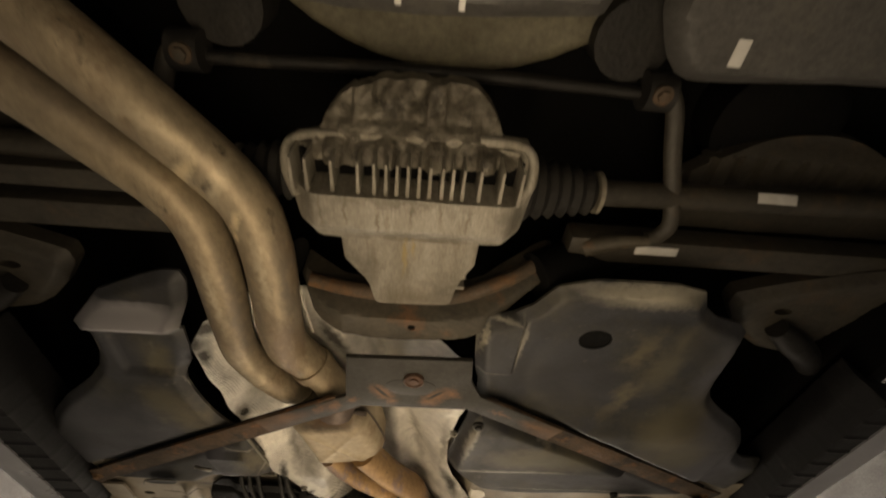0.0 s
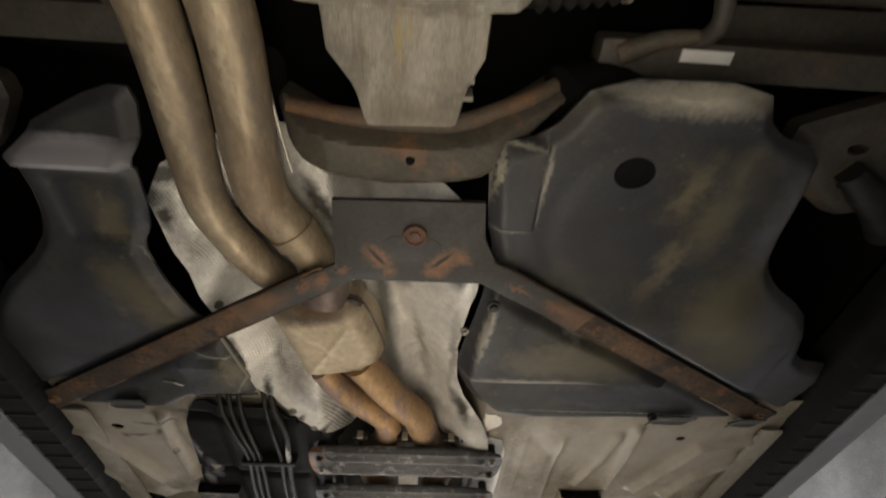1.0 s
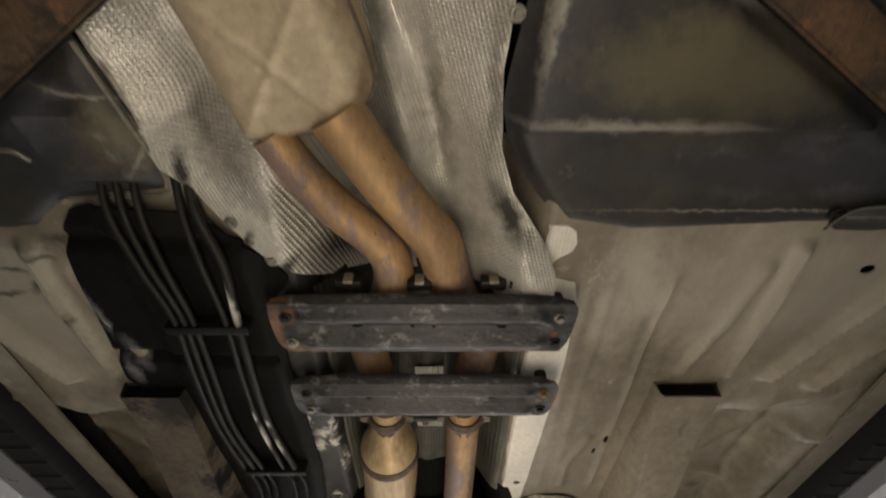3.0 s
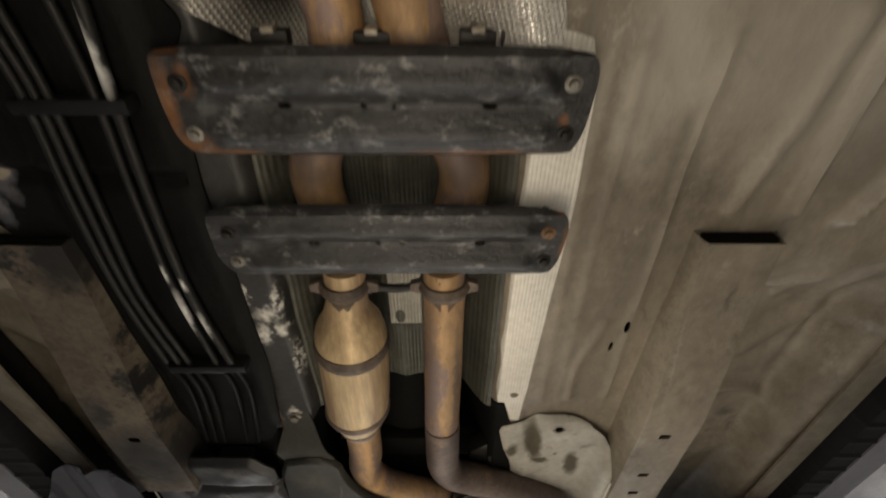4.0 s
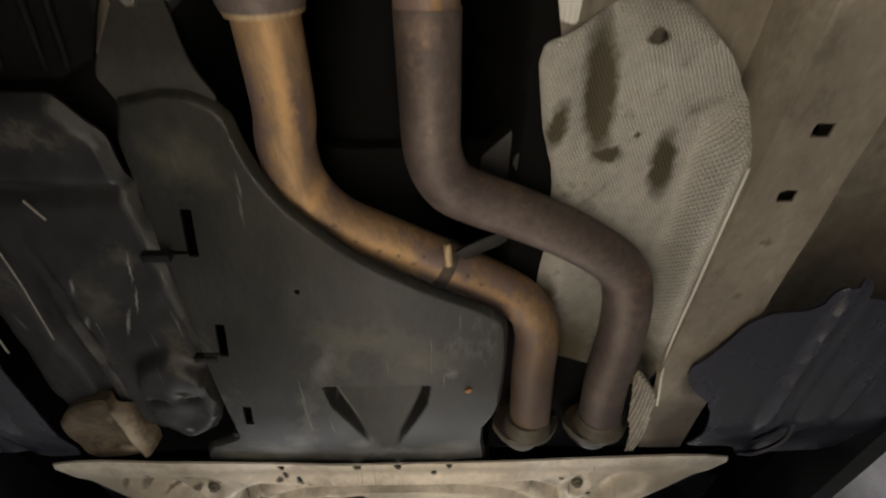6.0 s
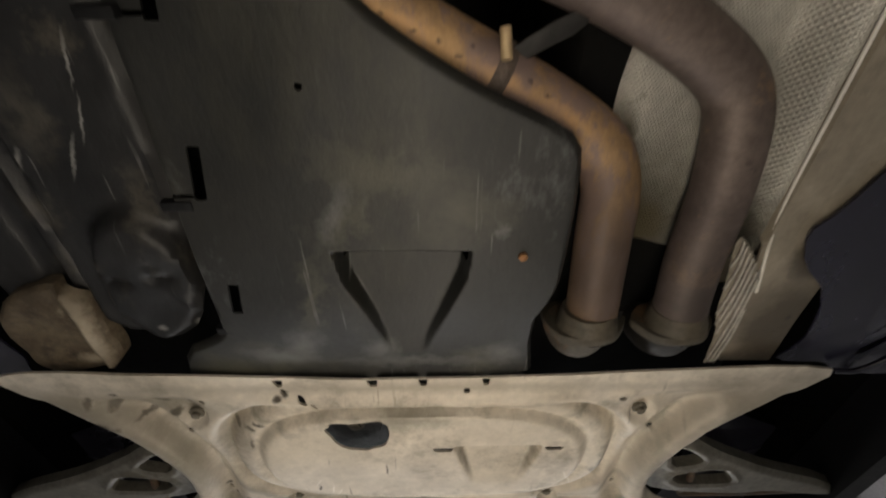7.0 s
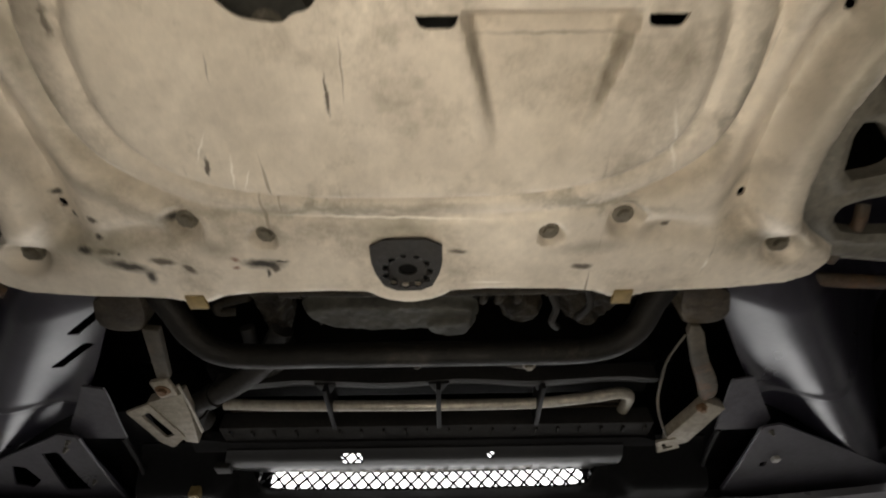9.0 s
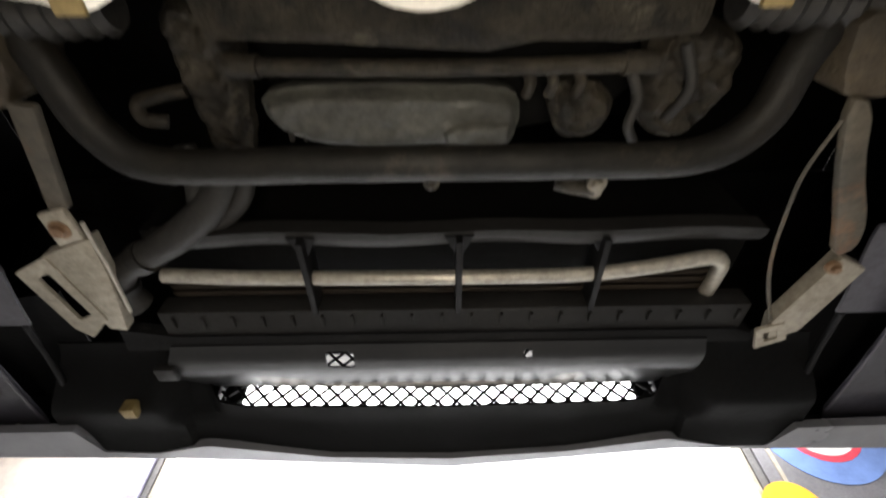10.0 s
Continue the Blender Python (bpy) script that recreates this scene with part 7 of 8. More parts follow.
CORE = surf("brown_dusty_cooler_fins", (0.035, 0.026, 0.018), (0.02, 0.016, 0.012), (0.5, 0.7), fine=120, bump=0.3, spec=0.2)
rp = thing("radiator_pack", "black radiator frame with silver cooler tube", "radiator")
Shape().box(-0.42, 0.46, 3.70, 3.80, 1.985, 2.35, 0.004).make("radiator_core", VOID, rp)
for i in range(7):
    Shape().tube([(-0.38, 3.755 + i * 0.007, 1.944 + 0.003 * (i % 2)), (0.40, 3.755 + i * 0.007, 1.944 + 0.003 * (i % 2))], 0.0024, 8, 1).make("cooler_fin", CORE, rp)


def top_z(x, y):
    return 1.924 + 0.004 * np.sin(x * 22) + 0.006 * step01(y, 3.676, 3.69)


Shape().sheet([(-0.37, 3.668), (-0.1, 3.664), (0.02, 3.668), (0.25, 3.664), (0.43, 3.668), (0.43, 3.69), (-0.37, 3.69)], top_z, 0.005, 0.028).make("upper_rail", RAIL, rp)
for x in (-0.17, 0.033, 0.221):
    Shape().box(x - 0.0045, x + 0.0045, 3.672, 3.80, 1.909, 1.955, 0.002).make("rib", BLACK, rp)
    Shape().prism([(x - 0.02, 3.672), (x + 0.02, 3.672), (x + 0.006, 3.70), (x - 0.006, 3.70)], 1.923, 1.95, 0.002).make("rib_root", BLACK, rp)
Shape().tube([(-0.37, 3.735, 1.928), (-0.25, 3.74, 1.926), (0.0, 3.744, 1.925), (0.2, 3.742, 1.925), (0.31, 3.728, 1.926), (0.37, 3.718, 1.928), (0.392, 3.728, 1.93), (0.398, 3.76, 1.935), (0.398, 3.80, 1.94)], 0.0105, 14).make("cooler_tube", STEEL_TUBE, rp, "dull silver cooler tube")
Shape().box(-0.395, 0.452, 3.792, 3.842, 1.911, 1.945, 0.003).make("lower_rail", RAIL, rp)
for i in range(20):
    x = -0.375 + i * 0.0427
    Shape().box(x - 0.0022, x + 0.0022, 3.800, 3.818, 1.9055, 1.915, 0.001).make("small_rib", RAIL, rp)
Shape().sheet([(-0.462, 3.825), (-0.38, 3.838), (0.44, 3.838), (0.47, 3.845), (0.465, 3.856), (-0.455, 3.856)], lambda x, y: 1.909 - 0.012 * step01(y, 3.828, 3.86), 0.005, 0.02).make("lip", BLACK, rp)
hz_ = thing("coolant_hose", "black rubber coolant hose beside the radiator", "hose")
Shape().tube([(-0.235, 3.57, 1.965), (-0.258, 3.605, 1.952), (-0.285, 3.64, 1.94), (-0.335, 3.675, 1.928), (-0.385, 3.70, 1.92), (-0.415, 3.72, 1.918), (-0.428, 3.75, 1.918), (-0.42, 3.785, 1.922)], [0.02, 0.02, 0.022, 0.021, 0.019, 0.019, 0.02, 0.02], 18).make("hose", RUBBER, hz_)
Shape().tube([(-0.225, 3.59, 1.955), (-0.238, 3.625, 1.948), (-0.268, 3.655, 1.945), (-0.30, 3.668, 1.945)], 0.012, 14).make("hose_branch", RUBBER, hz_)
Shape().tube([(-0.292, 3.56, 1.962), (-0.29, 3.60, 1.95), (-0.298, 3.645, 1.945)], 0.012, 14).make("hose_branch", RUBBER, hz_)
Shape().tube([(-0.372, 3.694, 1.921), (-0.386, 3.701, 1.92)], 0.0225, 18, 1).make("hose_clamp", BLACK_STEEL, hz_)
Shape().tube([(-0.426, 3.742, 1.918), (-0.427, 3.752, 1.918)], 0.023, 18, 1).make("hose_clamp", BLACK_STEEL, hz_)

# bracket struts either side of the radiator
for s in (-1, 1):
    lb = thing("bumper_strut", "bare grey steel bumper strut with end bracket", "bracket", group="bumper struts")
    if s < 0:
        Shape().prism([(-0.402, 3.48), (-0.378, 3.485), (-0.405, 3.60), (-0.428, 3.605)], 1.888, 1.90, 0.003).make("upper_strut", SUB, lb, "tan dusty strut")
        Shape().prism([(-0.44, 3.605), (-0.408, 3.597), (-0.405, 3.64), (-0.438, 3.65)], 1.884, 1.892, 0.002).make("joint_plate", BRACKET, lb)
        Shape().prism([(-0.47, 3.665), (-0.40, 3.64), (-0.405, 3.70), (-0.425, 3.80), (-0.448, 3.795)], 1.886, 1.906, 0.003).make("lower_strut", BRACKET, lb)
        Shape().sheet([(-0.514, 3.69), (-0.465, 3.665), (-0.44, 3.775), (-0.475, 3.81), (-0.492, 3.79)], lambda x, y: 1.884 + 0 * x, 0.004, 0.005, [[(-0.492, 3.70), (-0.474, 3.69), (-0.456, 3.765), (-0.476, 3.775)]]).make("end_bracket", BRACKET, lb, "pale bracket with rectangular window")
        Shape().tube([(-0.40, 3.62, 1.89), (-0.400, 3.69, 1.888), (-0.408, 3.765, 1.89)], 0.0026, 8).make("bright_edge", STEEL_TUBE, lb)
        bolt(lb, -0.424, 3.625, 1.885, 0.008, RUSTY_BOLT)
    else:
        Shape().prism(smooth_loop([(0.404, 3.485), (0.432, 3.49), (0.462, 3.56), (0.507, 3.632), (0.517, 3.672), (0.495, 3.688), (0.47, 3.63), (0.442, 3.577)], 1), 1.886, 1.898, 0.004).make("upper_strut", SUB, lb, "tan dusty strut")
        Shape().prism([(0.545, 3.705), (0.505, 3.685), (0.468, 3.80), (0.478, 3.84), (0.515, 3.82)], 1.884, 1.905, 0.003).make("lower_strut", BRACKET, lb)
        Shape().sheet([(0.451, 3.815), (0.485, 3.80), (0.502, 3.835), (0.465, 3.855)], lambda x, y: 1.882 + 0 * x, 0.004, 0.005, [[(0.463, 3.822), (0.48, 3.815), (0.488, 3.832), (0.472, 3.84)]]).make("end_bracket", BRACKET, lb, "small pale bracket with window")
        Shape().tube([(0.412, 3.51, 1.89), (0.402, 3.57, 1.889), (0.408, 3.625, 1.889), (0.418, 3.68, 1.889), (0.437, 3.735, 1.889), (0.468, 3.80, 1.888)], 0.0025, 8, 8, 0.6).make("edge_rod", SUB, lb)
        bolt(lb, 0.50, 3.70, 1.884, 0.006, RUSTY_BOLT)

# ---- front bumper with mesh ----
bp_ = thing("front_bumper", "silver front bumper with black mesh opening", "bumper")
BU = [(-0.585, 3.87), (-0.43, 3.87), (-0.40, 3.92), (-0.36, 3.95), (-0.30, 3.964), (0.0, 3.973), (0.30, 3.966), (0.36, 3.952), (0.40, 3.92), (0.43, 3.86), (0.585, 3.87), (0.60, 4.03), (0.57, 4.07), (0.48, 4.075), (0.38, 4.045), (0.22, 4.08), (0.02, 4.098), (-0.18, 4.088), (-0.38, 4.045), (-0.47, 4.065), (-0.57, 4.07), (-0.605, 3.99)]


APRON = surf("deep_black_grained_plastic", (0.004, 0.004, 0.0042), (0.007, 0.007, 0.0072), (0.6, 0.8), fine=160, bump=0.15, stain=(0.018, 0.017, 0.016), stain_at=(0.6, 0.8), stain_scale=9, spec=0.12)


def under_z(x, y):
    return 1.925 - 0.055 * step01(y, 3.88, 3.965) - 0.012 * step01(y, 4.0, 4.08) - 0.01 * (np.abs(x) > 0.4) * step01(y, 3.88, 3.95) + 0.028 * step01(np.abs(x), 0.338, 0.372) * (1 - step01(np.abs(x), 0.40, 0.44)) * (1 - step01(y, 3.96, 4.0))


Shape().sheet(BU, under_z, 0.009, 0.004).make("lower_apron", APRON, bp_, "matt black lower apron")
LIP = [(-1.16, 3.90), (-0.97, 3.96), (-0.72, 3.99), (-0.575, 3.99), (-0.555, 4.055), (-0.47, 4.062), (-0.38, 4.04), (-0.18, 4.085), (0.02, 4.095), (0.22, 4.077), (0.38, 4.042), (0.48, 4.07), (0.555, 4.07), (0.585, 4.015), (0.72, 4.01), (0.97, 3.96), (1.16, 3.90), (1.16, 3.97),
       (0.97, 4.02), (0.78, 4.085), (0.4, 4.075), (0.024, 4.125), (-0.45, 4.08), (-0.74, 4.065), (-0.97, 4.02), (-1.16, 3.97)]
Shape().sheet(LIP, lambda x, y: 1.848 + 0.0 * x, 0.008, 0.014).make("painted_lip", SILVER, bp_, "silver painted lower lip")
sk_ = Shape()
fx = np.linspace(-1.16, 1.16, 60)
v, f = [], []
for i, x in enumerate(fx):
    yb = float(np.interp(x, [-1.16, -0.97, -0.74, -0.45, 0.024, 0.4, 0.78, 0.97, 1.16], [3.97, 4.02, 4.065, 4.08, 4.125, 4.075, 4.085, 4.02, 3.97])) - 0.001
    for zz, dy in ((1.86, -0.006), (1.87, 0.0), (1.905, 0.004), (1.955, 0.004), (2.0, 0.004), (2.2, -0.02), (2.42, -0.09)):
        v.append((x, yb + dy, zz))
for i in range(59):
    for k in range(6):
        if k in (1, 2, 3, 4) and abs(fx[i] + 0.016) < 0.37:
            continue
        a = i * 7 + k
        f.append((a, a + 7, a + 8, a + 1))
sk_.add(v, f).make("bumper_skin", SILVER, bp_, "silver painted bumper skin")
inner = Shape()
inner.add([(x, y - 0.012, z) for x, y, z in v], [q for q in f if q[0] % 7 >= 2]).make("bumper_back", BLACK, bp_, "black unpainted back of the bumper")
# lower mesh: crossed thin wires in the opening
msh = Shape()
H0, H1 = 1.874, 2.02
for i in range(-26, 27):
    for d in (-1, 1):
        xa, xb = i * 0.0305 - d * 0.075, i * 0.0305 + d * 0.075
        za, zb = H0, H1
        if abs(xa) > 0.362 or abs(xb) > 0.362:
            if abs(xa) > 0.362 and abs(xb) > 0.362:
                continue
            lim = math.copysign(0.362, xa if abs(xa) > 0.362 else xb)
            t = (lim - xa) / (xb - xa)
            if abs(xa) > 0.362:
                xa, za = lim, H0 + t * (H1 - H0)
            else:
                xb, zb = lim, H0 + t * (H1 - H0)
        msh.tube([(xa, 3.984 + d * 0.001, za), (xb, 3.984 + d * 0.001, zb)], 0.0027, 6, 1)
tagged(msh.make("mesh_grille", BLACK, bp_), "black diamond wire mesh", kind="stuff")
for x in (-0.37, 0.37):
    Shape().box(x - 0.008, x + 0.008, 3.976, 3.992, 1.89, 2.02, 0.003).make("mesh_side", BLACK, bp_)
# unseen black boxes added to close gaps that let hall light through
Shape().box(-1.16, 1.16, 3.86, 4.0, 2.405, 2.47, 0.004).make("gap_blocker_top", BLACK, bp_)
for x in (-0.97, 0.97):
    Shape().box(x - 0.02, x + 0.02, 3.87, 4.03, 1.98, 2.46, 0.003).make("gap_blocker_end", BLACK, bp_)
Shape().box(-0.9, 0.9, 4.0, 4.06, 2.24, 2.30, 0.006).make("foam_beam", BLACK, bp_)
# black panel added to keep the glazing from showing behind the radiator
Shape().box(-0.37, 0.37, 3.99, 3.996, 1.996, 2.3, 0.001).make("window_blocker", BLACK, bp_)
DEFLECT = surf("smoky_black_deflector_plastic", (0.007, 0.007, 0.0075), (0.012, 0.012, 0.012), (0.36, 0.48), fine=60, bump=0.12, spec=0.5)
# pale tan patches painted as the daylight reflected along the front edge
marks(DEFLECT, (0.42, 0.37, 0.31), [(-0.24, 3.943, 0.05, 0.022, 20), (-0.02, 3.958, 0.30, 0.010, 0), (0.21, 3.945, 0.02, 0.03, 30)], 0.012, 50, 0.1, 0.85)
Shape().sheet([(-0.39, 3.848), (0.40, 3.848), (0.40, 3.92), (0.36, 3.963), (0.0, 3.9715), (-0.36, 3.955), (-0.41, 3.92)], lambda x, y: 1.885 + 0.012 * (1 - step01(y, 3.846, 3.872)) + 0.02 * step01(y, 3.885, 3.965), 0.006, 0.003, [[(-0.163, 3.858), (-0.122, 3.858), (-0.122, 3.887), (-0.163, 3.887)], [(0.130, 3.858), (0.142, 3.858), (0.142, 3.873), (0.130, 3.873)]]).make("air_deflector", DEFLECT, bp_, "smoky black deflector with pale reflection painted along its edge")
Shape().box(-0.481, -0.461, 3.937, 3.959, 1.85, 1.87, 0.002).make("clip", CLIP, bp_, "golden plated clip nut")
Shape().box(-0.418, -0.388, 3.876, 3.902, 1.876, 1.89, 0.002).make("rubber_pad", RAIL, bp_)

# ---- rear axle ----
ARM_DARK = surf("dusty_dark_link_steel", (0.055, 0.048, 0.036), (0.038, 0.033, 0.026), (0.45, 0.65), scale=12, fine=90, bump=0.3, stain=(0.09, 0.06, 0.035), stain_at=(0.56, 0.7))
SHELLCAST = surf("oily_grey_casting", (0.208, 0.188, 0.148), (0.12, 0.104, 0.08), (0.4, 0.65), metal=0.2, scale=22, fine=140, bump=0.6, stain=(0.05, 0.043, 0.032), stain_at=(0.52, 0.62), stain_scale=30, stain2=(0.45, 0.42, 0.35), stain2_at=(0.62, 0.7), stain2_scale=40)
df = thing("rear_differential", "dusty cast aluminium differential with finned cover", "differential")


def pan(x, y):
    e = np.abs(x + 0.012)
    return 1.972 + 0.05 * (1 - step01(y, 0.30, 0.348)) + 0.02 * step01(y, 0.405, 0.438) + 0.03 * step01(e, 0.135, 0.175) + 0.002 * bumpy(x, y, 0.05, 4)


PO = smooth_loop([(-0.192, 0.30), (0.155, 0.292), (0.162, 0.33), (0.148, 0.425), (0.12, 0.442), (-0.14, 0.445), (-0.17, 0.428), (-0.186, 0.36)], 1)
Shape().sheet(PO, lambda x, y: np.where(y < 0.352, 2.03, pan(x, y)), 0.005, 0.05).make("lower_housing", CAST, df)
Shape().tube([(-0.176, 0.372, 1.995), (-0.19, 0.34, 2.008), (-0.19, 0.312, 2.025), (-0.17, 0.299, 2.034), (-0.13, 0.296, 2.036), (-0.02, 0.292, 2.037), (0.09, 0.288, 2.036), (0.135, 0.289, 2.032), (0.154, 0.302, 2.023), (0.156, 0.33, 2.007), (0.143, 0.362, 1.995)], 0.0075, 12).make("flange_rim", CAST, df)


def shell_z(x, y):
    z = 1.990 + 0.75 * (0.345 - y) + 0.25 * np.clip(np.abs(x + 0.015) - 0.11, 0, 1)
    z = z - 0.010 * step01(np.sin(x * 88), 0.2, 0.7) * step01(y, 0.29, 0.30) * (1 - step01(y, 0.325, 0.335)) - 0.009 * step01(y, 0.272, 0.278) * (1 - step01(y, 0.286, 0.29)) * (np.abs(x + 0.02) < 0.1)
    return z + 0.006 * bumpy(x, y, 0.017, 2.0) + 0.0035 * bumpy(x, y, 0.008, 5.0) - 0.012 * step01(np.sin(x * 62 + 0.7), 0.5, 0.8) * (1 - step01(y, 0.26, 0.28))


Shape().sheet(smooth_loop([(-0.175, 0.318), (-0.15, 0.30), (-0.135, 0.262), (-0.095, 0.23), (0.06, 0.222), (0.10, 0.255), (0.115, 0.295), (0.14, 0.306), (0.142, 0.318), (0.07, 0.322), (-0.10, 0.324), (-0.175, 0.322)], 1), shell_z, 0.003, 0.03).make("rear_shell", SHELLCAST, df, "grimy lumpy rear casting")
for x in (-0.176, -0.156, -0.122, -0.087, -0.065, -0.049, -0.034, -0.019, -0.004, 0.011, 0.028, 0.042, 0.057, 0.08, 0.11, 0.137):
    Shape().prism([(x - 0.0018, 0.304), (x + 0.0018, 0.304), (x + 0.003, 0.357), (x - 0.003, 0.357)], 1.978, 2.03, 0.001).make("fin", CAST, df)
# black box put in for the shade between the fins
Shape().box(-0.182, 0.146, 0.312, 0.352, 2.022, 2.03, 0.002).make("fin_shade", VOID, df, "black box painted as shade behind the fins")
Shape().prism(smooth_loop([(-0.125, 0.42), (0.10, 0.42), (0.098, 0.50), (0.075, 0.545), (0.066, 0.60), (-0.07, 0.605), (-0.083, 0.55), (-0.12, 0.50)], 0), 2.005, 2.12, 0.014).make("nose", CAST, df, "square cast nose")
for i in range(5):
    Shape().box(0.062, 0.085, 0.455 + i * 0.024, 0.463 + i * 0.024, 2.01, 2.05, 0.002).make("nose_fin", CAST, df)
for s in (-1, 1):
    hsf = thing("half_shaft", "dark drive shaft with ribbed rubber boot", "drive shaft", group="half shafts")
    pts, rr = [], []
    for i in range(13):
        pts.append((s * (0.165 + i * 0.0105), 0.40, 2.105))
        rr.append((0.052 - 0.0016 * i) + (0.006 if i % 2 else -0.004))
    boot = Shape().tube(pts, rr, 24, 2).make("boot", RUBBER, hsf)
    Shape().tube([(s * 0.295, 0.40, 2.107), (s * 0.302, 0.40, 2.107)], 0.036, 22, 1).make("boot_band", BRACKET, boot, "bright boot clamp")
    Shape().tube([(s * 0.14, 0.40, 2.10), (s * 0.175, 0.40, 2.104)], 0.05, 22, 1).make("joint", BLACK_STEEL, hsf)
    shaft = Shape().tube([(s * 0.30, 0.40, 2.107), (s * 0.93, 0.395, 2.13)], 0.023, 18, 1).make("shaft", ARM_DARK, hsf)
    if s > 0:
        Shape().box(0.575, 0.645, -0.009, 0.009, -0.0255, -0.0235, 0.0005, pose(0, 0.398, 2.1195, -38)).make("label_wrap", PAPER, shaft, "white paper label round shaft")
    lk = thing("drop_link", "black steel anti-roll bar drop link", "drop link", group="rear drop links")
    Shape().tube([(s * 0.345, 0.232, 2.15), (s * 0.375, 0.236, 2.145), (s * 0.39, 0.262, 2.135), (s * 0.405, 0.32, 2.12), (s * 0.43, 0.40, 2.10), (s * 0.44, 0.445, 2.09), (s * 0.425, 0.468, 2.085), (s * 0.40, 0.475, 2.083)], [0.013, 0.0135, 0.014, 0.014, 0.014, 0.014, 0.014, 0.013], 14, 8, 0.6).make("link", ARM_DARK, lk)
    Shape().tube([(s * 0.33, 0.235, 2.145), (s * 0.375, 0.235, 2.145)], 0.03, 18, 1).make("bush", RUBBER, lk)
    bolt(lk, s * 0.35, 0.23, 2.115, 0.010, RUST)
    la = thing("rear_control_arm", "black pressed steel rear suspension arm", "suspension arm", group="rear arms")
    lower = Shape().box(*sorted((s * 0.27, s * 0.95)), 0.475, 0.53, 2.075, 2.125, 0.01).make("arm", ARM_DARK, la)
    Shape().sheet([(s * 0.47, 0.432), (s * 0.93, 0.425), (s * 0.93, 0.482), (s * 0.47, 0.482)], lambda x, y: 2.142 + 0.003 * bumpy(x, y, 0.05, 3), 0.012, 0.006).make("arm_web", ARM_DARK, la)
    if s > 0:
        Shape().box(0.39, 0.468, 0.484, 0.502, 2.0715, 2.0755, 0.001).make("label_sticker", PAPER, lower, "white paper label on arm")
    Shape().tube([(s * 0.30, 0.50, 2.08), (s * 0.35, 0.475, 2.07), (s * 0.40, 0.465, 2.065)], [0.018, 0.014, 0.01], 12).make("arm_bracket", SUB, la)
    bolt(la, s * 0.505, 0.47, 2.16, 0.012, CAST_DIRTY)
    ta = thing("trailing_arm", "dusty cast trailing arm with oval holes", "suspension arm", group="trailing arms")
    O2 = smooth_loop([(s * x, y) for x, y in ((0.62, 0.60), (0.70, 0.56), (0.86, 0.50), (0.95, 0.50), (0.93, 0.62), (0.86, 0.75), (0.78, 0.76), (0.70, 0.71))], 1)
    Shape().sheet(O2, lambda x, y: 2.066 + 0.02 * (1 - step01(nearest(O2, x, y)[0], 0, 0.02)) - 0.15 * np.clip(0.6 - y, 0, 1), 0.008, 0.03, [ring(s * 0.765, 0.685, 0.022, 0.011, 14), ring(s * 0.74, 0.62, 0.02, 0.01, 14)]).make("arm", ARM_DARK, ta)
    Shape().tube([(s * 0.74, 0.655, 2.055), (s * 0.79, 0.69, 2.05), (s * 0.85, 0.735, 2.055), (s * 0.90, 0.79, 2.07)], [0.022, 0.03, 0.03, 0.024], 16).make("arm_tip", BLACK_STEEL, ta)
    ss = thing("spring_seat", "dark round rear spring seat", "spring seat", group="spring seats")
    Shape().tube([(s * 0.62, 0.30, 2.19), (s * 0.62, 0.30, 2.20), (s * 0.62, 0.30, 2.30)], [0.10, 0.115, 0.11], 28, 1).make("seat_pan", VOID, ss)
    Shape().sheet(smooth_loop([(s * x, y) for x, y in ((0.45, 0.40), (0.52, 0.345), (0.62, 0.305), (0.74, 0.295), (0.84, 0.33), (0.90, 0.40), (0.90, 0.43), (0.46, 0.43))], 2), lambda x, y: 2.165 + 0.012 * (np.sin(np.abs(x) * 150) > 0.55) * (y > 0.345) + 0.02 * (1 - step01(y, 0.30, 0.345)), 0.006, 0.03).make("seat_flange", ARM_DARK, ss)
    Shape().tube([(s * 0.62 + 0.108 * math.cos(a), 0.30 + 0.085 * math.sin(a), 2.19) for a in [0.4 + i * 0.45 for i in range(6)]], 0.008, 10).make("seat_rim", BLACK_STEEL, ss)
    Shape().tube([(s * 0.30, 0.17, 2.16), (s * 0.30, 0.17, 2.25)], 0.06, 18, 1).make("bump_stop", RUBBER, ss)
rb = thing("rear_anti_roll_bar", "thin black rear anti-roll bar", "anti-roll bar")
Shape().tube([(-0.36, 0.245, 2.15), (-0.25, 0.245, 2.16), (0.0, 0.242, 2.165), (0.25, 0.242, 2.16), (0.36, 0.242, 2.15)], 0.011, 14).make("bar", BLACK_STEEL, rb)
sx = thing("rear_subframe", "rusty curved rear subframe crossmember", "subframe")
SXO = smooth_loop([(-0.215, 0.575), (-0.168, 0.592), (-0.106, 0.607), (-0.041, 0.613), (0.087, 0.606), (0.15, 0.575), (0.24, 0.53), (0.27, 0.55), (0.18, 0.63), (0.123, 0.687), (0.066, 0.702), (-0.024, 0.71), (-0.113, 0.702), (-0.20, 0.68)], 1)
Shape().sheet(SXO, lambda x, y: 1.996 + 0.035 * (1 - step01(nearest(SXO, x, y)[0], 0, 0.022)) + 0.5 * np.clip(np.abs(x) - 0.13, 0, 1) + 0.002 * bumpy(x, y, 0.04), 0.006, 0.05, [ring(-0.002, 0.649, 0.008, n=14)]).make("crossmember", SUB, sx)
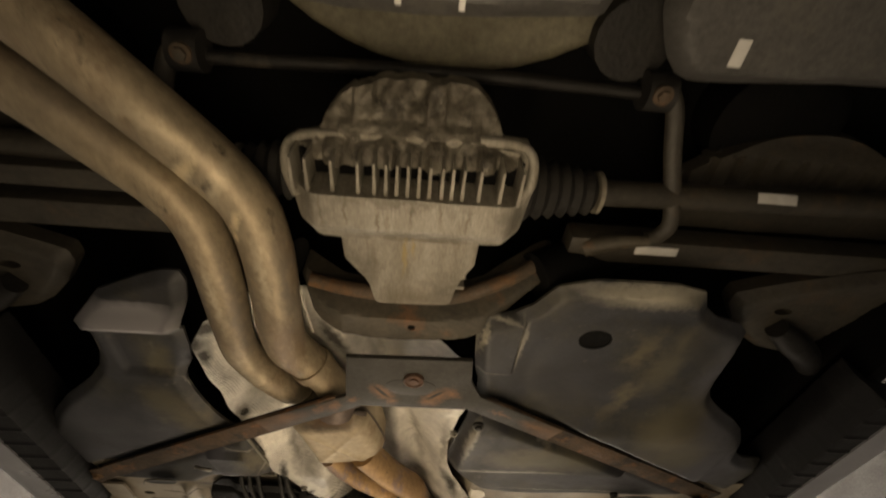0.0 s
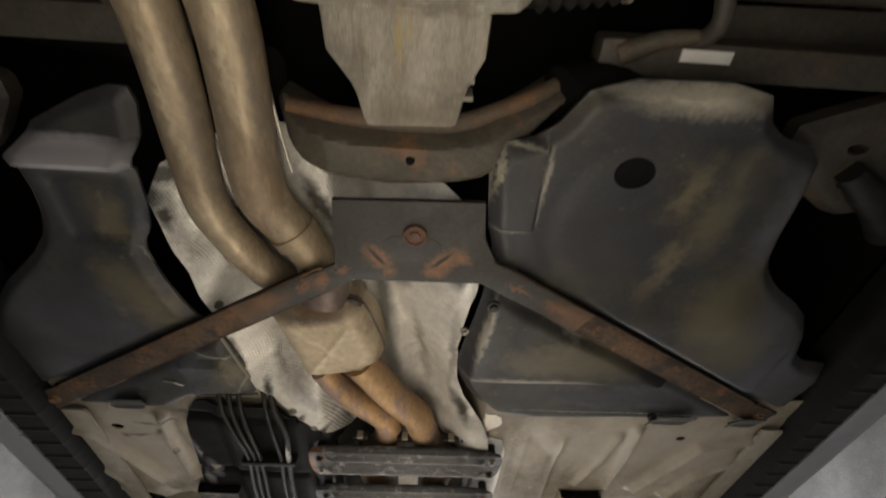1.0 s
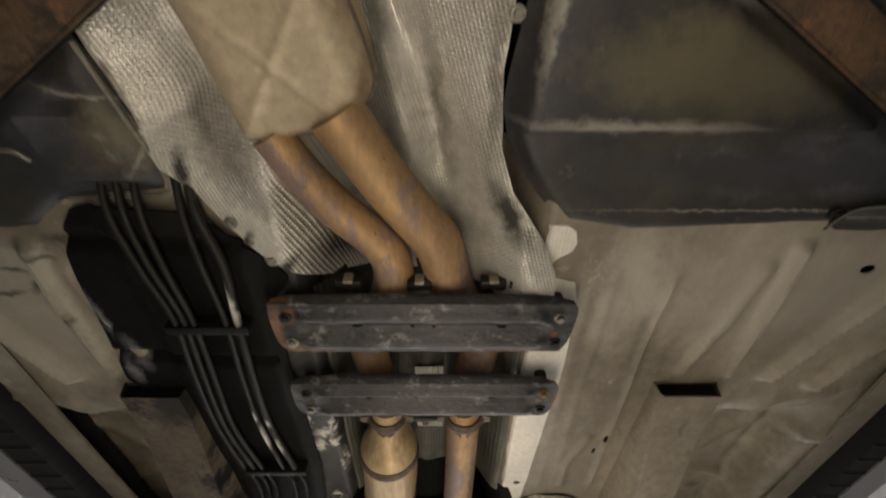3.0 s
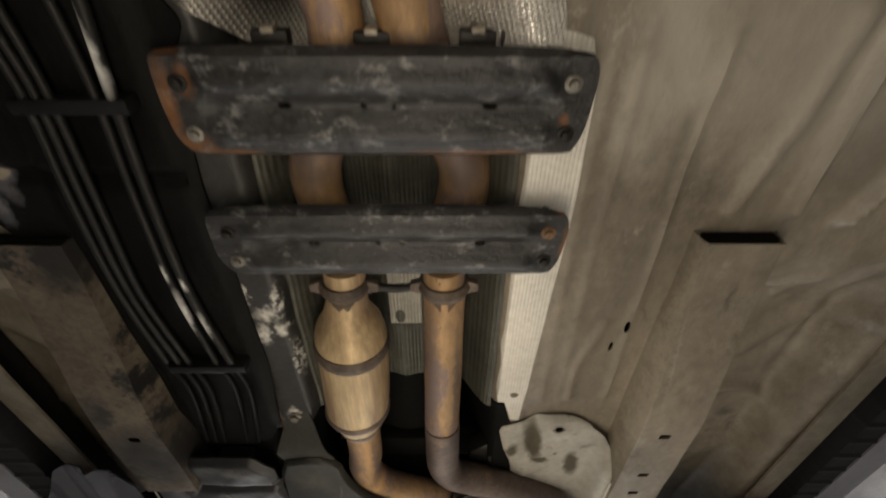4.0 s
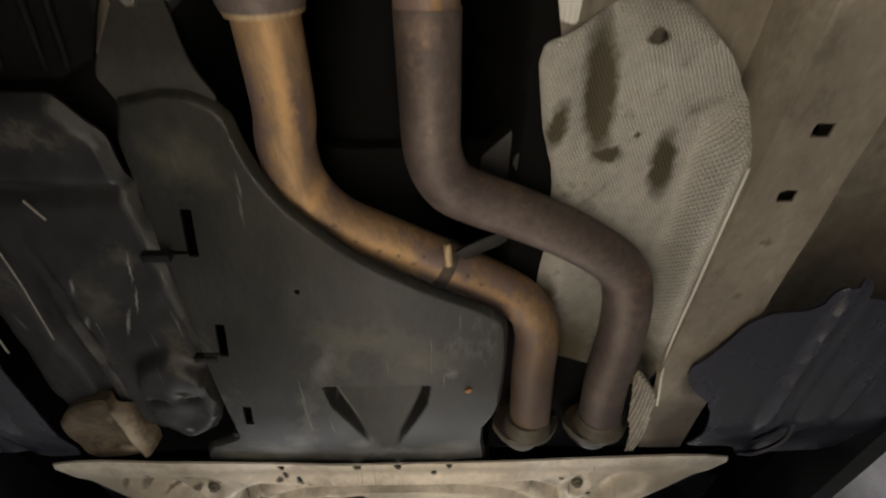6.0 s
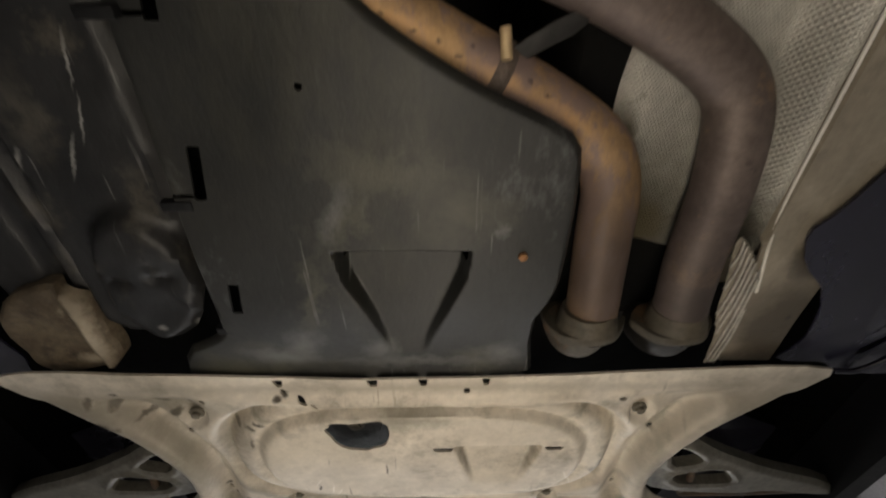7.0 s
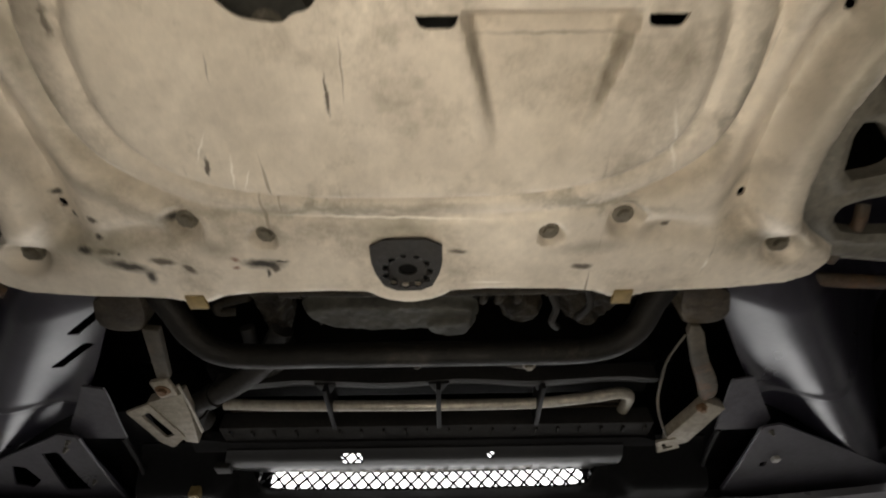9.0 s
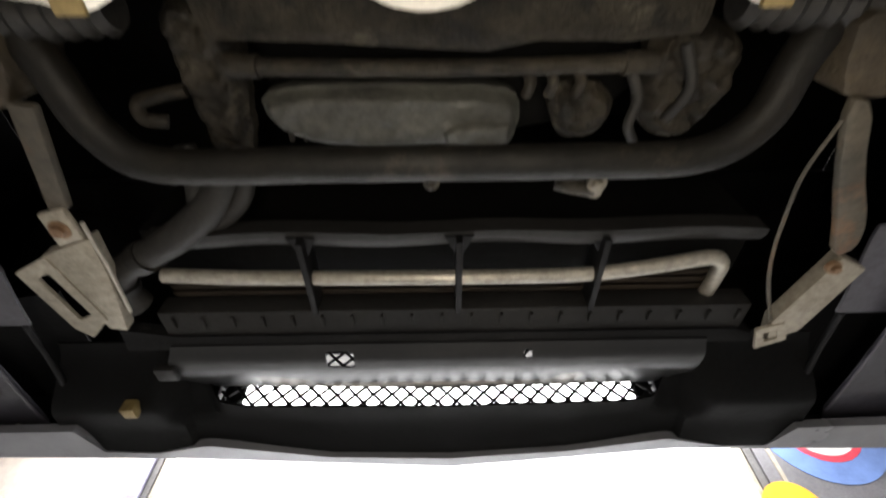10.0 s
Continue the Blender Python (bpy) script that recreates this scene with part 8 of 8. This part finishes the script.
Shape().tube([(-0.19, 0.595, 2.05), (-0.1, 0.60, 2.035), (0.05, 0.602, 2.03), (0.16, 0.57, 2.05), (0.25, 0.535, 2.09)], 0.014, 12).make("rusty_flange", RUST, sx, "orange-brown rusty flange")
Shape().tube([(-0.002, 0.649, 1.998), (-0.002, 0.649, 2.02)], 0.0085, 14, 1).make("hole_plug", VOID, sx)
for s in (-1, 1):
    Shape().tube([(s * 0.22, 0.56, 2.06), (s * 0.4, 0.54, 2.14), (s * 0.6, 0.52, 2.18), (s * 0.92, 0.5, 2.2)], 0.045, 16).make("side_arm", VOID, sx)
Shape().box(-0.92, -0.24, 0.41, 0.45, 2.075, 2.11, 0.01).make("left_beam", ARM_DARK, sx)
Shape().tube([(-0.215, 0.42, 2.03), (-0.205, 0.50, 2.02), (-0.20, 0.58, 2.01), (-0.185, 0.68, 2.0)], 0.0025, 8).make("cable", STEEL_TUBE, sx, "thin bare cable")
# rear floor and spare wheel well
OLIVE = surf("dusty_olive_underseal", (0.16, 0.145, 0.095), (0.11, 0.098, 0.066), (0.5, 0.75), scale=6, fine=70, bump=0.3, stain=(0.07, 0.06, 0.042), stain_at=(0.55, 0.7))
VALANCE = surf("dull_grey_bumper_plastic", (0.10, 0.096, 0.09), (0.075, 0.072, 0.068), (0.45, 0.65), scale=5, fine=120, bump=0.12, stain=(0.15, 0.14, 0.12), stain_at=(0.58, 0.75), stain_scale=6)
rw = thing("spare_wheel_well", "dull olive spare wheel well pressing", "car underside", kind="structure")
Shape().prism(ring(0.03, -0.05, 0.36, 0.30, 40), 2.19, 2.4, 0.05, seg=4).make("well", OLIVE, rw)
# boot floor in the shade black, closing the rear from above
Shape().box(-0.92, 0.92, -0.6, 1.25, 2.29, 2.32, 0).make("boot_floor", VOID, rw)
rbp = thing("rear_bumper", "grey plastic rear bumper underside", "bumper")
VR = smooth_loop([(0.29, -0.3), (0.95, -0.3), (0.95, 0.185), (0.64, 0.186), (0.42, 0.203), (0.36, 0.203), (0.325, 0.168), (0.295, 0.10)], 1)
Shape().sheet(VR, lambda x, y: 2.08 + 0.03 * (1 - step01(nearest(VR, x, y)[0], 0, 0.02)) + 0.002 * bumpy(x, y, 0.09, 2), 0.010, 0.004).make("valance", VALANCE, rbp)
VC = smooth_loop([(-0.55, -0.5), (0.28, -0.5), (0.28, 0.125), (0.02, 0.15), (-0.16, 0.15), (-0.4, 0.10), (-0.55, 0.02)], 1)
Shape().sheet(VC, lambda x, y: 2.078 + 0.03 * (1 - step01(nearest(VC, x, y)[0], 0, 0.025)), 0.012, 0.004).make("valance", VALANCE, rbp)
for a in (-0.045, 0.035):
    Shape().box(a - 0.004, a + 0.004, 0.118, 0.134, 2.074, 2.09, 0.001).make("clip", PAPER, rbp, "white plastic clip")
Shape().box(0.40, 0.42, 0.135, 0.172, 2.078, 2.1, 0.003).make("clip", PAPER, rbp, "white plastic clip")
